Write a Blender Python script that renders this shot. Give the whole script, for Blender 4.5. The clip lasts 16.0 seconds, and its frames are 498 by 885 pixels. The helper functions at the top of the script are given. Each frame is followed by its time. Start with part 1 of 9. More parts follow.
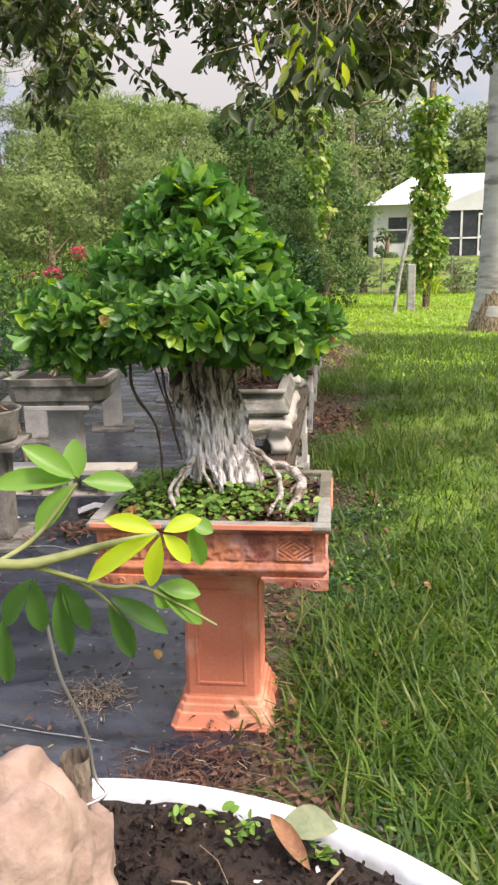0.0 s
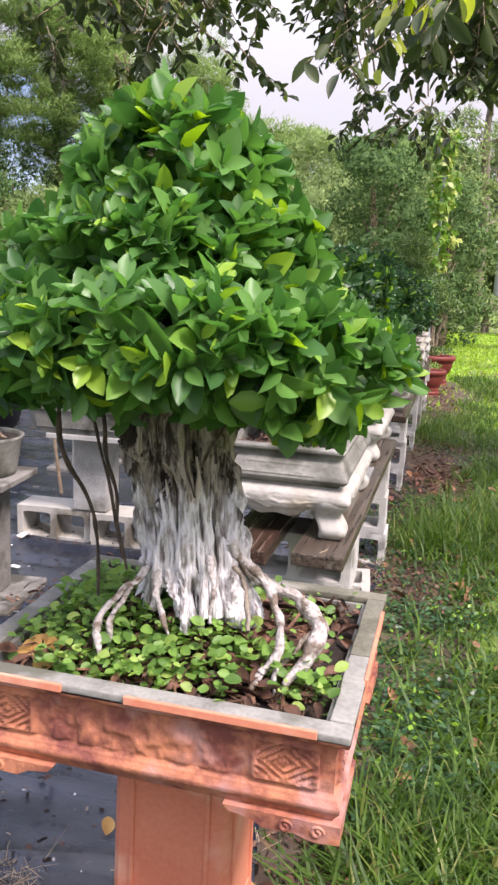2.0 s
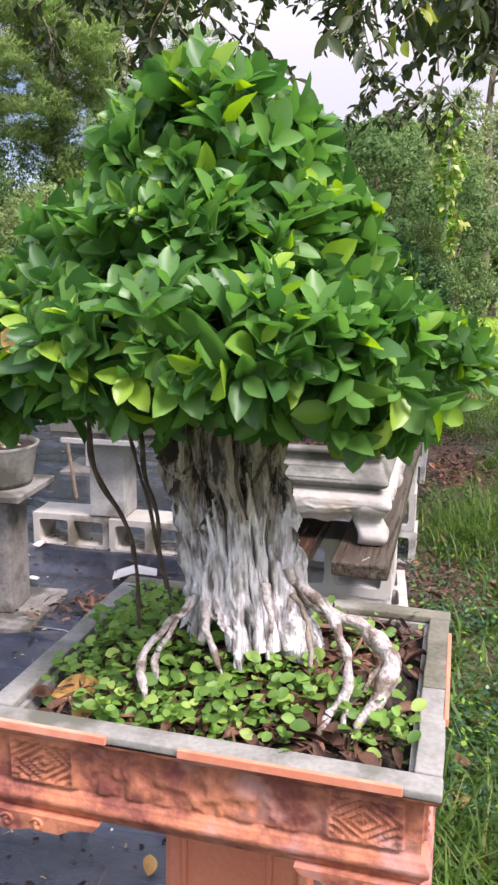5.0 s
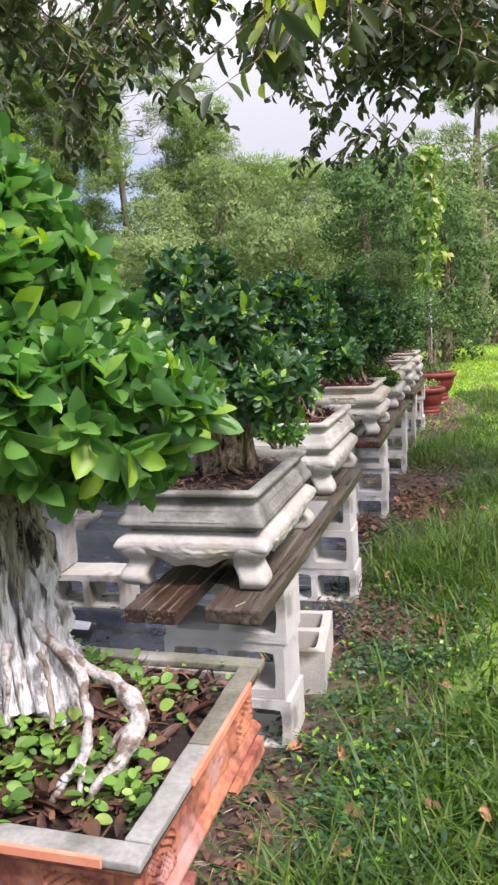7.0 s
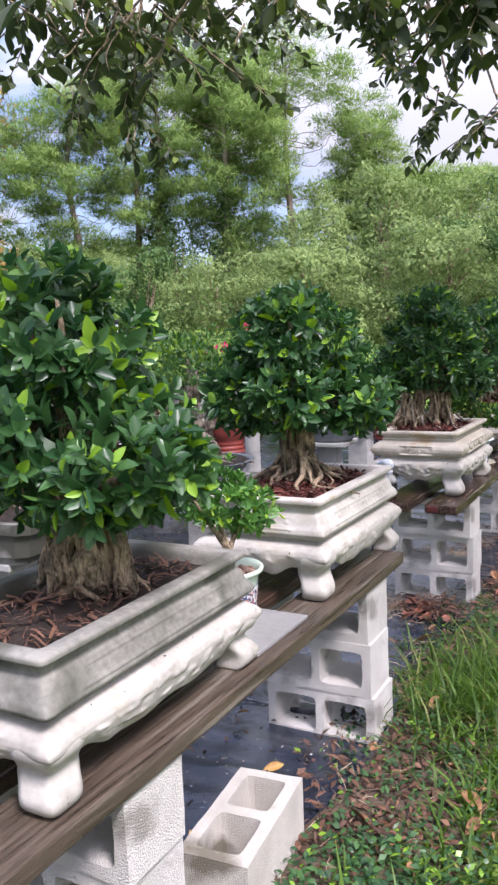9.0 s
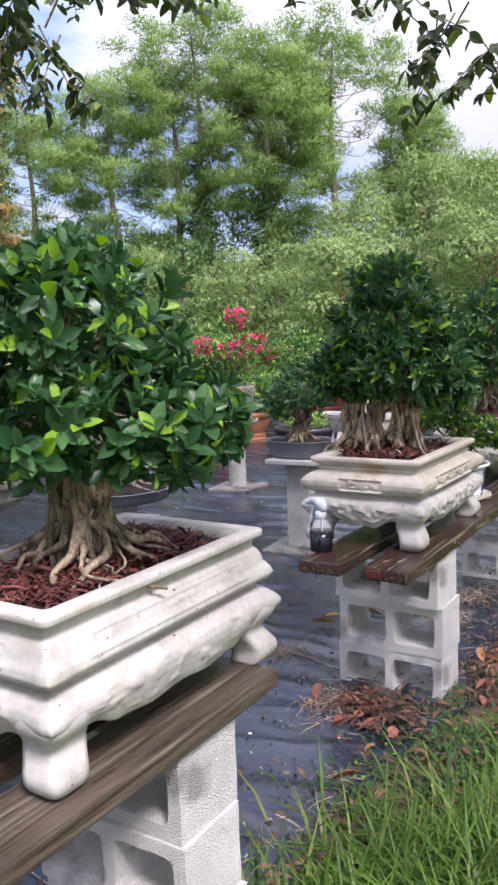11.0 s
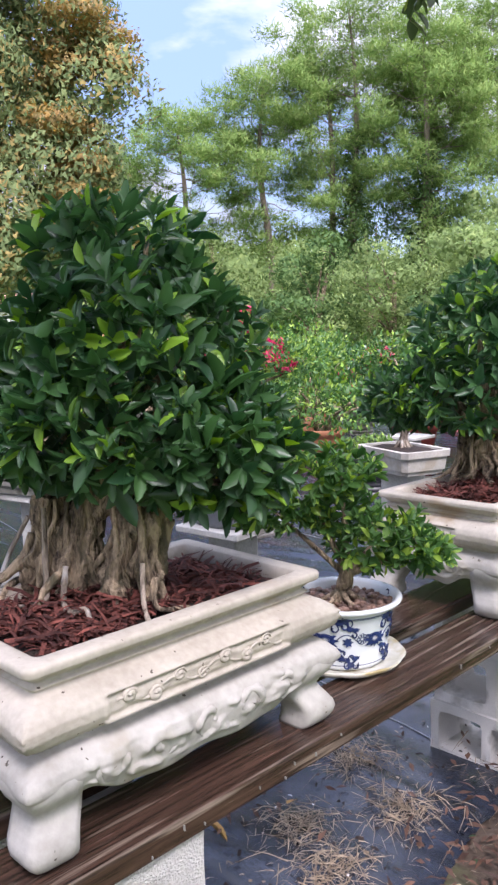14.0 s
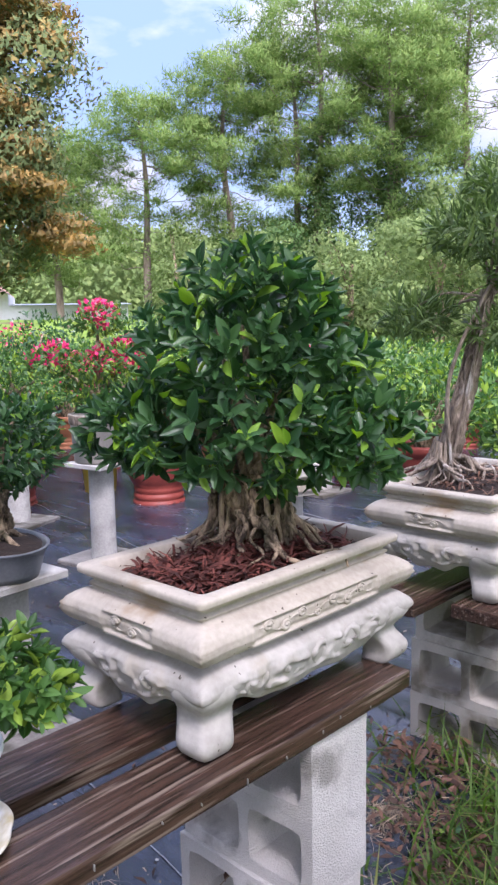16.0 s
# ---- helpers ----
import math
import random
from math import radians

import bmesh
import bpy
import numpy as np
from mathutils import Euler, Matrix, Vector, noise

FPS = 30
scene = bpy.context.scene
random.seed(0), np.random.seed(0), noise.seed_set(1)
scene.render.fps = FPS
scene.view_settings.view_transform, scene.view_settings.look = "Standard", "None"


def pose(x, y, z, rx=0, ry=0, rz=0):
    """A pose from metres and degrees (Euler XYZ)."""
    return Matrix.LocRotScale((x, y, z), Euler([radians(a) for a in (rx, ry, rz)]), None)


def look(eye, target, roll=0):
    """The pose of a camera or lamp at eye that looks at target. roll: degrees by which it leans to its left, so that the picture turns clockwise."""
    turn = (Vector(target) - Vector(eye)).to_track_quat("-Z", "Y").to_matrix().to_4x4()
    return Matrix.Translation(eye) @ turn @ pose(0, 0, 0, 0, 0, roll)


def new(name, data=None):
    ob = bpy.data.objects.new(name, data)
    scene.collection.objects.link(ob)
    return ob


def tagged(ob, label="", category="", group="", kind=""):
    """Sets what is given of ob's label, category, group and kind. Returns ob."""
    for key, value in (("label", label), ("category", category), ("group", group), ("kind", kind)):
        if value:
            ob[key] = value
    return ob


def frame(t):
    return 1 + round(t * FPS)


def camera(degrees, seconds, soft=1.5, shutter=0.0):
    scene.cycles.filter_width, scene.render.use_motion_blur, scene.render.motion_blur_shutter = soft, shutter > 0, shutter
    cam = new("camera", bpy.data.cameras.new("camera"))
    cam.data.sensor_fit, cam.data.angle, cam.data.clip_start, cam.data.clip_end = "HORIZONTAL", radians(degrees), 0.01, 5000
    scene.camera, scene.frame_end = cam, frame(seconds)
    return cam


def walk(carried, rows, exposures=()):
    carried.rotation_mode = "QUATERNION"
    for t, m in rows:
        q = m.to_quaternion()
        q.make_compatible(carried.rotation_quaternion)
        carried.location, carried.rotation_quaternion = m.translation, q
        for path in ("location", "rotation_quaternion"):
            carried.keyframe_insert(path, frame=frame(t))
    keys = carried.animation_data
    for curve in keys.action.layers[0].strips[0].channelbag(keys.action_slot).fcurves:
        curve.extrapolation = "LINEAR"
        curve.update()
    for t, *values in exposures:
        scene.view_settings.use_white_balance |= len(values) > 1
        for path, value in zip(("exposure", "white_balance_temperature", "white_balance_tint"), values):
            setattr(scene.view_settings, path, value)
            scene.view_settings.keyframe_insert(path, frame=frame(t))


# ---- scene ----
cam = camera(34.70, 16.0, soft=2.5)
PATH = [
    (0.0, pose(0.041, 0.094, 1.432, 76.83, 1.16, 6.14)),
    (0.5, pose(0.154, 0.294, 1.447, 77.83, -0.26, 9.21)),
    (1.0, pose(0.168, 0.578, 1.410, 78.38, -1.75, 12.08)),
    (1.5, pose(0.130, 0.839, 1.388, 78.58, -2.54, 13.90)),
    (2.0, pose(0.121, 1.061, 1.366, 78.62, -2.71, 14.70)),
    (2.5, pose(0.066, 1.237, 1.361, 78.25, -2.22, 14.66)),
    (3.0, pose(-0.009, 1.346, 1.326, 77.22, -1.50, 14.03)),
    (3.2, pose(-0.030, 1.369, 1.305, 76.85, -1.34, 13.69)),
    (5.5, pose(0.053, 1.112, 1.383, 78.92, -0.03, 15.59)),
    (6.0, pose(0.149, 1.060, 1.392, 79.93, 1.05, 16.45)),
    (6.5, pose(0.286, 1.128, 1.399, 80.47, 2.19, 16.09)),
    (7.0, pose(0.416, 1.340, 1.359, 81.07, 2.88, 15.73)),
    (7.5, pose(0.566, 1.596, 1.384, 81.60, 3.04, 16.75)),
    (8.0, pose(0.709, 1.930, 1.404, 82.36, 2.71, 21.12)),
    (8.2, pose(0.717, 2.035, 1.405, 82.44, 2.62, 22.65)),
    (10.3, pose(0.786, 3.325, 1.342, 82.56, 1.92, 33.47)),
    (10.5, pose(0.765, 3.448, 1.340, 82.51, 2.06, 33.26)),
    (11.0, pose(0.749, 3.771, 1.332, 82.49, 2.17, 32.35)),
    (11.5, pose(0.776, 4.113, 1.349, 82.85, 2.71, 31.97)),
    (12.0, pose(0.768, 4.510, 1.341, 83.47, 2.56, 32.61)),
    (12.5, pose(0.801, 4.918, 1.343, 83.97, 2.41, 35.06)),
    (13.0, pose(0.866, 5.231, 1.357, 83.85, 2.26, 38.65)),
    (13.5, pose(0.816, 5.518, 1.342, 83.30, 1.93, 42.36)),
    (14.0, pose(0.790, 5.738, 1.352, 82.69, 1.57, 44.83)),
    (14.5, pose(0.830, 5.992, 1.357, 82.24, 1.47, 45.89)),
    (15.0, pose(0.873, 6.225, 1.365, 81.95, 1.43, 45.27)),
    (15.5, pose(0.833, 6.494, 1.377, 81.91, 1.29, 44.19)),
    (16.0, pose(0.809, 6.711, 1.381, 82.03, 1.06, 43.28)),
]
walk(cam, PATH, exposures=((0.0, 0.83, 6950, 20), (0.6, 0.94, 6850, 22), (1.0, 1.02, 6700, 24.5), (3.0, 1.06, 6280, 26.5), (6.0, 1.07, 6280, 26), (7.2, 0.95, 6200, 23.5), (8.0, 1.05, 6000, 26), (10.5, 1.10, 5950, 26.5), (12.5, 1.20, 5920, 26.5), (14.5, 1.29, 5860, 27), (16.0, 1.29, 5780, 29.5)))

# ---- world, sun, exposure ----
world = bpy.data.worlds.new("world")
scene.world = world
world.use_nodes = True
wn, wl = world.node_tree.nodes, world.node_tree.links
wbg = wn["Background"]
sky = wn.new("ShaderNodeTexSky")
sky.sky_type = "NISHITA"
sky.sun_disc = False
sky.sun_elevation = radians(52)
sky.sun_rotation = radians(118)
sky.air_density, sky.dust_density, sky.ozone_density = 1.0, 1.2, 1.0
wtc = wn.new("ShaderNodeTexCoord")
wmap = wn.new("ShaderNodeMapping")
wmap.inputs["Scale"].default_value = (1.0, 1.0, 2.6)
wmap.inputs["Location"].default_value = (40.8, 21.6, 8.88)
wnoise = wn.new("ShaderNodeTexNoise")
wnoise.inputs["Scale"].default_value = 2.6
wnoise.inputs["Detail"].default_value = 7
wnoise.inputs["Roughness"].default_value = 0.52
wramp = wn.new("ShaderNodeValToRGB")
wramp.color_ramp.elements[0].position, wramp.color_ramp.elements[1].position = 0.520, 0.615
wramp.color_ramp.elements[0].color = (0.10, 0.10, 0.10, 1)
wmix = wn.new("ShaderNodeMixRGB")
wmix.inputs["Color2"].default_value = (4.6, 4.75, 4.85, 1)
wl.new(wtc.outputs["Generated"], wmap.inputs["Vector"])
wl.new(wmap.outputs["Vector"], wnoise.inputs["Vector"])
# a bank of white cloud over the lawn side, broken blue over the pines
wsx, wbank, wcover = wn.new("ShaderNodeSeparateXYZ"), wn.new("ShaderNodeMapRange"), wn.new("ShaderNodeMath")
wbank.interpolation_type = "SMOOTHSTEP"
wbank.inputs["From Min"].default_value, wbank.inputs["From Max"].default_value = -0.60, -0.34
wbank.inputs["To Min"].default_value, wbank.inputs["To Max"].default_value = 0.0, 0.16
wcover.operation = "ADD"
wl.new(wtc.outputs["Generated"], wsx.inputs[0])
wl.new(wsx.outputs["X"], wbank.inputs["Value"])
wl.new(wnoise.outputs["Fac"], wcover.inputs[0])
wl.new(wbank.outputs["Result"], wcover.inputs[1])
wl.new(wcover.outputs[0], wramp.inputs["Fac"])
wl.new(wramp.outputs["Color"], wmix.inputs["Fac"])
wl.new(sky.outputs["Color"], wmix.inputs["Color1"])
# a clouded sky is brighter overhead than at the horizon
wsep, wrise, wgain = wn.new("ShaderNodeSeparateXYZ"), wn.new("ShaderNodeMapRange"), wn.new("ShaderNodeVectorMath")
wrise.interpolation_type = "SMOOTHSTEP"
wrise.inputs["From Min"].default_value = 0.12
wrise.inputs["To Min"].default_value, wrise.inputs["To Max"].default_value = 0.86, 2.85
wgain.operation = "SCALE"
wl.new(wtc.outputs["Generated"], wsep.inputs[0])
wl.new(wsep.outputs["Z"], wrise.inputs["Value"])
wl.new(wmix.outputs["Color"], wgain.inputs[0])
wl.new(wrise.outputs["Result"], wgain.inputs["Scale"])
wl.new(wgain.outputs["Vector"], wbg.inputs["Color"])
wbg.inputs["Strength"].default_value = 0.10

sun_data = bpy.data.lights.new("sun", "SUN")
sun_data.energy, sun_data.angle, sun_data.color = 2.9, radians(16), (1.0, 0.95, 0.86)
sun = new("sun", sun_data)
sun.matrix_world = look((3.2, -1.9, 5.0), (0, 0, 0))

# ---- materials ----


def rgb(c):
    return (c[0], c[1], c[2], 1.0)


def surface(name, c1, c2, scale=6.0, rough=0.8, bump=0.3, fine=60.0, c3=None, spot=0.62, spot_scale=3.0, metallic=0.0,
            stretch=(1, 1, 1), island=0.0, objrand=0.0, spec=0.4, bump_dist=0.01, rough_var=0.12, lo=0.50, hi=0.98, gritty=False, specks=0.0):
    """Two colours mixed by noise, a third in patches, fine grain and relief, in real-world size."""
    m = bpy.data.materials.new(name)
    m.use_nodes = True
    n, l = m.node_tree.nodes, m.node_tree.links
    b = n["Principled BSDF"]
    tc = n.new("ShaderNodeTexCoord")
    mp = n.new("ShaderNodeMapping")
    mp.inputs["Scale"].default_value = stretch
    l.new(tc.outputs["Object"], mp.inputs["Vector"])
    big = n.new("ShaderNodeTexNoise")
    big.inputs["Scale"].default_value, big.inputs["Detail"].default_value = scale, 6
    l.new(mp.outputs["Vector"], big.inputs["Vector"])
    fin = n.new("ShaderNodeTexNoise")
    fin.inputs["Scale"].default_value, fin.inputs["Detail"].default_value = fine, 4
    l.new(mp.outputs["Vector"], fin.inputs["Vector"])
    add = n.new("ShaderNodeMath")
    add.operation = "MULTIPLY_ADD"
    add.inputs[1].default_value = 0.45
    l.new(fin.outputs["Fac"], add.inputs[0])
    l.new(big.outputs["Fac"], add.inputs[2])
    ramp = n.new("ShaderNodeValToRGB")
    e = ramp.color_ramp.elements
    e[0].position, e[0].color = lo, rgb(c1)
    e[1].position, e[1].color = hi, rgb(c2)
    l.new(add.outputs[0], ramp.inputs["Fac"])
    col = ramp.outputs["Color"]
    if c3 is not None:
        sp = n.new("ShaderNodeTexNoise")
        sp.inputs["Scale"].default_value, sp.inputs["Detail"].default_value = spot_scale, 8
        l.new(mp.outputs["Vector"], sp.inputs["Vector"])
        sr = n.new("ShaderNodeValToRGB")
        sr.color_ramp.elements[0].position, sr.color_ramp.elements[1].position = spot - 0.06, spot + 0.05
        l.new(sp.outputs["Fac"], sr.inputs["Fac"])
        mx = n.new("ShaderNodeMixRGB")
        mx.inputs["Color2"].default_value = rgb(c3)
        l.new(sr.outputs["Color"], mx.inputs["Fac"])
        l.new(col, mx.inputs["Color1"])
        col = mx.outputs["Color"]
    if specks:
        dot = n.new("ShaderNodeTexNoise")
        dot.inputs["Scale"].default_value, dot.inputs["Detail"].default_value = 85, 1
        l.new(tc.outputs["Object"], dot.inputs["Vector"])
        dr = n.new("ShaderNodeValToRGB")
        dr.color_ramp.elements[0].position, dr.color_ramp.elements[1].position = specks, specks + 0.03
        l.new(dot.outputs["Fac"], dr.inputs["Fac"])
        dm = n.new("ShaderNodeMixRGB")
        dm.inputs["Color2"].default_value = (0.07, 0.055, 0.04, 1)
        l.new(dr.outputs["Color"], dm.inputs["Fac"])
        l.new(col, dm.inputs["Color1"])
        col = dm.outputs["Color"]
    for src, amount in (("Random Per Island", island), ("Random", objrand)):
        if amount:
            g = n.new("ShaderNodeNewGeometry" if src != "Random" else "ShaderNodeObjectInfo")
            hs = n.new("ShaderNodeHueSaturation")
            mr = n.new("ShaderNodeMapRange")
            mr.inputs["To Min"].default_value, mr.inputs["To Max"].default_value = 1 - amount, 1 + amount
            l.new(g.outputs[src], mr.inputs["Value"])
            l.new(mr.outputs["Result"], hs.inputs["Value"])
            l.new(col, hs.inputs["Color"])
            col = hs.outputs["Color"]
    l.new(col, b.inputs["Base Color"])
    rr = n.new("ShaderNodeMapRange")
    rr.inputs["To Min"].default_value, rr.inputs["To Max"].default_value = max(0.02, rough - rough_var), min(1, rough + rough_var)
    l.new(big.outputs["Fac"], rr.inputs["Value"])
    l.new(rr.outputs["Result"], b.inputs["Roughness"])
    b.inputs["Metallic"].default_value = metallic
    b.inputs["Specular IOR Level"].default_value = spec
    if bump:
        bp = n.new("ShaderNodeBump")
        bp.inputs["Strength"].default_value, bp.inputs["Distance"].default_value = bump, bump_dist
        l.new(fin.outputs["Fac"] if gritty else add.outputs[0], bp.inputs["Height"])
        l.new(bp.outputs["Normal"], b.inputs["Normal"])
    return m


def leafy(name, dark, light, young, share=0.12, rough=0.45, transl=0.35, spec=0.4):
    """Leaf material: each leaf its own green, a share of young bright leaves, light passing through."""
    m = bpy.data.materials.new(name)
    m.use_nodes = True
    n, l = m.node_tree.nodes, m.node_tree.links
    b = n["Principled BSDF"]
    g = n.new("ShaderNodeNewGeometry")
    ramp = n.new("ShaderNodeValToRGB")
    e = ramp.color_ramp.elements
    e[0].position, e[0].color = 0.0, rgb(dark)
    e[1].position, e[1].color = 1 - share, rgb(light)
    k = e.new(min(0.99, 1 - share + 0.04))
    k.color = rgb(young)
    l.new(g.outputs["Random Per Island"], ramp.inputs["Fac"])
    tc = n.new("ShaderNodeTexCoord")
    nz = n.new("ShaderNodeTexNoise")
    nz.inputs["Scale"].default_value = 3.0
    l.new(tc.outputs["Object"], nz.inputs["Vector"])
    hs = n.new("ShaderNodeHueSaturation")
    mr = n.new("ShaderNodeMapRange")
    mr.inputs["To Min"].default_value, mr.inputs["To Max"].default_value = 0.65, 1.35
    l.new(nz.outputs["Fac"], mr.inputs["Value"])
    l.new(mr.outputs["Result"], hs.inputs["Value"])
    l.new(ramp.outputs["Color"], hs.inputs["Color"])
    l.new(hs.outputs["Color"], b.inputs["Base Color"])
    b.inputs["Roughness"].default_value = rough
    b.inputs["Specular IOR Level"].default_value = spec
    tr = n.new("ShaderNodeBsdfTranslucent")
    hs2 = n.new("ShaderNodeHueSaturation")
    hs2.inputs["Value"].default_value, hs2.inputs["Saturation"].default_value = 1.5, 1.1
    l.new(hs.outputs["Color"], hs2.inputs["Color"])
    l.new(hs2.outputs["Color"], tr.inputs["Color"])
    ms = n.new("ShaderNodeMixShader")
    ms.inputs["Fac"].default_value = transl
    l.new(b.outputs["BSDF"], ms.inputs[1])
    l.new(tr.outputs["BSDF"], ms.inputs[2])
    l.new(ms.outputs["Shader"], n["Material Output"].inputs["Surface"])
    return m


M_grass_ground = surface("lawn_soil", (0.095, 0.158, 0.020), (0.185, 0.290, 0.034), 1.2, 0.95, 0.5, 45, c3=(0.11, 0.08, 0.04), spot=0.58, spot_scale=0.9)
M_blade = leafy("grass_blade", (0.033, 0.080, 0.011), (0.108, 0.198, 0.022), (0.22, 0.24, 0.065), 0.11, 0.5, 0.4)
M_cloth = surface("weed_cloth", (0.011, 0.014, 0.023), (0.034, 0.042, 0.064), 2.0, 0.24, 0.35, 90, c3=(0.048, 0.051, 0.060), spot=0.62, spot_scale=2.2, stretch=(0.6, 4.0, 1), spec=0.8, bump_dist=0.007, rough_var=0.16)
M_soil = surface("soil", (0.010, 0.0065, 0.005), (0.038, 0.024, 0.017), 30, 0.95, 0.8, 160, bump_dist=0.012)
M_mulch = surface("red_mulch", (0.046, 0.013, 0.009), (0.165, 0.050, 0.036), 40, 0.85, 0.4, 200, island=0.6)
M_dirt = surface("trodden_soil", (0.040, 0.027, 0.018), (0.125, 0.090, 0.062), 5, 0.95, 0.8, 60, c3=(0.085, 0.10, 0.035), spot=0.60, spot_scale=4, bump_dist=0.02)
M_deadleaf = surface("dark_dead_leaf", (0.040, 0.020, 0.014), (0.145, 0.070, 0.042), 20, 0.6, 0.4, 120, island=0.5)
M_dryleaf = surface("grey_green_leaf", (0.12, 0.15, 0.075), (0.27, 0.30, 0.175), 20, 0.6, 0.3, 90, c3=(0.42, 0.16, 0.06), spot=0.62, spot_scale=18)
M_litter = surface("dead_leaf", (0.052, 0.026, 0.016), (0.165, 0.082, 0.048), 20, 0.7, 0.4, 120, island=0.55)
M_straw = surface("dry_straw", (0.20, 0.14, 0.09), (0.38, 0.30, 0.20), 30, 0.8, 0.2, 120, island=0.4)
M_yellowleaf = surface("yellow_leaf", (0.36, 0.17, 0.04), (0.56, 0.36, 0.10), 25, 0.6, 0.3, 120, island=0.25)
M_tanleaf = surface("tan_dead_leaf", (0.16, 0.070, 0.035), (0.40, 0.21, 0.10), 22, 0.6, 0.4, 120, island=0.4)
M_redleaf = surface("red_brown_leaf", (0.10, 0.032, 0.022), (0.27, 0.095, 0.055), 22, 0.6, 0.4, 120, island=0.45)
M_terra = surface("terracotta_paint", (0.57, 0.175, 0.095), (0.70, 0.27, 0.165), 5, 0.72, 0.25, 90, c3=(0.68, 0.34, 0.23), spot=0.60, spot_scale=7, bump_dist=0.004)
M_terra_worn = surface("worn_terracotta", (0.20, 0.062, 0.046), (0.52, 0.20, 0.105), 11, 0.78, 0.8, 60, c3=(0.46, 0.25, 0.22), spot=0.60, spot_scale=8, bump_dist=0.008, lo=0.60, hi=0.86)
M_cem_rim = surface("cement_rim", (0.17, 0.165, 0.145), (0.37, 0.36, 0.325), 12, 0.85, 0.4, 120, c3=(0.13, 0.13, 0.10), spot=0.60, spot_scale=7, bump_dist=0.005)
M_cem_moss = surface("mossy_cement_rim", (0.085, 0.082, 0.055), (0.22, 0.21, 0.16), 12, 0.88, 0.4, 120, c3=(0.30, 0.29, 0.26), spot=0.66, spot_scale=6, bump_dist=0.005)
M_white_pot = surface("cream_cast_stone", (0.34, 0.30, 0.24), (0.53, 0.48, 0.40), 7, 0.72, 0.25, 80, c3=(0.33, 0.25, 0.16), spot=0.625, spot_scale=6, bump_dist=0.003, specks=0.75)
M_white_leg = surface("whitewashed_stone", (0.32, 0.298, 0.258), (0.50, 0.475, 0.43), 8, 0.75, 0.5, 70, c3=(0.36, 0.32, 0.25), spot=0.63, spot_scale=7, bump_dist=0.003, specks=0.76)
M_grey_pot = surface("weathered_grey_cement", (0.135, 0.13, 0.112), (0.32, 0.31, 0.27), 6, 0.85, 0.4, 70, c3=(0.085, 0.085, 0.065), spot=0.55, spot_scale=5, bump_dist=0.004)
M_block = surface("painted_block", (0.58, 0.555, 0.505), (0.84, 0.81, 0.76), 5, 0.92, 1.0, 260, c3=(0.36, 0.34, 0.30), spot=0.64, spot_scale=7, bump_dist=0.012, objrand=0.07, gritty=True)
M_block_raw = surface("raw_block", (0.40, 0.375, 0.325), (0.66, 0.62, 0.55), 5, 0.94, 0.9, 300, gritty=True, c3=(0.18, 0.16, 0.12), spot=0.58, spot_scale=4, bump_dist=0.006, objrand=0.1)
M_slab = surface("stained_slab", (0.10, 0.092, 0.080), (0.30, 0.285, 0.26), 5, 0.85, 0.5, 90, c3=(0.07, 0.065, 0.05), spot=0.58, spot_scale=6, bump_dist=0.004)
M_post = surface("weathered_concrete", (0.28, 0.27, 0.25), (0.54, 0.53, 0.50), 6, 0.88, 0.5, 90, c3=(0.20, 0.19, 0.16), spot=0.60, spot_scale=4, bump_dist=0.004, objrand=0.06)
M_plank = surface("wet_dark_plank", (0.013, 0.008, 0.006), (0.092, 0.052, 0.036), 7, 0.20, 0.35, 60, c3=(0.19, 0.145, 0.11), spot=0.63, spot_scale=5, stretch=(16, 0.6, 16), bump_dist=0.004, rough_var=0.2)
M_plank_grey = surface("grey_weathered_plank", (0.028, 0.020, 0.014), (0.125, 0.095, 0.070), 7, 0.32, 0.8, 60, c3=(0.17, 0.145, 0.115), spot=0.62, spot_scale=4, stretch=(12, 0.6, 12), bump_dist=0.004, rough_var=0.2)
M_bark = surface("grey_brown_bark", (0.034, 0.023, 0.015), (0.44, 0.335, 0.22), 22, 0.85, 1.0, 130, c3=(0.10, 0.085, 0.05), spot=0.60, spot_scale=14, stretch=(1.6, 1.6, 0.6), bump_dist=0.018, lo=0.54, hi=0.86)
M_bark_dark = surface("dark_root_bark", (0.018, 0.012, 0.009), (0.12, 0.085, 0.06), 30, 0.8, 1.0, 120, bump_dist=0.006)
M_bark_pale = surface("pale_fig_bark", (0.065, 0.048, 0.036), (0.44, 0.36, 0.28), 22, 0.82, 1.0, 110, c3=(0.52, 0.48, 0.44), spot=0.62, spot_scale=14, stretch=(1.6, 1.6, 0.45), bump_dist=0.014)
M_root_white = surface("limewashed_root", (0.24, 0.20, 0.17), (0.74, 0.70, 0.68), 30, 0.82, 1.0, 140, c3=(0.17, 0.13, 0.10), spot=0.56, spot_scale=30, bump_dist=0.012)


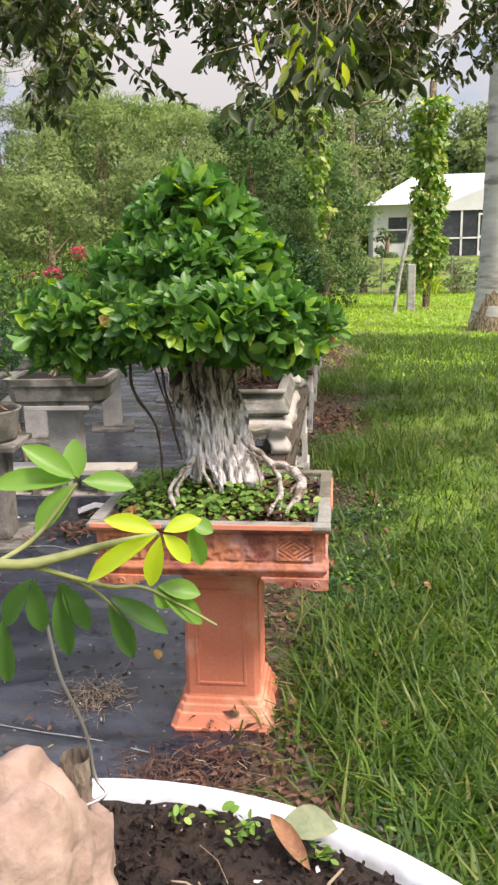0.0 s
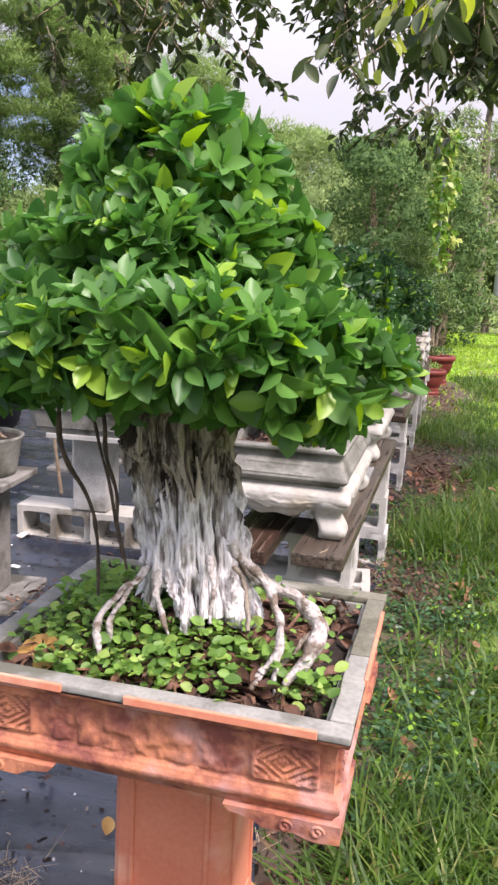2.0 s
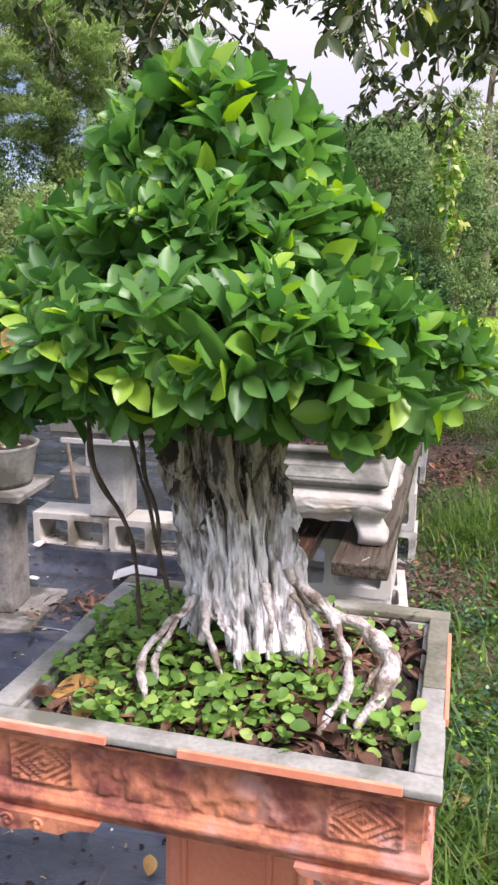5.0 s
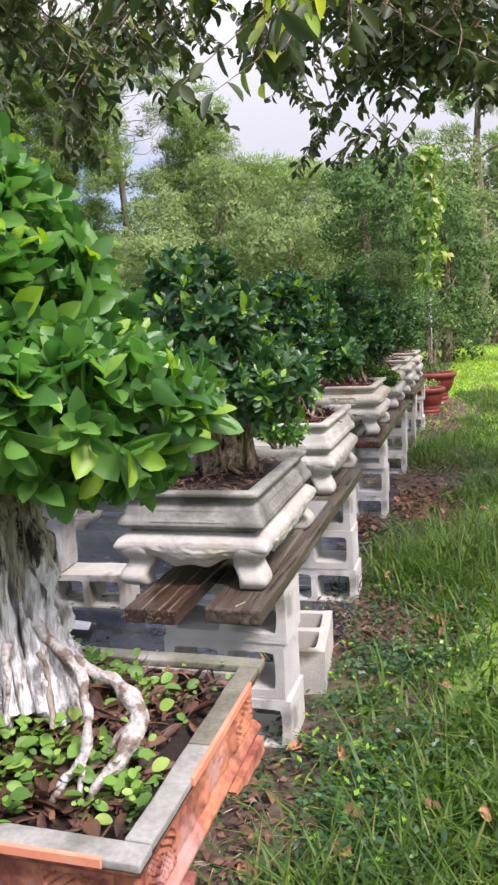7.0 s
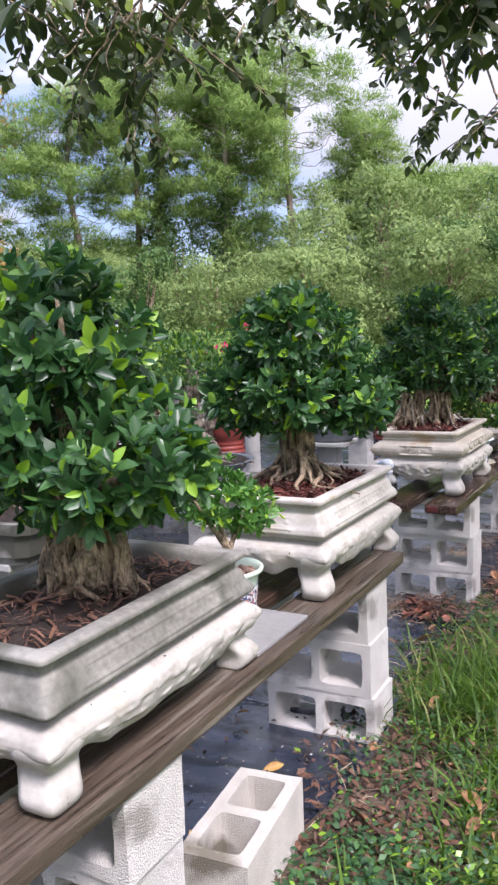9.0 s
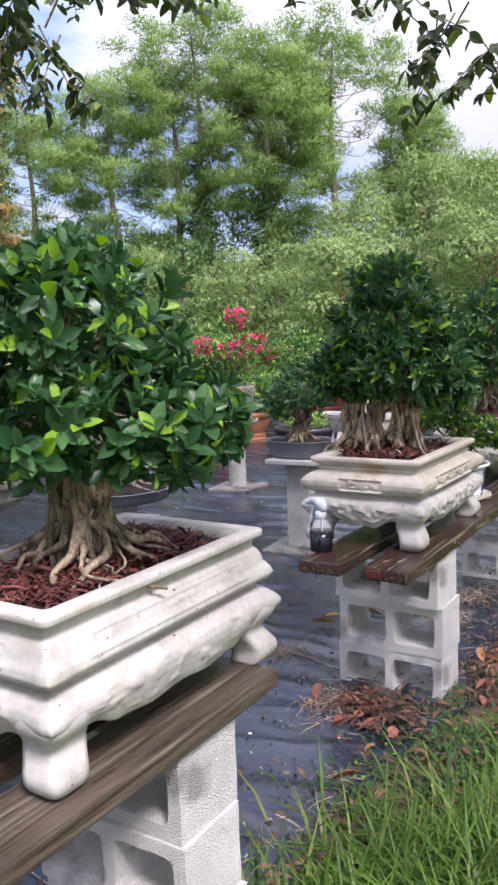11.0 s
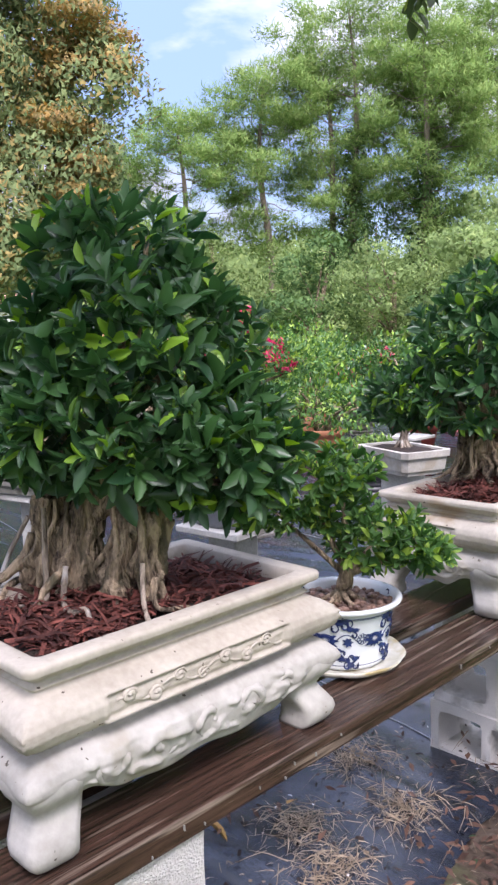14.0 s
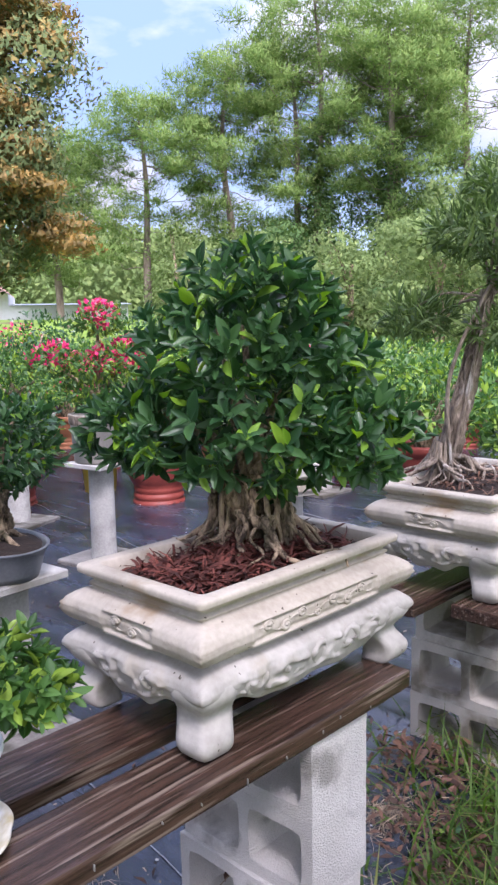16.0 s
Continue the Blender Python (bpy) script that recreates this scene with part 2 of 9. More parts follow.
def limed_bark(name, top=0.985, fade=0.014):
    """Grey-brown fig bark whose lower part wears an uneven coat of lime."""
    m = surface(name, (0.035, 0.024, 0.018), (0.56, 0.48, 0.41), 24, 0.84, 1.0, 150, c3=(0.055, 0.042, 0.032), spot=0.58, spot_scale=16, stretch=(1.8, 1.8, 0.30), bump_dist=0.020, lo=0.60, hi=0.80)
    n, l = m.node_tree.nodes, m.node_tree.links
    b = n["Principled BSDF"]
    old = b.inputs["Base Color"].links[0].from_socket
    tc, sep = n.new("ShaderNodeTexCoord"), n.new("ShaderNodeSeparateXYZ")
    l.new(tc.outputs["Object"], sep.inputs[0])
    mp, nz = n.new("ShaderNodeMapping"), n.new("ShaderNodeTexNoise")
    mp.inputs["Scale"].default_value = (1.0, 1.0, 0.28)
    nz.inputs["Scale"].default_value, nz.inputs["Detail"].default_value, nz.inputs["Roughness"].default_value = 42, 8, 0.65
    l.new(tc.outputs["Object"], mp.inputs["Vector"])
    l.new(mp.outputs["Vector"], nz.inputs["Vector"])
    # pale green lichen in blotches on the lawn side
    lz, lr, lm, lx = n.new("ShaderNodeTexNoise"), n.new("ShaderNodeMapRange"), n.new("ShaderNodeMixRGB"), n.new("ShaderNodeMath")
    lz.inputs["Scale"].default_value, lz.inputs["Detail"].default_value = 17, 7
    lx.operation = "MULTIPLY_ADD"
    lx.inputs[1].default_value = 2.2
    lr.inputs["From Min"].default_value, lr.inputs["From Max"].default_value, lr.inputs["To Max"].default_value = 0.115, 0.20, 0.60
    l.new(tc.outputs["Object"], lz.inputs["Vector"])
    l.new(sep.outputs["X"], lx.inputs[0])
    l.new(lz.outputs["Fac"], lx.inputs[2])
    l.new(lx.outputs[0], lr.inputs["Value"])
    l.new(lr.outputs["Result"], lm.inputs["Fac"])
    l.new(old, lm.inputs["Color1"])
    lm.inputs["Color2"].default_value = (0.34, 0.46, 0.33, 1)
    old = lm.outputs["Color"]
    ad = n.new("ShaderNodeMath")
    ad.operation = "MULTIPLY_ADD"
    ad.inputs[1].default_value = -0.34
    l.new(nz.outputs["Fac"], ad.inputs[0])
    l.new(sep.outputs["Z"], ad.inputs[2])
    mr = n.new("ShaderNodeMapRange")
    mr.inputs["From Min"].default_value, mr.inputs["From Max"].default_value = top - 0.17 + fade, top - 0.17 - fade
    l.new(ad.outputs[0], mr.inputs["Value"])
    mx = n.new("ShaderNodeMixRGB")
    wr = n.new("ShaderNodeValToRGB")
    wr.color_ramp.elements[0].position, wr.color_ramp.elements[0].color = 0.36, (0.30, 0.26, 0.24, 1)
    wr.color_ramp.elements[1].position, wr.color_ramp.elements[1].color = 0.54, (0.86, 0.83, 0.84, 1)
    wz = n.new("ShaderNodeTexNoise")
    wz.inputs["Scale"].default_value, wz.inputs["Detail"].default_value = 70, 6
    l.new(mp.outputs["Vector"], wz.inputs["Vector"])
    l.new(wz.outputs["Fac"], wr.inputs["Fac"])
    l.new(wr.outputs["Color"], mx.inputs["Color2"])
    l.new(mr.outputs["Result"], mx.inputs["Fac"])
    l.new(old, mx.inputs["Color1"])
    l.new(mx.outputs["Color"], b.inputs["Base Color"])
    return m


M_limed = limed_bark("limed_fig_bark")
M_trunk_far = surface("pine_bark", (0.10, 0.075, 0.055), (0.30, 0.25, 0.20), 3, 0.9, 0.5, 20, stretch=(2, 2, 0.5), bump_dist=0.03)
M_palm = surface("royal_palm_bark", (0.36, 0.35, 0.33), (0.58, 0.57, 0.54), 2, 0.85, 0.3, 20, c3=(0.22, 0.20, 0.18), spot=0.60, spot_scale=1.5, stretch=(1, 1, 4), bump_dist=0.02)
M_redstain = surface("faded_red_stain", (0.06, 0.012, 0.010), (0.14, 0.03, 0.022), 60, 0.6, 0.3, 160)
M_redpot = surface("red_glazed_clay", (0.15, 0.027, 0.020), (0.26, 0.052, 0.036), 5, 0.5, 0.15, 60, objrand=0.15, bump_dist=0.003)
M_brownpot = surface("orange_clay", (0.34, 0.13, 0.065), (0.48, 0.21, 0.11), 5, 0.7, 0.2, 60, objrand=0.15, bump_dist=0.003)
M_blackpot = surface("black_plastic", (0.012, 0.012, 0.014), (0.03, 0.03, 0.035), 6, 0.4, 0.1, 80)
M_greytray = surface("grey_glazed_tray", (0.11, 0.12, 0.135), (0.20, 0.21, 0.23), 6, 0.45, 0.1, 80)
M_porcelain = surface("white_porcelain", (0.70, 0.73, 0.74), (0.80, 0.82, 0.82), 4, 0.14, 0.0, 60, rough_var=0.05, spec=0.5)
M_cobalt = surface("cobalt_glaze", (0.010, 0.016, 0.075), (0.03, 0.05, 0.16), 40, 0.16, 0.0, 60, rough_var=0.05, spec=0.5)
M_saucer = surface("yellowed_porcelain", (0.50, 0.47, 0.36), (0.76, 0.75, 0.67), 14, 0.18, 0.0, 60, c3=(0.42, 0.34, 0.16), spot=0.62, spot_scale=9, rough_var=0.05, spec=0.5)
M_celadon = surface("celadon_glaze", (0.50, 0.62, 0.50), (0.62, 0.72, 0.60), 4, 0.16, 0.0, 60, rough_var=0.05, spec=0.5)
M_orchid = surface("painted_red_glaze", (0.35, 0.10, 0.10), (0.5, 0.2, 0.15), 40, 0.2, 0.0, 60)
M_yellow = surface("yellow_plastic", (0.62, 0.44, 0.015), (0.74, 0.55, 0.03), 5, 0.45, 0.05, 60, c3=(0.50, 0.38, 0.06), spot=0.66)
M_white_plastic = surface("white_plastic", (0.50, 0.53, 0.58), (0.66, 0.69, 0.73), 4, 0.45, 0.15, 60, c3=(0.36, 0.36, 0.34), spot=0.62, spot_scale=9)
M_bars = surface("dark_print", (0.05, 0.05, 0.05), (0.09, 0.09, 0.09), 20, 0.6, 0.0)
M_liquid = surface("dark_liquid", (0.004, 0.004, 0.006), (0.01, 0.01, 0.014), 5, 0.12, 0.0)
M_tile = surface("grey_floor_tile", (0.19, 0.186, 0.18), (0.29, 0.285, 0.275), 5, 0.35, 0.1, 60)
M_rock = surface("buff_limestone", (0.22, 0.145, 0.112), (0.46, 0.34, 0.275), 9, 0.85, 0.8, 60, c3=(0.24, 0.16, 0.11), spot=0.62, spot_scale=8, bump_dist=0.012)
M_pebble = surface("brown_pebble", (0.10, 0.06, 0.045), (0.30, 0.19, 0.14), 30, 0.5, 0.2, 90, island=0.5)
M_branch = surface("green_twig", (0.14, 0.16, 0.05), (0.30, 0.32, 0.13), 20, 0.6, 0.3, 90)
M_wire = surface("grey_wire", (0.35, 0.35, 0.34), (0.5, 0.5, 0.5), 10, 0.4, 0.0, metallic=0.7)
M_paper = surface("pale_scrap", (0.52, 0.50, 0.48), (0.66, 0.64, 0.62), 20, 0.7, 0.1, 60)
M_house = surface("white_siding", (0.62, 0.63, 0.64), (0.74, 0.75, 0.76), 1, 0.8, 0.1, 8)
M_roof = surface("pale_metal_roof", (0.50, 0.52, 0.54), (0.62, 0.64, 0.66), 1, 0.5, 0.1, 8)
M_roof_red = surface("pink_tile_roof", (0.42, 0.22, 0.17), (0.55, 0.32, 0.25), 1, 0.8, 0.2, 8)
M_glassdark = surface("dark_screen", (0.03, 0.035, 0.045), (0.06, 0.065, 0.075), 3, 0.25, 0.0)
M_fence = surface("wire_fence", (0.25, 0.26, 0.25), (0.36, 0.37, 0.36), 5, 0.5, 0.0, metallic=0.5)
M_bloom = leafy("magenta_bract", (0.50, 0.03, 0.12), (0.75, 0.06, 0.20), (0.80, 0.16, 0.22), 0.2, 0.6, 0.35)

L_fig = leafy("fig_leaf", (0.046, 0.132, 0.032), (0.130, 0.285, 0.056), (0.26, 0.42, 0.040), 0.11, 0.41, 0.36, 0.5)
L_dark = leafy("dark_glossy_leaf", (0.018, 0.060, 0.022), (0.062, 0.145, 0.042), (0.20, 0.36, 0.030), 0.11, 0.36, 0.30, 0.5)
L_canopy = leafy("canopy_leaf", (0.025, 0.042, 0.015), (0.070, 0.097, 0.028), (0.19, 0.25, 0.045), 0.07, 0.5, 0.30)
L_yellow = leafy("sunlit_yellow_leaf", (0.17, 0.30, 0.025), (0.30, 0.42, 0.035), (0.46, 0.52, 0.07), 0.3, 0.45, 0.45)
L_weed = leafy("weed_leaf", (0.090, 0.190, 0.036), (0.23, 0.40, 0.075), (0.32, 0.45, 0.10), 0.15, 0.5, 0.35)
L_umbrella = leafy("umbrella_tree_leaf", (0.12, 0.28, 0.04), (0.22, 0.42, 0.07), (0.45, 0.58, 0.05), 0.15, 0.4, 0.4)
L_umbrella_young = leafy("young_umbrella_leaf", (0.44, 0.58, 0.03), (0.52, 0.66, 0.04), (0.58, 0.70, 0.06), 0.2, 0.4, 0.4)
# darker green for the older low leaflets, their shade put into the colour
L_umbrella_old_shaded = leafy("shaded_umbrella_leaf", (0.05, 0.13, 0.03), (0.09, 0.20, 0.045), (0.14, 0.25, 0.06), 0.2, 0.4, 0.35)
L_small = leafy("small_green_leaf", (0.030, 0.088, 0.020), (0.088, 0.190, 0.040), (0.23, 0.35, 0.045), 0.22, 0.5, 0.3)
L_lime = leafy("lime_shrub_leaf", (0.075, 0.155, 0.032), (0.165, 0.27, 0.055), (0.28, 0.37, 0.08), 0.25, 0.5, 0.35)
L_pine = leafy("pine_needle", (0.138, 0.222, 0.066), (0.215, 0.310, 0.094), (0.28, 0.36, 0.12), 0.15, 0.85, 0.38, 0.06)
L_far = leafy("far_leaf", (0.145, 0.208, 0.080), (0.208, 0.280, 0.104), (0.262, 0.330, 0.122), 0.16, 0.85, 0.36, 0.06)
L_far_dark = leafy("far_dark_leaf", (0.065, 0.120, 0.045), (0.105, 0.175, 0.060), (0.15, 0.23, 0.075), 0.15, 0.85, 0.28, 0.06)
# lighter copy of grass_blade; sun on the far lawn is put into its colour
L_lawn_sunlit = leafy("sunlit_lawn", (0.20, 0.36, 0.032), (0.32, 0.49, 0.05), (0.41, 0.52, 0.085), 0.2, 0.6, 0.35)
L_mixed = leafy("browning_leaf", (0.118, 0.168, 0.074), (0.215, 0.262, 0.110), (0.33, 0.26, 0.10), 0.20, 0.85, 0.30, 0.08)
L_rust = leafy("rust_leaf", (0.18, 0.140, 0.045), (0.28, 0.195, 0.06), (0.36, 0.225, 0.065), 0.25, 0.6, 0.3)
L_vine = leafy("pothos_leaf", (0.09, 0.20, 0.03), (0.22, 0.36, 0.06), (0.46, 0.50, 0.14), 0.3, 0.4, 0.35)
L_podo = leafy("narrow_leaf", (0.055, 0.10, 0.03), (0.12, 0.19, 0.05), (0.20, 0.29, 0.08), 0.15, 0.5, 0.3)

# ---- mesh tools ----
def vnoise(p, seed=0):
    """Smooth value noise in [0, 1] at the rows of p."""
    p = np.asarray(p, float)
    i = np.floor(p).astype(np.int64)
    f = p - i
    f = f * f * (3 - 2 * f)
    out = np.zeros(len(p))
    for dx in (0, 1):
        for dy in (0, 1):
            for dz in (0, 1):
                h = (i[:, 0] + dx) * 374761393 + (i[:, 1] + dy) * 668265263 + (i[:, 2] + dz) * 2147483647 + seed * 974711
                h = (h ^ (h >> 13)) * 1274126177
                h = (h ^ (h >> 16)) & 0xFFFF
                w = (f[:, 0] if dx else 1 - f[:, 0]) * (f[:, 1] if dy else 1 - f[:, 1]) * (f[:, 2] if dz else 1 - f[:, 2])
                out += w * h / 65535.0
    return out


def fbm(p, octaves=4, seed=0):
    p = np.asarray(p, float)
    out, a, t = np.zeros(len(p)), 0.5, 0.0
    for o in range(octaves):
        out += a * vnoise(p * (2 ** o), seed + o)
        t += a
        a *= 0.5
    return out / t


def np_mesh(name, verts, faces, material, smooth=True):
    """A mesh from an array of vertices and arrays of faces (each with the same number of corners)."""
    me = bpy.data.meshes.new(name)
    verts = np.asarray(verts, np.float32)
    faces = [np.asarray(f, np.int32) for f in (faces if isinstance(faces, (list, tuple)) else [faces]) if len(f)]
    me.vertices.add(len(verts))
    me.vertices.foreach_set("co", verts.ravel())
    loops = np.concatenate([f.ravel() for f in faces])
    sizes = np.concatenate([np.full(len(f), f.shape[1], np.int32) for f in faces])
    me.loops.add(len(loops))
    me.loops.foreach_set("vertex_index", loops)
    me.polygons.add(len(sizes))
    me.polygons.foreach_set("loop_start", np.concatenate([[0], np.cumsum(sizes)[:-1]]).astype(np.int32))
    me.polygons.foreach_set("loop_total", sizes)
    me.polygons.foreach_set("use_smooth", np.full(len(sizes), smooth))
    me.update(calc_edges=True)
    me.validate()
    me.materials.append(material)
    return me


def part_np(name, verts, faces, material, parent=None, label="", smooth=True):
    ob = new(name, np_mesh(name, verts, faces, material, smooth))
    if parent is not None:
        ob.parent = parent
    if label:
        ob["label"] = label
    return ob


def part(name, bm, material, parent=None, label="", smooth=False):
    me = bpy.data.meshes.new(name)
    bm.normal_update()
    bm.to_mesh(me)
    bm.free()
    me.materials.append(material)
    if smooth:
        me.polygons.foreach_set("use_smooth", np.full(len(me.polygons), True))
    ob = new(name, me)
    if parent is not None:
        ob.parent = parent
    if label:
        ob["label"] = label
    return ob


def thing(name, x, y, z, label, category, group="", turn=0.0, kind=""):
    ob = new(name)
    ob.empty_display_size = 0.1
    ob.matrix_world = pose(x, y, z, 0, 0, turn)
    return tagged(ob, label, category, group, kind)


def bm_box(x0, x1, y0, y1, z0, z1, bevel=0.0, segments=2, cuts=0, rough=0.0, seed=0):
    bm = bmesh.new()
    bmesh.ops.create_cube(bm, size=1)
    for v in bm.verts:
        v.co = Vector(((x0 + x1) / 2 + v.co.x * (x1 - x0), (y0 + y1) / 2 + v.co.y * (y1 - y0), (z0 + z1) / 2 + v.co.z * (z1 - z0)))
    if bevel:
        bmesh.ops.bevel(bm, geom=bm.edges[:], offset=bevel, segments=segments, affect="EDGES", profile=0.6)
    if cuts:
        bmesh.ops.subdivide_edges(bm, edges=[e for e in bm.edges if e.calc_length() > 0.05], cuts=cuts, use_grid_fill=True)
    if rough:
        for v in bm.verts:
            v.co += noise.noise_vector(v.co * 9 + Vector((seed, seed, seed))) * rough
    return bm


def lathe(profile, n=40, wobble=0.0, seed=0, close_bottom=True):
    """Turns (radius, z) pairs round z."""
    prof = np.asarray(profile, float)
    a = np.linspace(0, 2 * np.pi, n, endpoint=False)
    v = np.zeros((len(prof), n, 3))
    v[:, :, 0] = prof[:, 0][:, None] * np.cos(a)
    v[:, :, 1] = prof[:, 0][:, None] * np.sin(a)
    v[:, :, 2] = prof[:, 1][:, None]
    v = v.reshape(-1, 3)
    if wobble:
        v[:, :2] *= (1 + wobble * (vnoise(v * 9, seed) - 0.5))[:, None]
    i = np.arange(len(prof) - 1)[:, None] * n
    j = np.arange(n)[None, :]
    q = np.stack([i + j, i + (j + 1) % n, i + n + (j + 1) % n, i + n + j], -1).reshape(-1, 4)
    return v, q


def join(parts):
    vs, fs, o = [], {}, 0
    for v, f in parts:
        for g in (f if isinstance(f, (list, tuple)) else [f]):
            g = np.asarray(g)
            if len(g):
                fs.setdefault(g.shape[1], []).append(g + o)
        vs.append(np.asarray(v))
        o += len(v)
    return np.concatenate(vs), [np.concatenate(g) for g in fs.values()]


def smooth_line(pts, n):
    p = np.asarray(pts, float)
    t = np.linspace(0, len(p) - 1, n)
    i = np.clip(np.floor(t).astype(int), 0, len(p) - 2)
    u = (t - i)[:, None]
    a, b, c, d = p[np.clip(i - 1, 0, None)], p[i], p[i + 1], p[np.clip(i + 2, None, len(p) - 1)]
    return 0.5 * (2 * b + (c - a) * u + (2 * a - 5 * b + 4 * c - d) * u ** 2 + (3 * b - a - 3 * c + d) * u ** 3)


def tube(pts, radii, n=14, sides=8, rough=0.0, seed=0):
    """A tapered tube along a smoothed line."""
    line = smooth_line(pts, n)
    r = np.interp(np.linspace(0, 1, n), np.linspace(0, 1, len(radii)), radii)
    t = np.gradient(line, axis=0)
    t /= np.linalg.norm(t, axis=1)[:, None] + 1e-9
    ref = np.tile([0.31, 0.17, 0.93], (n, 1))
    ref[np.abs(t @ ref[0]) > 0.95] = [1, 0, 0]
    u = np.cross(t, ref)
    u /= np.linalg.norm(u, axis=1)[:, None] + 1e-9
    w = np.cross(t, u)
    a = np.linspace(0, 2 * np.pi, sides, endpoint=False)
    ring = np.cos(a)[None, :, None] * u[:, None] + np.sin(a)[None, :, None] * w[:, None]
    v = line[:, None] + ring * r[:, None, None]
    v = v.reshape(-1, 3)
    if rough:
        k = 1 + rough * (vnoise(v * 40, seed) - 0.5) * 2
        c = np.repeat(line, sides, axis=0)
        v = c + (v - c) * k[:, None]
    i = np.arange(n - 1)[:, None] * sides
    j = np.arange(sides)[None, :]
    q = np.stack([i + j, i + (j + 1) % sides, i + sides + (j + 1) % sides, i + sides + j], -1).reshape(-1, 4)
    return v, q


# leaf outlines: (along, across, lift), with faces
def leaf_shape(stations, fold=0.07, bend=0.16, tip=1.0):
    """A smooth leaf folded a little along its midrib and bending down to a pointed tip."""
    vs, fs = [(0, 0, 0)], []
    for u, w in stations:
        z = 0.05 * math.sin(u * 3.0) - bend * u * u
        vs += [(u, w, z + fold * w), (u, 0, z - fold * w * 0.8), (u, -w, z + fold * w)]
    vs.append((tip, 0, -bend * tip))
    fs += [(0, 2, 1), (0, 3, 2)]
    for k in range(len(stations) - 1):
        a, b = 1 + 3 * k, 4 + 3 * k
        fs += [(a, a + 1, b + 1), (a, b + 1, b), (a + 1, a + 2, b + 2), (a + 1, b + 2, b + 1)]
    e, a = len(vs) - 1, 1 + 3 * (len(stations) - 1)
    fs += [(a, a + 1, e), (a + 1, a + 2, e)]
    return np.array(vs, float), np.array(fs)


LEAF = leaf_shape(((0.08, 0.13), (0.24, 0.35), (0.44, 0.48), (0.64, 0.48), (0.81, 0.36), (0.94, 0.15)), 0.16, 0.13)
LEAF_MID = leaf_shape(((0.11, 0.17), (0.34, 0.44), (0.63, 0.48), (0.87, 0.27)), 0.16, 0.13)
LEAF_LOW = (np.array([[0, 0, 0], [0.45, 0.42, 0.05], [0.45, -0.42, 0.05], [1, 0, -0.12]], float), np.array([[0, 2, 1], [1, 2, 3]]))
BLADE = (np.array([[0, 0.5, 0], [0, -0.5, 0], [0.5, 0.40, -0.04], [0.5, -0.40, -0.04], [1, 0, -0.36]], float), np.array([[0, 1, 3], [0, 3, 2], [2, 3, 4]]))
ROUND_LEAF = leaf_shape(((0.08, 0.20), (0.26, 0.42), (0.52, 0.50), (0.76, 0.42), (0.93, 0.20)), 0.16, 0.10)
CHIP = (np.array([[0, 0.5, 0], [0, -0.5, 0], [0.5, 0.5, 0.12], [0.5, -0.5, 0.12], [1, 0.4, 0], [1, -0.4, 0.0]], float), np.array([[0, 1, 3], [0, 3, 2], [2, 3, 5], [2, 5, 4]]))


def unit(a):
    return a / (np.linalg.norm(a, axis=1)[:, None] + 1e-9)


def leaves(pos, direction, normal, length, width, shape=LEAF):
    """One leaf at each row: points along direction, faces normal."""
    tv, tf = shape
    x = unit(direction)
    y = unit(np.cross(normal, x))
    z = np.cross(x, y)
    n = len(pos)
    L, W = np.broadcast_to(length, n)[:, None, None], np.broadcast_to(width, n)[:, None, None]
    v = pos[:, None] + tv[None, :, 0:1] * L * x[:, None] + tv[None, :, 1:2] * W * y[:, None] + tv[None, :, 2:3] * L * z[:, None]
    f = (tf[None] + (np.arange(n) * len(tv))[:, None, None]).reshape(-1, tf.shape[1])
    return v.reshape(-1, 3), f


def lobe_points(lobes, n, r, inner=0.72, lump=0.16, seed=3):
    """Points on the lumpy outer shell of a set of ellipsoids, and the way out at each."""
    lobes = np.asarray(lobes, float)
    area = (lobes[:, 3] * lobes[:, 4] + lobes[:, 4] * lobes[:, 5] + lobes[:, 3] * lobes[:, 5])
    k = r.choice(len(lobes), n * 2, p=area / area.sum())
    d = unit(r.normal(size=(n * 2, 3)))
    rad = inner + (1.03 - inner) * r.rand(n * 2) ** 0.6
    lumpy = 1 + lump * (vnoise(d * 3.0 + k[:, None] * 7.7, seed) - 0.5) * 2
    p = lobes[k, :3] + lobes[k, 3:] * d * (rad * lumpy)[:, None]
    keep = np.ones(len(p), bool)
    for j, lb in enumerate(lobes):
        q = np.linalg.norm((p - lb[:3]) / lb[3:], axis=1)
        keep &= ~((q < 0.70) & (k != j))
    p, d, k = p[keep][:n], d[keep][:n], k[keep][:n]
    return p, unit(d / lobes[k, 3:])


TRI = (np.array([[0, 0.5, 0], [0, -0.5, 0], [1, 0, 0]], float), np.array([[0, 1, 2]]))


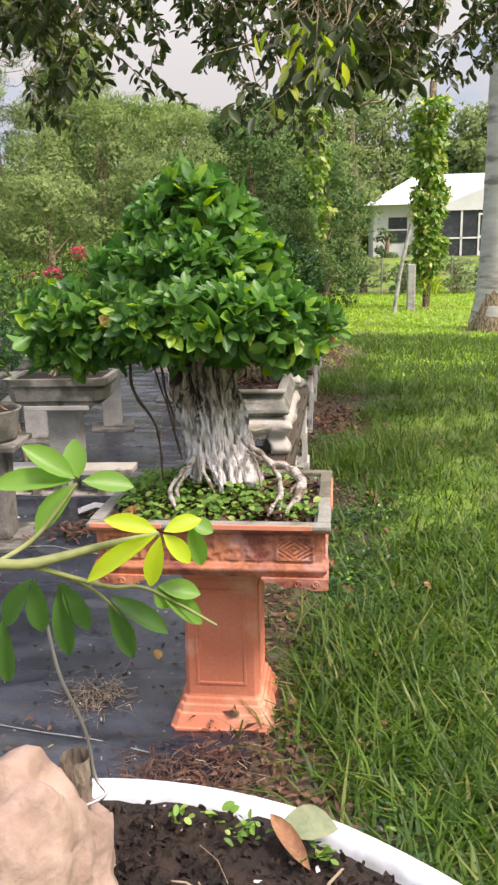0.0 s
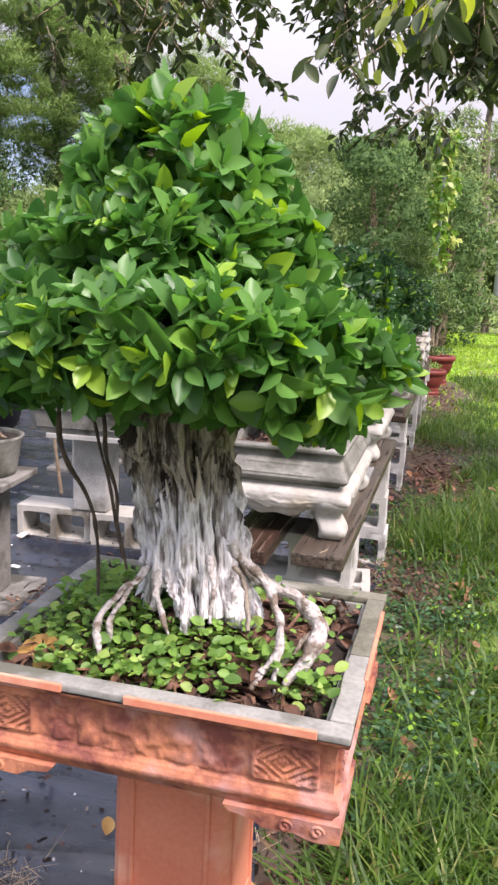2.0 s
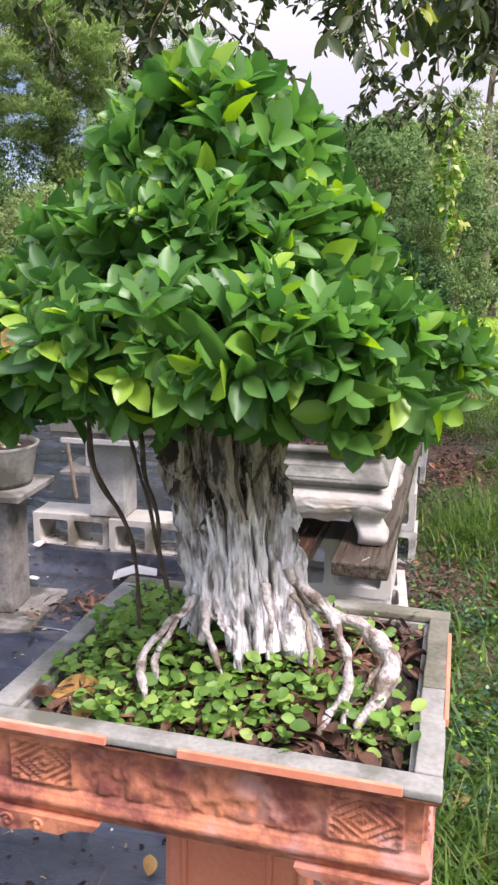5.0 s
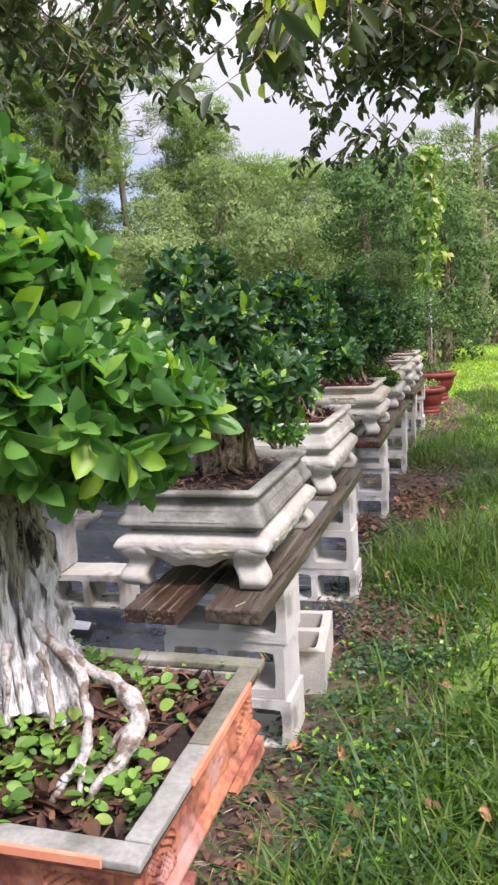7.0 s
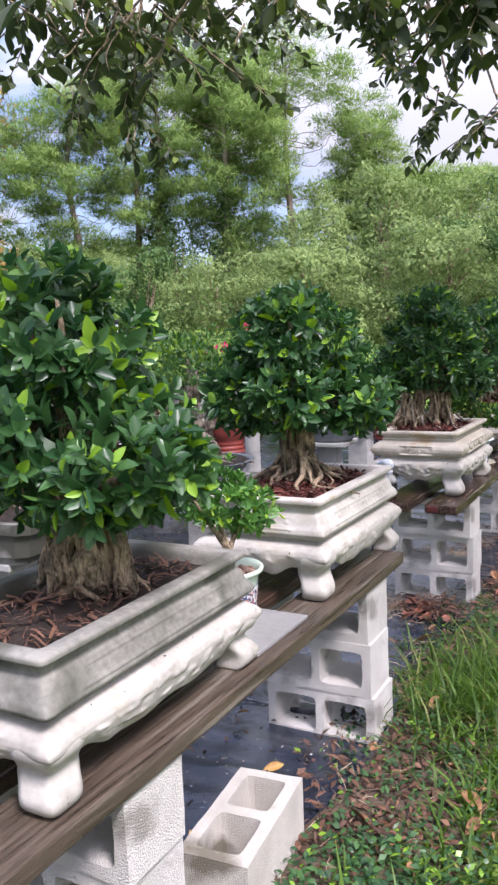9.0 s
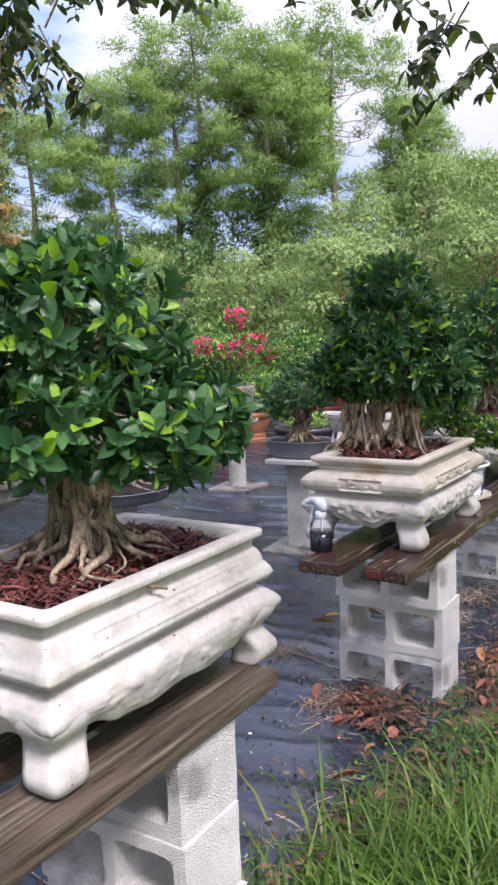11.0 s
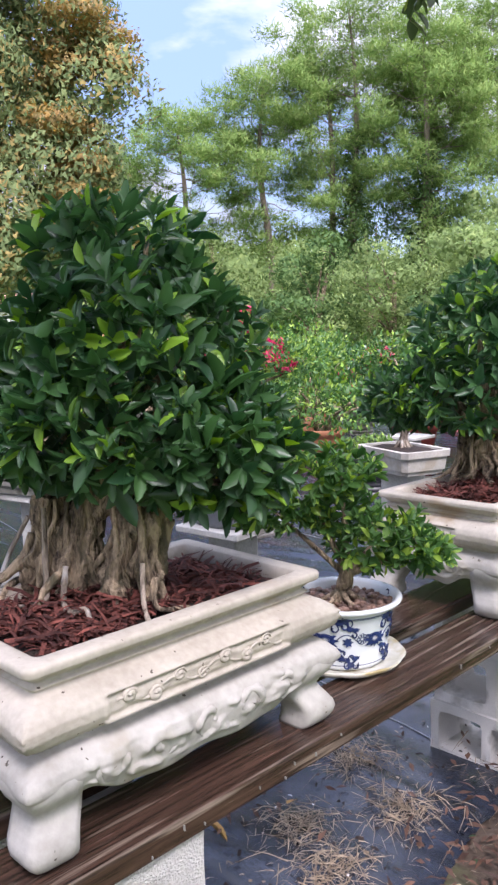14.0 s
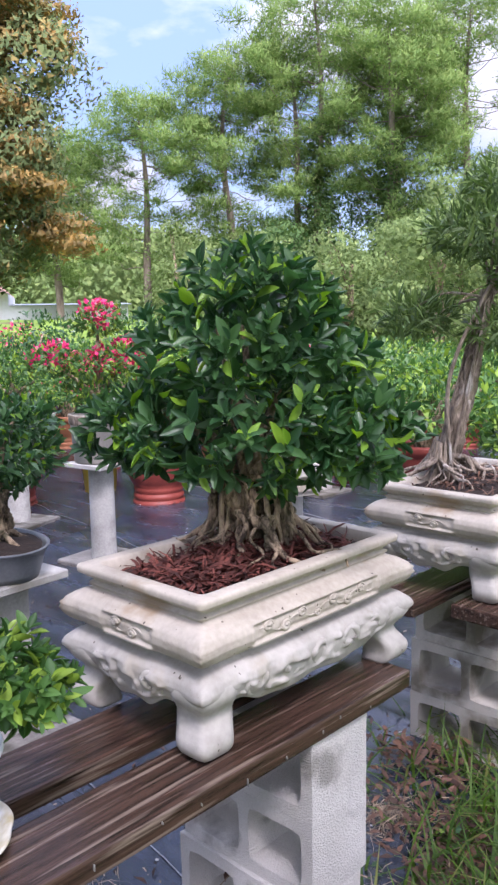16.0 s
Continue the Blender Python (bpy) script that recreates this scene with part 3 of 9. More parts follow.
def rosettes(lobes, shoots, per, size, material, parent, seed=1, slim=0.44, inner=0.72, lump=0.16, up=0.35, name="crown", label=""):
    """Shoot tips over a lumpy crown, each with a whorl of leaves spreading round its tip."""
    r = np.random.RandomState(seed)
    p, out = lobe_points(lobes, shoots, r, inner, lump, seed)
    n = len(p)
    ax = unit(out + r.normal(size=p.shape) * 0.38 + np.array([0, 0, up]))
    side = unit(np.cross(ax, r.normal(size=p.shape)))
    other = np.cross(ax, side)
    ln = size * (0.75 + 0.45 * r.rand(n))
    P, D, N, S = [], [], [], []
    for k in range(per):
        a = k * 2.4 + r.rand(n) * 0.7
        rad = np.cos(a)[:, None] * side + np.sin(a)[:, None] * other
        open_ = 0.45 + 0.75 * (k / max(1, per - 1)) + 0.2 * r.rand(n)
        D.append(unit(ax + rad * open_[:, None]))
        N.append(unit(ax * open_[:, None] - rad + r.normal(size=p.shape) * 0.18))
        s = ln * (0.55 + 0.5 * (k + 1) / per) * (0.85 + 0.3 * r.rand(n))
        P.append(p - ax * ((0.10 + 0.55 * k / per) * ln)[:, None])
        S.append(s)
    P, D, N, S = np.concatenate(P), np.concatenate(D), np.concatenate(N), np.concatenate(S)
    v, f = leaves(P, D, N, S, S * slim * (0.85 + 0.3 * r.rand(len(S))), LEAF if name == "crown" and size > 0.068 else LEAF_MID)
    return part_np(name, v, f, material, parent, label)


def crown(lobes, n, size, material, parent, seed=1, shape=LEAF, slim=0.46, up=0.35, droop=0.0, wild=0.55, inner=0.72, lump=0.16, name="crown", label=""):
    r = np.random.RandomState(seed)
    p, out = lobe_points(lobes, n, r, inner, lump, seed)
    d = unit(out + r.normal(size=p.shape) * wild + np.array([0, 0, up - droop]))
    nrm = unit(out * 0.7 + np.array([0, 0, 0.7]) + r.normal(size=p.shape) * 0.45)
    s = size * (0.65 + 0.6 * r.rand(len(p)))
    v, f = leaves(p - d * s[:, None] * 0.4, d, nrm, s, s * slim * (0.85 + 0.3 * r.rand(len(p))), shape)
    return part_np(name, v, f, material, parent, label)

def soften(ob, normals):
    """Lets many small leaves take the light together, like one rounded clump."""
    ob.data.normals_split_custom_set_from_vertices(normals.tolist())
    return ob


def soft_crown(lobes, n, size, material, parent, seed=1, slim=0.5, inner=0.55, lump=0.30, splay=0.5, rise=0.3, shape=LEAF_LOW, name="crown", label=""):
    """Foliage for trees far off: leaves lie round each clump and share its shading."""
    r = np.random.RandomState(seed)
    p, out = lobe_points(lobes, n, r, inner, lump, seed)
    d = unit(np.cross(out, r.normal(size=p.shape)) + out * splay + np.array([0, 0, rise]))
    nrm = unit(out + r.normal(size=p.shape) * 0.35)
    s = size * (0.6 + 0.7 * r.rand(len(p)))
    v, f = leaves(p - d * s[:, None] * 0.4, d, nrm, s, s * slim * (0.8 + 0.4 * r.rand(len(p))), shape)
    soft = unit(out + 0.25 * r.normal(size=p.shape) + np.array([0, 0, 0.55]))
    return soften(part_np(name, v, f, material, parent, label), np.repeat(soft, len(shape[0]), 0))


# ---- ground ----
def ground_height(x, y):
    """Flat yard, with land that rises gently behind the far fence."""
    t = np.clip((np.asarray(y, float) - 30) / 12, 0, 1)
    s = np.clip((np.asarray(x, float) + 6) / 8, 0, 1)
    u = np.clip((-np.asarray(x, float) - 15) / 13, 0, 1) * np.clip((np.asarray(y, float) - 12) / 9, 0, 1)
    return 1.25 * t * t * (3 - 2 * t) * s + 2.0 * u * u * (3 - 2 * u)


def grid_sheet(xs, ys, height):
    X, Y = np.meshgrid(xs, ys)
    v = np.stack([X.ravel(), Y.ravel(), height(X.ravel(), Y.ravel())], 1)
    nx, ny = len(xs), len(ys)
    i = (np.arange(ny - 1)[:, None] * nx + np.arange(nx - 1)[None]).ravel()
    return v, np.stack([i, i + 1, i + nx + 1, i + nx], 1)


gx = np.concatenate([[-400, -150, -80], np.linspace(-50, -12, 16), np.linspace(-10, 8, 60), np.linspace(10, 50, 16), [80, 150, 400]])
gy = np.concatenate([[-400, -100, -30], np.linspace(-12, -2, 8), np.linspace(-1, 24, 80), np.linspace(25, 60, 24), [90, 150, 400]])
v, f = grid_sheet(gx, gy, lambda x, y: ground_height(x, y) - 0.012 + 0.012 * vnoise(np.stack([x * 1.7, y * 1.7, 0 * x], 1), 5))
tagged(part_np("ground", v, f, M_grass_ground), "green lawn soil with bare brown patches, reaching the far fence", "lawn", kind="structure")


def cloth_edge(y):
    """Where the weed cloth stops towards the lawn."""
    y = np.asarray(y, float)
    return -0.20 + 0.13 * np.clip((y - 6.2) / 0.5, 0, 1) * np.clip((8.6 - y) / 0.4, 0, 1) + 0.10 * np.sin(y * 1.3 + 0.5) + 0.06 * np.sin(y * 3.1)


def cloth_height(x, y):
    p = np.stack([x * 2.2, y * 5.0, 0 * x], 1)
    fold = np.clip(1 - np.abs(((x * 0.55 + y * 0.16) % 0.9) - 0.45) / 0.03, 0, 1) * 0.012
    ripple = 0.010 * vnoise(p, 9) + 0.008 * vnoise(p * np.array([0.6, 3.5, 1]), 11)
    crease = np.clip(1 - np.abs(vnoise(np.stack([x * 0.7 + y * 0.5, y * 4.6 - x * 1.2, 0 * x], 1), 15) - 0.5) * 9, 0, 1) * np.clip((vnoise(np.stack([x * 0.6, y * 0.5, 0 * x], 1), 16) - 0.36) * 4, 0, 1)
    return 0.008 + 0.020 * crease + fold * 2.4 * vnoise(np.stack([x * 1.1, y * 0.9, 0 * x], 1), 12) + ripple * 1.7


cy = np.concatenate([np.linspace(-1.5, 0, 12)[:-1], np.linspace(0, 9.5, 400), np.linspace(9.5, 16.5, 60)[1:]])
cu = np.concatenate([np.linspace(-12, -4, 20)[:-1], np.linspace(-4, 0, 76)])
v, f = grid_sheet(cu, cy, lambda x, y: 0 * x)
near = np.clip((v[:, 0] + 4) / 4, 0, 1)
v[:, 0] = v[:, 0] + near * cloth_edge(v[:, 1])
v[:, 2] = cloth_height(v[:, 0], v[:, 1])
tagged(part_np("weed_barrier", v, f, M_cloth), "wet black woven weed cloth with seams and creases", "ground cloth", kind="structure")

# pale seams and loose threads on the cloth
r = np.random.RandomState(31)
seams = []
for k in range(9):
    y0 = 0.6 + k * 1.45
    xs = np.linspace(-5.5, -0.5, 30)
    ys = y0 + 0.16 * (-xs) + 0.02 * r.randn(30).cumsum() * 0.3
    z = cloth_height(xs, ys) + 0.003
    seams.append(tube(np.stack([xs, ys, z], 1), [0.0022, 0.0022], 60, 4))
v, f = join(seams)
tagged(part_np("cloth_seam", v, f, M_wire), "pale stitched seam lines across the black cloth", "seam", kind="stuff")

# trodden strip of soil between cloth and lawn
sy_ = np.linspace(0.6, 13.5, 200)
v, f = grid_sheet(np.linspace(0, 1, 16), sy_, lambda x, y: 0 * x)
edge_in, edge_out = cloth_edge(v[:, 1]) - 0.10, 0.24 + 0.24 * np.clip((v[:, 1] - 6.1) / 0.3, 0, 1) + 0.16 * np.sin(v[:, 1] * 1.7) + 0.10 * np.sin(v[:, 1] * 3.7 + 1)
v[:, 0], side_ = edge_in + v[:, 0] * (edge_out - edge_in), v[:, 0].copy()
v[:, 2] = 0.030 * np.sin(np.pi * np.clip(side_, 0, 1)) ** 0.6 - 0.008 + 0.010 * fbm(np.stack([v[:, 0] * 9, v[:, 1] * 9, 0 * side_], 1), 3, 14)
tagged(part_np("soil_strip", v, f, M_dirt), "trodden brown soil strip between cloth and lawn", "soil", kind="structure")

# ---- grass ----
def blades(x, y, z, r, h, w, lean=0.45):
    n = len(x)
    a, k = r.rand(n) * 6.283, lean * r.rand(n) ** 0.7
    d = np.stack([np.cos(a) * k, np.sin(a) * k, np.ones(n)], 1)
    nr = np.stack([-np.cos(a), -np.sin(a), k + 0.15], 1)
    return leaves(np.stack([x, y, z], 1), d, nr, h, w, BLADE)


def lawn_edge(y):
    return 0.24 * np.clip((y - 6.15) / 0.3, 0, 1) + 0.10 + 0.10 * np.sin(y * 1.7) + 0.07 * np.sin(y * 4.3 + 1)


r = np.random.RandomState(5)
n = 135000
y = 0.2 + 14.0 * r.rand(n) ** 1.25
x = lawn_edge(y) - 0.15 + 4.2 * r.rand(n) ** 1.7
# the long grass thins out unevenly towards the far lawn
re = np.random.RandomState(6)
x = x + 1.6 * re.rand(n) ** 2 * np.clip((x - 2.2) / 2.0, 0, 1)
y = y - 1.6 * re.rand(n) ** 2 * np.clip((1.4 - y) / 1.0, 0, 1)
patch = fbm(np.stack([x * 1.6, y * 1.6, 0 * x], 1), 3, 2)
ok = (r.rand(n) < np.clip((patch - 0.34) * 6, 0.40, 1)) & (r.rand(n) < np.clip((x - lawn_edge(y) + 0.12) * 6, 0.03, 1))
ok &= ~((np.abs(x + 0.33) < 0.24) & (np.abs(y - 2.4) < 0.22))
# trodden, weedy strip beside the first bench
ok &= ~((x < 0.30 + 0.10 * np.sin(y * 5)) & (y > 2.9) & (y < 5.1) & (r.rand(n) < 0.62))
# leaf-strewn ground before the second bench
ok &= ~((x < 0.27 + 0.05 * np.sin(y * 7)) & (y > 5.70) & (y < 7.6) & (r.rand(n) < 0.9))
x, y, patch = x[ok], y[ok], patch[ok]
h = (0.05 + 0.14 * r.rand(len(x)) ** 1.5) * (0.45 + patch)
v, f = blades(x, y, 0 * x - 0.005, r, h, 0.0060 + 0.0085 * r.rand(len(x)), 1.25)
tagged(part_np("grass", v, f, M_blade), "uncut lush green grass beside the bench row", "grass", kind="stuff")
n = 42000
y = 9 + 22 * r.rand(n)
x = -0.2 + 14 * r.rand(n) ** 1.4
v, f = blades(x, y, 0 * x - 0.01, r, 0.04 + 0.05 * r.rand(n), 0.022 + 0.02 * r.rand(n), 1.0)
tagged(part_np("far_grass", v, f, L_lawn_sunlit), "short lawn grass towards the fence, coloured as if sunlit", "grass", kind="stuff")

for k, (tx, ty, tn) in enumerate(((-0.06, 8.75, 420), (0.05, 9.1, 700), (0.12, 8.3, 500), (-0.42, 8.8, 120), (0.04, 5.40, 420), (0.32, 5.62, 600), (0.16, 5.25, 620), (0.44, 6.05, 500), (0.30, 5.6, 700), (0.14, 2.75, 380), (0.20, 3.1, 300), (0.16, 2.25, 380))):
    rr_ = np.random.RandomState(300 + k)
    x, y = tx + (0.11 if tn > 800 else 0.15) * rr_.randn(tn), ty + (0.14 if tn > 800 else 0.20) * rr_.randn(tn)
    v, f = blades(x, y, 0 * x - 0.005, rr_, 0.08 + 0.20 * rr_.rand(tn), 0.005 + 0.006 * rr_.rand(tn), 1.3)
    tagged(part_np("grass_tuft", v, f, M_blade), "lush green grass tuft beside the block support", "grass", kind="stuff")

# ground weeds with small round leaves along the edge
n = 15000
y = 1.6 + 9 * r.rand(n) ** 1.2
x = lawn_edge(y) - 0.12 + 0.22 * r.randn(n)
cl = fbm(np.stack([x * 3, y * 3, 0 * x], 1), 2, 8)
ok = (cl > 0.47) & (x > -0.32) & ~((np.abs(x + 0.33) < 0.25) & (np.abs(y - 2.4) < 0.24))
x, y = x[ok], y[ok]
a = r.rand(len(x)) * 6.283
d = np.stack([np.cos(a), np.sin(a), 0.5 + 0 * a], 1)
v, f = leaves(np.stack([x, y, 0.01 + 0.05 * r.rand(len(x))], 1), d, np.stack([0.3 * r.randn(len(x)), 0.3 * r.randn(len(x)), 1 + 0 * a], 1), 0.014 + 0.020 * r.rand(len(x)), 0.010 + 0.012 * r.rand(len(x)), LEAF_LOW)
n = 4200
yw = 3.0 + 2.2 * r.rand(n)
xw = 0.08 + 0.14 * r.randn(n)
okw = (fbm(np.stack([xw * 4, yw * 4, 0 * xw], 1), 2, 18) > 0.45) & (xw > -0.1)
xw, yw = xw[okw], yw[okw]
a = r.rand(len(xw)) * 6.283
vw, fw = leaves(np.stack([xw, yw, 0.012 + 0.07 * r.rand(len(xw))], 1), np.stack([np.cos(a), np.sin(a), 0.4 + 0 * a], 1), np.stack([0.4 * r.randn(len(xw)), 0.4 * r.randn(len(xw)), 1 + 0 * a], 1), 0.016 + 0.022 * r.rand(len(xw)), 0.012 + 0.012 * r.rand(len(xw)), LEAF_LOW)
tagged(part_np("ground_weed", vw, fw, L_dark), "dark-green clover-like weeds among the litter beside the bench", "weed", kind="stuff")
tagged(part_np("ground_weed", v, f, L_dark), "low broad-leaved weeds along the cloth edge", "weed", kind="stuff")

STRAW = ((-0.66, 7.63, 0.16), (-0.57, 7.24, 0.14), (-0.40, 7.50, 0.15), (-0.38, 7.16, 0.14), (-0.86, 6.48, 0.10), (-1.22, 6.77, 0.10), (-0.48, 6.15, 0.15), (-0.34, 8.47, 0.12), (-0.30, 1.75, 0.22), (-0.75, 2.4, 0.14), (-0.9, 1.9, 0.12))
# leaf litter, straw and twigs along the edge and on the cloth
def litter(name, n, xs, ys, material, length, width, shape, label, lift=0.25, seed=1, zoff=0.012):
    r = np.random.RandomState(seed)
    a = r.rand(n) * 6.283
    d = np.stack([np.cos(a), np.sin(a), lift * r.randn(n)], 1)
    nr = np.stack([0.5 * r.randn(n), 0.5 * r.randn(n), np.ones(n)], 1)
    z = np.where(xs < cloth_edge(ys), cloth_height(xs, ys), 0.0) + zoff + 0.02 * r.rand(n)
    v, f = leaves(np.stack([xs, ys, z], 1), d, nr, length * (0.4 + 1.1 * r.rand(n) ** 1.3), width * (0.5 + 1.0 * r.rand(n)), shape)
    return tagged(part_np(name, v, f, material), label, "leaf litter", kind="stuff")


r = np.random.RandomState(77)
n = 7000
ys = 1.2 + 11.5 * r.rand(n)
xs = cloth_edge(ys) + 0.13 + 0.13 * r.randn(n) + 0.06 * np.clip((ys - 6.1) / 0.3, 0, 1) * (1 + 0.8 * r.randn(n))
dens = fbm(np.stack([xs * 2, ys * 1.3, 0 * xs], 1), 3, 21)
ok = dens > 0.44
litter("leaf_litter", ok.sum(), xs[ok], ys[ok], M_litter, 0.042, 0.017, LEAF_LOW, "brown dead leaves and bark bits along the cloth edge", 0.3, 2, 0.030)
n = 2400
ys = 1.2 + 11.5 * r.rand(n)
xs = cloth_edge(ys) + 0.03 + 0.13 * r.randn(n)
dens = fbm(np.stack([xs * 2, ys * 1.6, 0 * xs], 1), 3, 25)
ok = dens > 0.46
litter("dry_straw", ok.sum(), xs[ok], ys[ok], M_straw, 0.075, 0.0024, BLADE, "dry straw and pine needles scattered on the ground", 0.12, 3, 0.030)
n = 4200
ys = 0.5 + 12 * r.rand(n)
xs = -0.3 - 5.5 * r.rand(n)
dens = fbm(np.stack([xs * 0.9, ys * 0.9, 0 * xs], 1), 3, 33)
ok = dens > 0.52
litter("cloth_litter", ok.sum(), xs[ok], ys[ok], M_litter, 0.040, 0.015, LEAF_LOW, "brown leaves lying on the black cloth", 0.25, 4)
ok = (dens < 0.47) & (np.arange(n) % 4 == 0)
litter("cloth_straw", ok.sum(), xs[ok], ys[ok], M_straw, 0.07, 0.0025, BLADE, "dry needles and twigs lying on the black cloth", 0.1, 5)
n = 95
ys = 2.2 + 4.6 * r.rand(n) ** 1.2
xs = 0.12 + 0.17 * r.randn(n)
litter("fallen_leaf", n, xs, ys, M_tanleaf, 0.085, 0.034, LEAF, "large curled tan dead leaves lying in the grass", 0.35, 7, 0.028)
n = 24
ys = 0.8 + 9 * r.rand(n)
xs = -0.9 + 1.3 * r.rand(n)
litter("fallen_yellow_leaf", n, xs, ys, M_yellowleaf, 0.075, 0.035, LEAF, "fallen yellow and orange leaves on cloth and grass", 0.25, 6, 0.02)

for k, (mat_, n, ln, wd) in enumerate(((M_straw, 3600, 0.013, 0.004), (M_soil, 6500, 0.017, 0.008), (M_paper, 600, 0.010, 0.006))):
    ys = 0.4 + 11 * r.rand(n)
    xs = -0.25 - 4.2 * r.rand(n) ** 1.3
    litter("cloth_crumb", n, xs, ys, mat_, ln, wd, CHIP, ("pale needle bits on the black cloth", "dark crumbs of soil on the black cloth", "small pale specks on the black cloth")[k], 0.2, 40 + k, 0.004)
# small clumps of straw and needles on the cloth
for k, (hx, hy, hr) in enumerate(STRAW):
    rr = np.random.RandomState(150 + k)
    n = int(2000 * hr)
    litter("straw_clump", n, hx + hr * 0.36 * rr.randn(n), hy + hr * 0.42 * rr.randn(n), M_straw, 0.075, 0.0024, BLADE, "loose clump of dry grass and needles on the cloth", 0.25, 160 + k, 0.006)
# mossy carpet, twigs and a leaf-strewn bed before the second bench
rm = np.random.RandomState(91)
n = 15000
xm, ym = 0.02 + 0.14 * rm.randn(n), 6.36 + 0.17 * rm.randn(n)
okm = (fbm(np.stack([xm * 9, ym * 9, 0 * xm], 1), 3, 14) > 0.43) & (xm < 0.3)
xm, ym = xm[okm], ym[okm]
v, f = blades(xm, ym, 0 * xm + 0.004, rm, 0.030 + 0.045 * rm.rand(len(xm)), 0.0022 + 0.003 * rm.rand(len(xm)), 1.6)
tagged(part_np("moss_weed", v, f, L_small), "low feathery green weeds like moss beside the block support", "weed", kind="stuff")
for nm, mat_, n, cx_, cy_, sx_, sy_, ln, wd, shp, txt in (
        ("leaf_bed", M_litter, 900, 0.08, 6.92, 0.10, 0.30, 0.036, 0.011, LEAF_LOW, "dense bed of brown leaf scraps on the ground"),
        ("straw_bed", M_deadleaf, 2600, 0.06, 6.80, 0.11, 0.30, 0.060, 0.0030, BLADE, "dark rotting straw in the leaf bed"),
        ("curled_leaf", M_redleaf, 70, 0.10, 6.95, 0.10, 0.25, 0.075, 0.026, LEAF, "curled red-brown leaves on the leaf bed"),
        ("curled_leaf", M_redleaf, 26, -0.34, 6.16, 0.07, 0.06, 0.080, 0.028, LEAF, "curled red-brown leaves in a drift on the cloth"),
        ("straw_bed", M_deadleaf, 420, -0.34, 6.18, 0.11, 0.07, 0.070, 0.0030, BLADE, "dark straw and twigs in a drift on the cloth"),
        ("straw_bed", M_deadleaf, 620, -0.37, 2.00, 0.11, 0.075, 0.065, 0.0030, BLADE, "dark straw and twigs at the pedestal's foot"),
        ("leaf_bed", M_deadleaf, 170, -0.30, 2.00, 0.11, 0.07, 0.040, 0.012, LEAF_LOW, "brown leaf scraps at the pedestal's foot"),
        ("curled_leaf", M_redleaf, 12, -1.30, 6.90, 0.05, 0.03, 0.070, 0.022, LEAF, "curled red-brown leaves in a small heap on the cloth")):
    litter(nm, n, cx_ + sx_ * rm.randn(n), cy_ + sy_ * rm.randn(n), mat_, ln, wd, shp, txt, 0.35, 200 + n, 0.010)
for pts, rad in ((((-0.79, 6.46), (-0.66, 6.44), (-0.54, 6.38), (-0.36, 6.35), (-0.20, 6.29)), 0.0035), (((-0.50, 6.30), (-0.44, 6.20), (-0.42, 6.08)), 0.003), (((-0.30, 6.06), (-0.20, 6.16), (-0.08, 6.18)), 0.003), (((0.02, 6.62), (0.08, 6.70), (0.10, 6.78)), 0.004)):
    v, f = tube([(x_, y_, float(cloth_height(np.array([x_]), np.array([y_]))[0]) + 0.012 + 0.006 * (k % 2)) for k, (x_, y_) in enumerate(pts)], [rad, rad * 0.8, rad * 0.4], 24, 6, 0.3)
    tagged(part_np("fallen_twig", v, f, M_trunk_far), "thin crooked grey twig lying on the ground", "twig")
v, f = lathe([(0.0, -0.014), (0.007, -0.010), (0.0105, 0.0), (0.0095, 0.008), (0.004, 0.015), (0.0, 0.017)], 14)
pod = tagged(part_np("seed_pod", v, f, M_yellowleaf), "dry tan seed pod lying on the black cloth", "seed pod")
pod.matrix_world = pose(-0.55, 6.14, float(cloth_height(np.array([-0.55]), np.array([6.14]))[0]) + 0.011, 80, 10, 30)
# heaps of red-brown leaves beside the benches
for k, (hx, hy, hr) in enumerate(((-0.25, 6.15, 0.12), (0.10, 6.7, 0.20), (0.14, 7.3, 0.20), (-0.40, 8.72, 0.16), (-0.20, 8.45, 0.14), (0.08, 6.95, 0.14), (0.02, 4.4, 0.2), (-1.3, 3.9, 0.14), (0.12, 8.1, 0.2))):
    rr = np.random.RandomState(100 + k)
    n = int(1200 * hr)
    litter("leaf_heap", n, hx + hr * 0.6 * rr.randn(n), hy + hr * 0.6 * rr.randn(n), M_litter, 0.046, 0.011 if k % 2 else 0.015, CHIP if k % 2 else LEAF_LOW, "small drift of red-brown dead leaves on the ground", 0.4, 110 + k, 0.030)

# ---- hollow concrete blocks ----
BW, BH, BD = 0.395, 0.183, 0.192


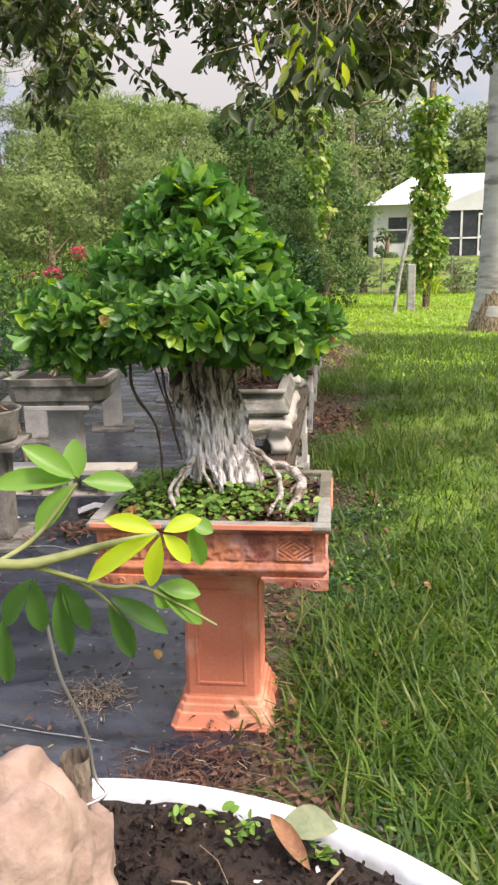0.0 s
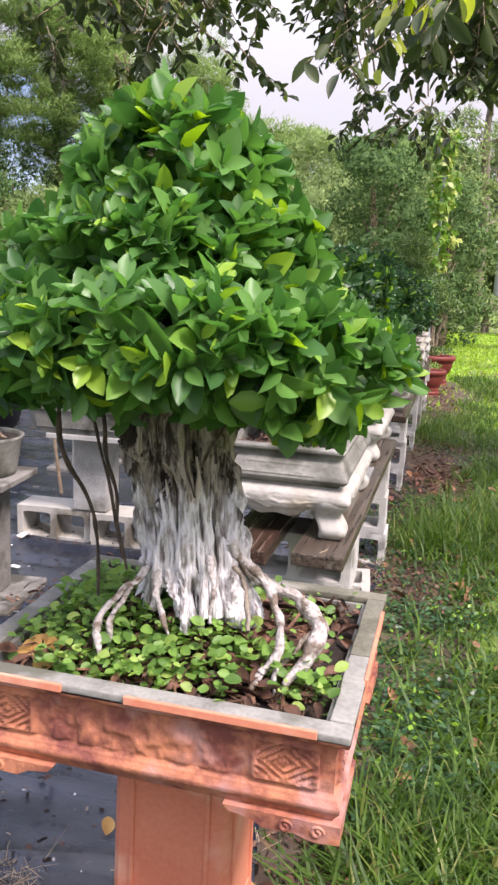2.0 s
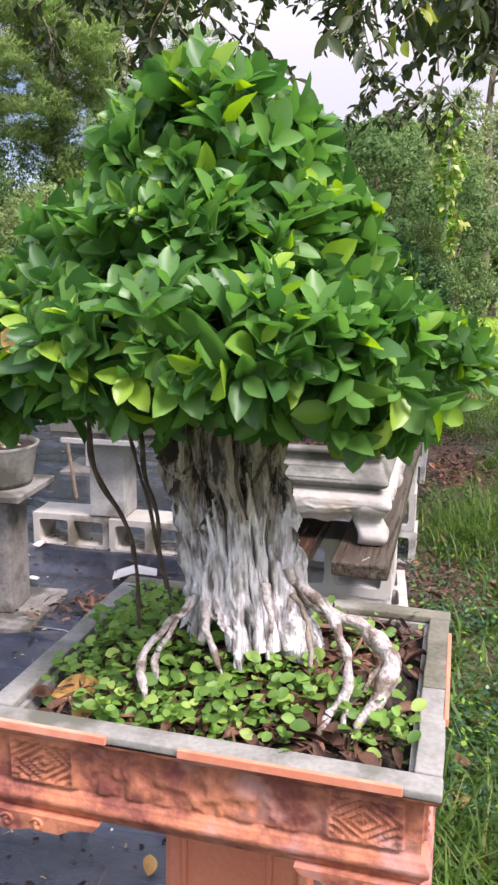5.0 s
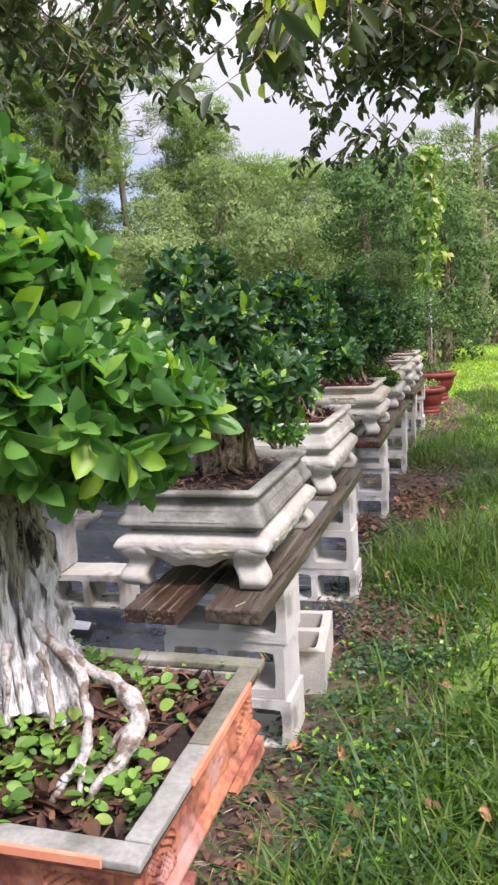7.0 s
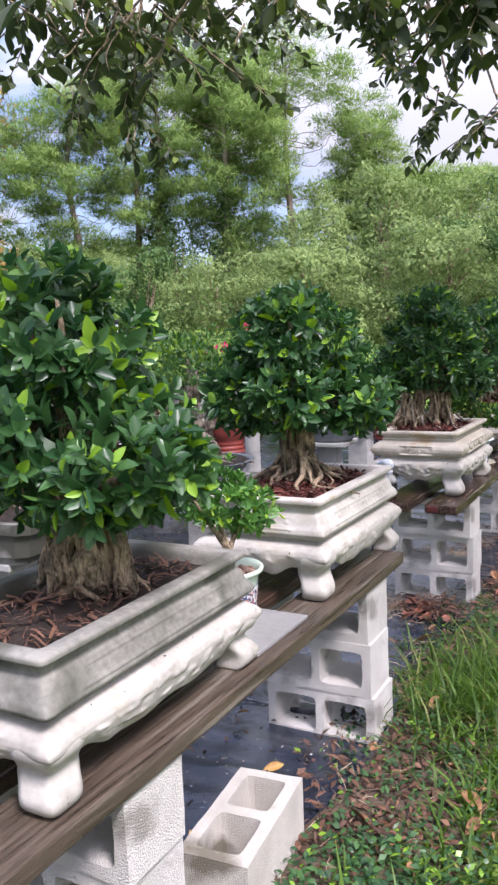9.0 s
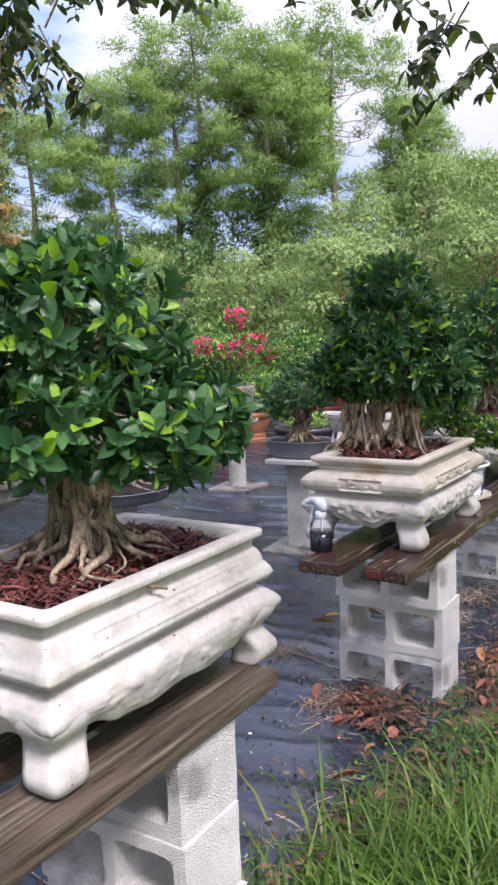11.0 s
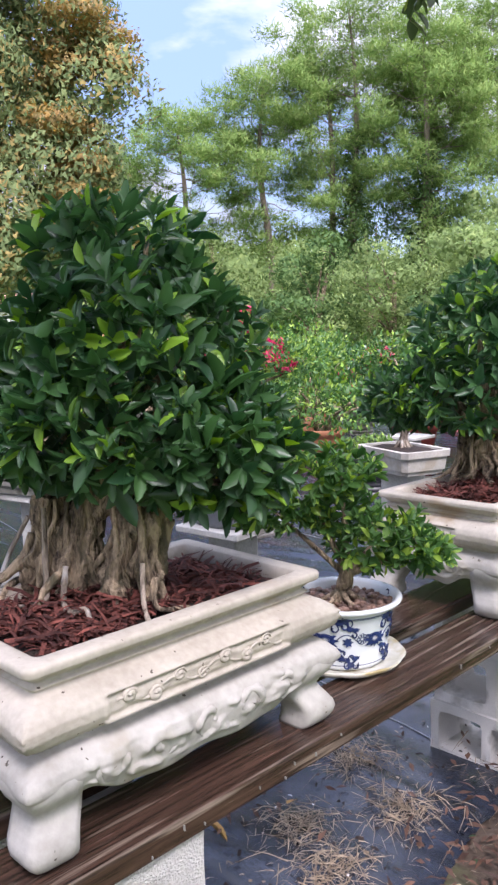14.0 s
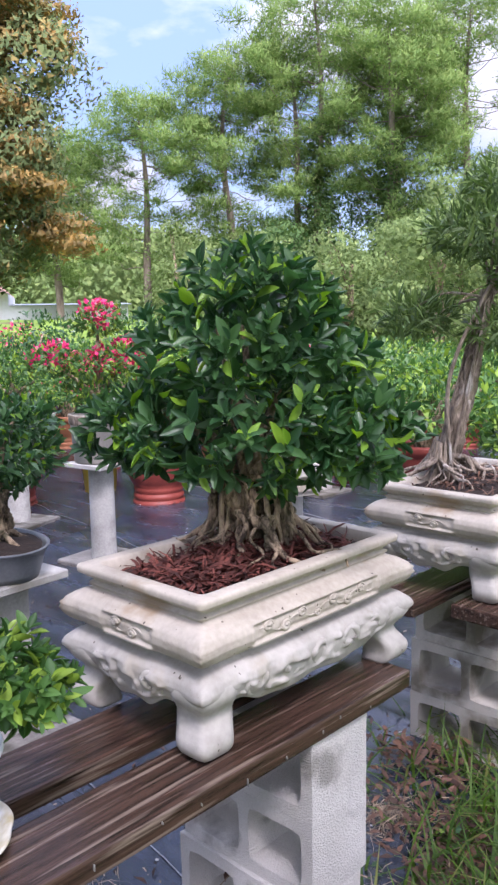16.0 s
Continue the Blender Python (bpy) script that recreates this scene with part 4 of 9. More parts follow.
def hollow_block(width=BW, height=BH, depth=BD, wall=0.030, web=0.030, inset=0.012):
    """A two-cell block lying on its side, cells open to the front and back, with rounded cell corners."""
    cells = []
    cw = width / 2
    a = np.linspace(0, 2 * np.pi, 32, endpoint=False)
    c, s = np.cos(a), np.sin(a)
    for k in (-1, 1):
        cx = k * cw / 2
        ox, oz = cw / 2, height / 2
        m = np.maximum(np.abs(c), np.abs(s))
        outer = np.stack([cx + c / m * ox, s / m * oz], 1)
        q = (np.abs(c) ** 11 + np.abs(s) ** 11) ** (1 / 11)
        lx, rx = (wall, web / 2) if k < 0 else (web / 2, wall)
        hx, hz = (cw - lx - rx) / 2, height / 2 - wall
        hole = np.stack([cx + (lx - rx) / 2 + c / q * hx, s / q * hz], 1)
        rings = []
        for y, o in ((-depth / 2, outer), (-depth / 2, hole), (-depth / 6, hole + (np.array([[cx, 0]]) - hole) * 0.08), (depth / 2, hole + (np.array([[cx, 0]]) - hole) * 0.04), (depth / 2, outer)):
            rings.append(np.stack([o[:, 0], np.full(32, y), o[:, 1]], 1))
        v = np.concatenate(rings)
        f = []
        j = np.arange(32)
        for t in range(4):
            f.append(np.stack([t * 32 + j, t * 32 + (j + 1) % 32, (t + 1) * 32 + (j + 1) % 32, (t + 1) * 32 + j], 1))
        keep = np.abs((outer[:, 0] + np.roll(outer[:, 0], -1)) / 2) > 1e-4
        keep &= ~((np.abs(outer[:, 0]) < 0.004) & (np.abs(np.roll(outer[:, 0], -1)) < 0.004))
        g = np.stack([4 * 32 + j, 4 * 32 + (j + 1) % 32, (j + 1) % 32, j], 1)[keep]
        cells.append((v, [np.concatenate(f), g]))
    v, f = join(cells)
    v = v + (np.stack([fbm(v * 24, 2, 1), fbm(v * 24, 2, 2), fbm(v * 24, 2, 3)], 1) - 0.5) * 0.0035
    return v, f


bv, bf = hollow_block()
block_mesh = np_mesh("concrete_block", bv, bf, M_block, smooth=False)
block_raw_mesh = np_mesh("bare_concrete_block", bv, bf, M_block_raw, smooth=False)
r = np.random.RandomState(12)


def stack(y0, sink, group, mesh=None, courses=3, xc=-0.343, label="white-painted hollow concrete block in a bench support"):
    for c in range(courses):
        ob = new("concrete_block", mesh or block_mesh)
        ob.matrix_world = pose(xc + 0.006 * r.randn(), y0 + BD / 2 + 0.005 * r.randn(), 0.1845 * c + BH / 2 - sink, 0, 180 * (c % 2), 0.8 * r.randn())
        tagged(ob, label, "concrete block", group)


stack(3.58, 0.002, "blocks under the first bench")
stack(4.875, 0.002, "blocks under the first bench")
stack(6.368, 0.002, "blocks under the second bench")
stack(7.89, 0.002, "blocks under the second bench")
stack(8.91, 0.002, "blocks under the third bench", block_raw_mesh, 3, -0.343, "bare grey hollow concrete block in a bench support")
stack(10.25, 0.002, "blocks under the third bench")
# a spare block lying cells upwards beside the first support
ob = new("concrete_block", block_raw_mesh)
ob.matrix_world = pose(-0.215, 4.135, 0.090, 90, 0, 96)
tagged(ob, "spare grey concrete block lying cells up on the ground", "concrete block")


def plank(x0, x1, y0, y1, top, label, material=M_plank, seed=0, group="bench planks", tilt=0.0):
    bm = bm_box(x0, x1, y0, y1, top - 0.042, top, 0.006, 2)
    bmesh.ops.subdivide_edges(bm, edges=[e for e in bm.edges if e.calc_length() > 0.5], cuts=24, use_grid_fill=True)
    for q in bm.verts:
        w = noise.noise(Vector((q.co.x * 8 + seed, q.co.y * 1.3, seed)))
        q.co.x += 0.004 * w
        q.co.z += 0.0025 * noise.noise(Vector((q.co.x * 10, q.co.y * 2.0, seed + 5)))
        if abs(q.co.y - y0) < 0.01 or abs(q.co.y - y1) < 0.01:
            q.co.y += 0.008 * noise.noise(Vector((q.co.x * 30, seed, 1)))
    return tagged(part("bench_plank", bm, material, None), label, "plank", group)


plank(-0.290, -0.135, 3.262, 5.235, 0.594, "grey weathered wooden bench plank resting on blocks", M_plank_grey, 1)
plank(-0.515, -0.362, 3.235, 5.22, 0.594, "dark weathered wooden bench plank resting on blocks", M_plank, 2)
wet = plank(-0.291, -0.138, 6.035, 8.245, 0.594, "wet dark-brown bench plank with a red-painted end", M_plank, 3)
plank(-0.516, -0.363, 6.02, 8.25, 0.594, "wet dark-brown wooden bench plank resting on blocks", M_plank, 4)
plank(-0.291, -0.138, 8.70, 10.60, 0.594, "dark weathered wooden bench plank resting on blocks", M_plank, 5)
plank(-0.516, -0.363, 8.62, 10.60, 0.594, "dark weathered wooden bench plank resting on blocks", M_plank, 6)
tagged(part("paint_mark", bm_box(-0.275, -0.225, 6.026, 6.034, 0.560, 0.588, 0.003), M_redstain), "patch of red paint on the plank end", "paint mark")
dr_ = np.random.RandomState(61)
for k in range(16):
    y0, h_ = 6.15 + 2.0 * dr_.rand(), 0.005 + 0.012 * dr_.rand() ** 2
    z0 = 0.585 - 0.022 * dr_.rand()
    part("drip_mark", bm_box(-0.1385, -0.1345, y0, y0 + 0.0010 + 0.0008 * dr_.rand(), z0 - h_, z0, 0.0003, 1), M_cem_rim, wet, "pale dried drip")
for y0, x0, t in ((6.12, -0.24, 20), (6.14, -0.20, 14), (3.30, -0.20, 25)):
    ob = part("pale_scratch", bm_box(-0.0016, 0.0016, -0.020, 0.020, 0, 0.0012), M_straw)
    ob.matrix_world = pose(x0, y0, 0.5965, 0, 0, -t)
    tagged(ob, "pale splinter of wood on the plank", "splinter")


# ---- footed bonsai pots ----
def rect_loop(a, b, na, nb):
    """Points round a rectangle, the side that each lies on and how far along it (-1 to 1)."""
    pts = []
    for side, n in ((0, na), (1, nb), (2, na), (3, nb)):
        for u in np.linspace(-1, 1, n, endpoint=False):
            pts.append((side, u))
    return np.array(pts)


def footed_pot_meshes(a, b, H=0.305, ornate=True, seed=0):
    """Cast pot with a moulded rim, a bulging frieze, a scalloped apron and four cabriole feet. a, b: half sizes of the rim."""
    apron = [(0.53, 0.012), (0.49, 0.022), (0.45, 0.025), (0.40, 0.024), (0.35, 0.020), (0.30, 0.015), (0.26, 0.010), (0.235, 0.006)]
    if ornate:
        prof = [(1.00, 0.0), (0.985, 0.004), (0.945, 0.003), (0.930, -0.012), (0.905, -0.016), (0.900, -0.022), (0.880, -0.022), (0.875, -0.014), (0.862, -0.014), (0.857, -0.020), (0.84, -0.018), (0.81, 0.004), (0.77, 0.018), (0.73, 0.024), (0.68, 0.024), (0.635, 0.018),
                (0.605, 0.006), (0.595, -0.004), (0.588, -0.014), (0.560, -0.014), (0.552, -0.002)] + apron
    else:
        prof = [(1.00, 0.0), (0.985, 0.005), (0.945, 0.004), (0.93, -0.010), (0.90, -0.014), (0.865, -0.014), (0.845, -0.006), (0.80, 0.000), (0.74, 0.006), (0.70, 0.013), (0.66, 0.016), (0.625, 0.010), (0.605, -0.006), (0.59, -0.012), (0.57, -0.012), (0.552, 0.000)] + apron
    prof = np.array(prof)
    zr = np.linspace(1.0, 0.235, 78)
    off = np.interp(zr, prof[::-1, 0], prof[::-1, 1])
    na, nb = 64, 100
    lp = rect_loop(a, b, na, nb)
    side, u = lp[:, 0].astype(int), lp[:, 1]
    V = []

    def ring(off_arr, z_arr, rx=0.012):
        A, B = a + off_arr, b + off_arr
        x = np.where(side == 0, u * A, np.where(side == 1, A, np.where(side == 2, -u * A, -A)))
        y = np.where(side == 0, -B, np.where(side == 1, u * B, np.where(side == 2, B, -u * B)))
        ex, ey = np.abs(x) - (A - rx), np.abs(y) - (B - rx)
        k = (ex > 0) & (ey > 0)
        d = np.sqrt(ex ** 2 + ey ** 2) + 1e-9
        x = np.where(k & (d > rx), np.sign(x) * (A - rx + ex / d * rx), x)
        y = np.where(k & (d > rx), np.sign(y) * (B - rx + ey / d * rx), y)
        return np.stack([x, y, z_arr * H], 1)

    half = np.where((side == 0) | (side == 2), a, b)
    dist = u * half
    au = np.abs(u)
    # inner wall and rim
    inner = [(-0.045, 0.70), (-0.040, 0.93), (-0.034, 0.995), (-0.030, 1.0)]
    for o, z in inner:
        V.append(ring(np.full(len(u), o), np.full(len(u), z)))
    scroll = np.clip((au * half - (half - 0.06)) / 0.06, 0, 1)
    for z, o in zip(zr, off):
        d = np.full(len(u), o)
        P = np.stack([dist * 120 + side * 40, np.full(len(u), z * H * 120), side * 9.0], 1)
        if o > 0.005 and 0.6 < z < 0.9:
            d = d + scroll ** 2 * 0.013 * (o / 0.024)
        if ornate and 0.605 < z < 0.80:
            zz = (z - 0.705) / 0.085
            edge = np.maximum(np.abs(zz), np.clip((np.abs(dist) - (half - 0.125)) / 0.02 + 0.9, 0, None))
            frame_ = np.exp(-((edge - 0.85) / 0.09) ** 2)
            inside = np.clip((0.75 - edge) * 6, 0, 1)
            flower = np.clip(fbm(P * np.array([0.55, 0.55, 1]), 2, seed) - 0.48, 0, 1) * 2.4
            chev = np.clip((np.abs(dist) - (half - 0.095)) / 0.01, 0, 1) * np.sin((np.abs(dist) + z * H) * 480)
            d = d + 0.0075 * frame_ - 0.006 * inside + 0.004 * inside * np.clip(flower * 1.6, 0, 0.6) + 0.0030 * chev * (0.9 - np.abs(zz)).clip(0, 1)
        if not ornate and 0.69 < z < 0.82:
            edge = np.maximum(np.abs((z - 0.755) / 0.06), np.clip((np.abs(dist) - (half - 0.10)) / 0.02 + 0.9, 0, None))
            flower = np.clip(fbm(P * np.array([0.5, 0.5, 1]), 2, seed) - 0.5, 0, 1) * 2
            d = d + 0.003 * np.exp(-((edge - 0.9) / 0.1) ** 2) + 0.005 * np.clip((0.7 - edge) * 6, 0, 1) * flower
        if 0.556 < z < 0.592 and ornate:
            d = d + 0.006 * np.abs(np.sin(dist * 230))
        if 0.27 < z < 0.53:
            w = np.clip((z - 0.27) / 0.04, 0, 1) * np.clip((0.53 - z) / 0.03, 0, 1) * np.clip((half - 0.085 - np.abs(dist)) / 0.02, 0, 1)
            fl = np.clip((fbm(P * np.array([0.30, 0.30, 0.8]), 2, seed + 4) - 0.46) * 8, 0, 1)
            vein = np.clip((vnoise(P * np.array([0.7, 0.7, 1]), seed + 9) - 0.55) * 5, 0, 1)
            d = d + w * (fl * (0.0065 if ornate else 0.0035) + fl * vein * (0.0035 if ornate else 0.0015))
        if 0.30 < z < 0.53:
            d = d + scroll ** 1.5 * 0.013 * math.sin(math.pi * (z - 0.30) / 0.23) ** 0.8
        # the hem hangs lowest between the feet and rises to each foot
        low = np.clip((0.45 - z) / 0.215, 0, 1)
        near_foot = np.clip((np.abs(dist) - (half - 0.16)) / 0.07, 0, 1)
        hem = 0.085 * near_foot * near_foot * (3 - 2 * near_foot) + 0.012 * np.cos(u * np.pi * 4) * (1 - near_foot)
        V.append(ring(d, np.full(len(u), z) + low * hem, 0.012 + 0.020 * min(1.0, max(0.0, o) / 0.02)))
    last = V[-1]
    back = ring(np.full(len(u), -0.025), last[:, 2] / H + 0.004)
    V.append(back)
    V.append(ring(np.full(len(u), -0.03), np.full(len(u), 0.5)))
    n = len(u)
    rows = len(V)
    i = np.arange(rows - 1)[:, None] * n
    j = np.arange(n)[None]
    q = np.stack([i + j, i + n + j, i + n + (j + 1) % n, i + (j + 1) % n], -1).reshape(-1, 4)
    split = 4 + int(np.searchsorted(-zr, -0.575))
    V = np.concatenate(V)
    upper = q[: split * n]
    lower = q[split * n:]
    # feet
    sec = [(0.52, 0.042, 0.010), (0.46, 0.048, 0.018), (0.40, 0.050, 0.019), (0.34, 0.047, 0.012), (0.30, 0.044, 0.003), (0.26, 0.042, -0.002), (0.225, 0.042, 0.003), (0.185, 0.042, 0.012), (0.14, 0.043, 0.020), (0.10, 0.043, 0.023), (0.06, 0.042, 0.021), (0.025, 0.039, 0.016), (0.0, 0.033, 0.011)]
    th = np.linspace(0, 2 * np.pi, 24, endpoint=False)
    qn = (np.abs(np.cos(th)) ** 6 + np.abs(np.sin(th)) ** 6) ** (1 / 6)
    fv = []
    for z, hw, push in sec:
        fv.append(np.stack([np.cos(th) / qn * hw + push, np.sin(th) / qn * hw + push, np.full(24, z * H)], 1))
    fv.append(np.array([[0.006, 0.006, 0.0]]))
    fvv = np.concatenate(fv)
    ii = np.arange(len(sec) - 1)[:, None] * 24
    jj = np.arange(24)[None]
    fq = np.stack([ii + jj, ii + 24 + jj, ii + 24 + (jj + 1) % 24, ii + (jj + 1) % 24], -1).reshape(-1, 4)
    base = (len(sec) - 1) * 24
    ft = np.stack([base + np.arange(24), np.full(24, len(sec) * 24), base + (np.arange(24) + 1) % 24], 1)
    return V, upper, lower, fvv, [fq, ft]


def carvings(a, b, H=0.305):
    """Raised scrolls: a row of volutes on the apron and a wavy vine in each frieze panel."""
    az, ao = [0.235, 0.26, 0.30, 0.35, 0.40, 0.45, 0.49, 0.53], [0.006, 0.010, 0.015, 0.020, 0.024, 0.025, 0.022, 0.012]
    low, high = [], []
    for side in range(4):
        L, D = (a, b) if side % 2 == 0 else (b, a)

        def at(u, z, o):
            d = D + o
            return ((u, -d, z * H), (d, u, z * H), (-u, d, z * H), (-d, -u, z * H))[side]
        n = max(2, int((L - 0.095) * 2 / 0.078))
        for k, c in enumerate(np.linspace(-(L - 0.125), L - 0.125, n)):
            turn = 1 if k % 2 else -1
            pts = []
            for q in np.linspace(0, 1, 22):
                w, rr_ = -1.5 + q * (6.0 + 1.6 * math.sin(k * 2.3 + side)), 0.033 * (1 - 0.70 * q)
                z = 0.405 + rr_ * math.sin(w) * 0.85 / H
                pts.append(at(c + turn * rr_ * math.cos(w), z, np.interp(z, az, ao) - 0.0040))
            low.append(tube(pts, [0.004, 0.0095, 0.0085, 0.0110], 40, 8, 0.55, k))
        m = L - 0.135
        pts = [at(u, 0.70 + 0.026 * math.sin(u * 62), 0.0180) for u in np.linspace(-m, m, 60)]
        high.append(tube(pts, [0.0028, 0.0028], 90, 5))
        for k, u in enumerate(np.arange(-m + 0.025, m - 0.02, 0.0507)):
            up = -1 if k % 2 else 1
            pts = [at(u + 0.014 * (1 - 0.8 * q) * math.cos(q * 9), 0.705 + up * 0.022 + 0.012 * (1 - 0.8 * q) * math.sin(q * 9) / H * 0.9, 0.0185) for q in np.linspace(0, 1, 14)]
            high.append(tube(pts, [0.0025, 0.0046, 0.0052], 24, 6, 0.5, k))
    return join(high), low


def footed_pot(x0, x1, y0, y1, rim, ornate, m_up, m_low, label, group, meshes, turn=0.0):
    """Stands on the planks with its rim at the given height."""
    base_z = 0.594
    t = thing("bonsai_pot", (x0 + x1) / 2, (y0 + y1) / 2, base_z, label, "plant pot", group, turn)
    me_up, me_low, me_foot, ca, cb, carved = meshes
    s = (rim - base_z) / 0.305
    for nm, me in (("pot_body", me_up), ("apron", me_low), *carved):
        o = new(nm, me)
        o.parent = t
        o.scale = ((x1 - x0) / 2 / ca, (y1 - y0) / 2 / cb, s)
    for sx in (-1, 1):
        for sy in (-1, 1):
            o = new("foot", me_foot)
            o.parent = t
            o.matrix_local = Matrix.Translation((sx * ((x1 - x0) / 2 - 0.042), sy * ((y1 - y0) / 2 - 0.042), 0)) @ Matrix.Diagonal((sx, sy, s, 1))
    return t


def pot_meshes(a, b, ornate, m_up, m_low, seed):
    V, up, low, fv, ff = footed_pot_meshes(a, b, 0.305, ornate, seed)
    carved = ()
    if ornate:
        high, deep = carvings(a, b)
        carved = (("carved_vine", np_mesh("carved_vine", *high, m_up)), *(("carved_volute", np_mesh("carved_volute", *d, m_low)) for d in deep))
    return (np_mesh("pot_body", V, up, m_up), np_mesh("apron", V, low, m_low), np_mesh("foot", fv, ff, m_low), a, b, carved)


ORN = pot_meshes(0.198, 0.320, True, M_white_pot, M_white_leg, 3)
PLAIN_GREY = pot_meshes(0.203, 0.355, False, M_grey_pot, M_white_leg, 5)
PLAIN_WHITE = pot_meshes(0.205, 0.332, False, M_white_leg, M_white_leg, 6)
G = "footed pots on the benches"
footed_pot(-0.585, -0.179, 3.424, 4.135, 0.876, False, 0, 0, "weathered grey footed bonsai pot with a whitewashed apron", G, PLAIN_GREY, 0.6)
footed_pot(-0.600, -0.190, 4.615, 5.278, 0.902, False, 0, 0, "white footed bonsai pot with plain moulded sides", G, PLAIN_WHITE)
footed_pot(-0.590, -0.190, 6.265, 6.902, 0.902, True, 0, 0, "cream ornate footed bonsai pot with floral relief", G, ORN)
footed_pot(-0.586, -0.202, 7.645, 8.286, 0.900, True, 0, 0, "cream ornate footed bonsai pot with floral relief", G, ORN)
footed_pot(-0.595, -0.195, 8.775, 9.420, 0.900, True, 0, 0, "pale grey ornate footed bonsai pot with panel relief", G, ORN)
footed_pot(-0.590, -0.195, 9.95, 10.55, 0.900, True, 0, 0, "cream ornate footed bonsai pot with floral relief", G, ORN)


# ---- soil and mulch in the pots ----
def pot_soil(x0, x1, y0, y1, z, mound, material, name, label, chips=0, chip_mat=None, seed=0, chip_len=0.045):
    xs, ys = np.linspace(x0, x1, 34), np.linspace(y0, y1, 44)
    cx, cy_ = (x0 + x1) / 2, (y0 + y1) / 2

    def hgt(x, y):
        d = np.sqrt(((x - cx) / (x1 - x0) * 2.2) ** 2 + ((y - cy_) / (y1 - y0) * 2.2) ** 2)
        return z + mound * np.exp(-(d * 1.6) ** 2) + 0.014 * (fbm(np.stack([x * 18, y * 18, 0 * x], 1), 3, seed) - 0.5)
    v, f = grid_sheet(xs, ys, hgt)
    tagged(part_np(name, v, f, material), label, "soil", kind="stuff")
    if chips:
        r = np.random.RandomState(seed + 50)
        x, y = x0 + 0.04 + (x1 - x0 - 0.08) * r.rand(chips), y0 + 0.04 + (y1 - y0 - 0.08) * r.rand(chips)
        a = r.rand(chips) * 6.283
        d = np.stack([np.cos(a), np.sin(a), 0.3 * r.randn(chips)], 1)
        nr = np.stack([0.4 * r.randn(chips), 0.4 * r.randn(chips), np.ones(chips)], 1)
        v, f = leaves(np.stack([x, y, hgt(x, y) + 0.006 + 0.008 * r.rand(chips)], 1), d, nr, chip_len * (0.35 + r.rand(chips)), 0.003 + 0.006 * r.rand(chips) ** 2, CHIP)
        tagged(part_np("mulch" if chip_mat is M_mulch else "fallen_leaf_cover", v, f, chip_mat), "red-brown shredded bark mulch in the pot" if chip_mat is M_mulch else "dead leaves lying on the pot soil", "mulch", kind="stuff")
    return hgt


H_A1 = pot_soil(-0.545, -0.220, 3.465, 4.095, 0.842, 0.03, M_soil, "pot_soil", "dark soil in the grey pot", 380, M_litter, 1)
H_A2 = pot_soil(-0.562, -0.228, 4.655, 5.240, 0.876, 0.02, M_soil, "pot_soil", "dark soil in the white pot", 2600, M_mulch, 2)
H_B1 = pot_soil(-0.552, -0.228, 6.303, 6.865, 0.874, 0.02, M_soil, "pot_soil", "dark soil in the cream pot", 2600, M_mulch, 3)
H_B2 = pot_soil(-0.548, -0.240, 7.683, 8.248, 0.872, 0.02, M_soil, "pot_soil", "dark soil in the cream pot", 2200, M_mulch, 4)
H_C1 = pot_soil(-0.557, -0.233, 8.813, 9.382, 0.872, 0.03, M_soil, "pot_soil", "dark soil in the pale pot", 300, M_litter, 5)
H_C2 = pot_soil(-0.552, -0.233, 9.99, 10.51, 0.872, 0.02, M_soil, "pot_soil", "dark soil in the cream pot", 400, M_mulch, 6)

# ---- terracotta tray on its pedestal ----
stand = thing("terracotta_stand", -0.305, 2.402, 0.0, "orange terracotta pedestal with stepped base, standing on the grass edge", "pedestal")


def square_loft(sections, n=10):
    """Rings of rounded squares: (z, half x, half y)."""
    th = np.linspace(0, 2 * np.pi, 4 * n, endpoint=False) + np.pi / (4 * n)
    q = (np.abs(np.cos(th)) ** 24 + np.abs(np.sin(th)) ** 24) ** (1 / 24)
    V = [np.stack([np.cos(th) / q * hx, np.sin(th) / q * hy, np.full(4 * n, z)], 1) for z, hx, hy in sections]
    m = 4 * n
    i = np.arange(len(V) - 1)[:, None] * m
    j = np.arange(m)[None]
    f = np.stack([i + j, i + m + j, i + m + (j + 1) % m, i + (j + 1) % m], -1).reshape(-1, 4)[:, ::-1]
    cap = np.arange(m)[None] + (len(V) - 1) * m
    return np.concatenate(V), [f, cap]


v, f = square_loft([(-0.03, 0.160, 0.160), (0.022, 0.160, 0.160), (0.026, 0.156, 0.156), (0.062, 0.142, 0.142), (0.066, 0.137, 0.137), (0.086, 0.132, 0.132), (0.090, 0.126, 0.126), (0.104, 0.123, 0.123), (0.108, 0.118, 0.118)], 14)
part_np("base", v, f, M_terra, stand, "stepped pyramid base", False)
v, f = square_loft([(0.108, 0.116, 0.116), (0.115, 0.1135, 0.1135), (0.49, 0.110, 0.110), (0.495, 0.113, 0.113), (0.518, 0.113, 0.113), (0.522, 0.124, 0.124), (0.569, 0.128, 0.128)], 14)
column = part_np("column", v, f, M_terra, stand, "plain square column", False)
for k in range(4):
    hold = Matrix.Rotation(k * math.pi / 2, 4, "Z")
    for x0, x1, z0, z1 in ((-0.078, -0.068, 0.15, 0.465), (0.068, 0.078, 0.15, 0.465), (-0.068, 0.068, 0.15, 0.16), (-0.068, 0.068, 0.455, 0.465)):
        bm = bm_box(x0, x1, -0.1165, -0.1085, z0, z1, 0.002, 1)
        bm.transform(hold)
        part("panel_moulding", bm, M_terra, column)

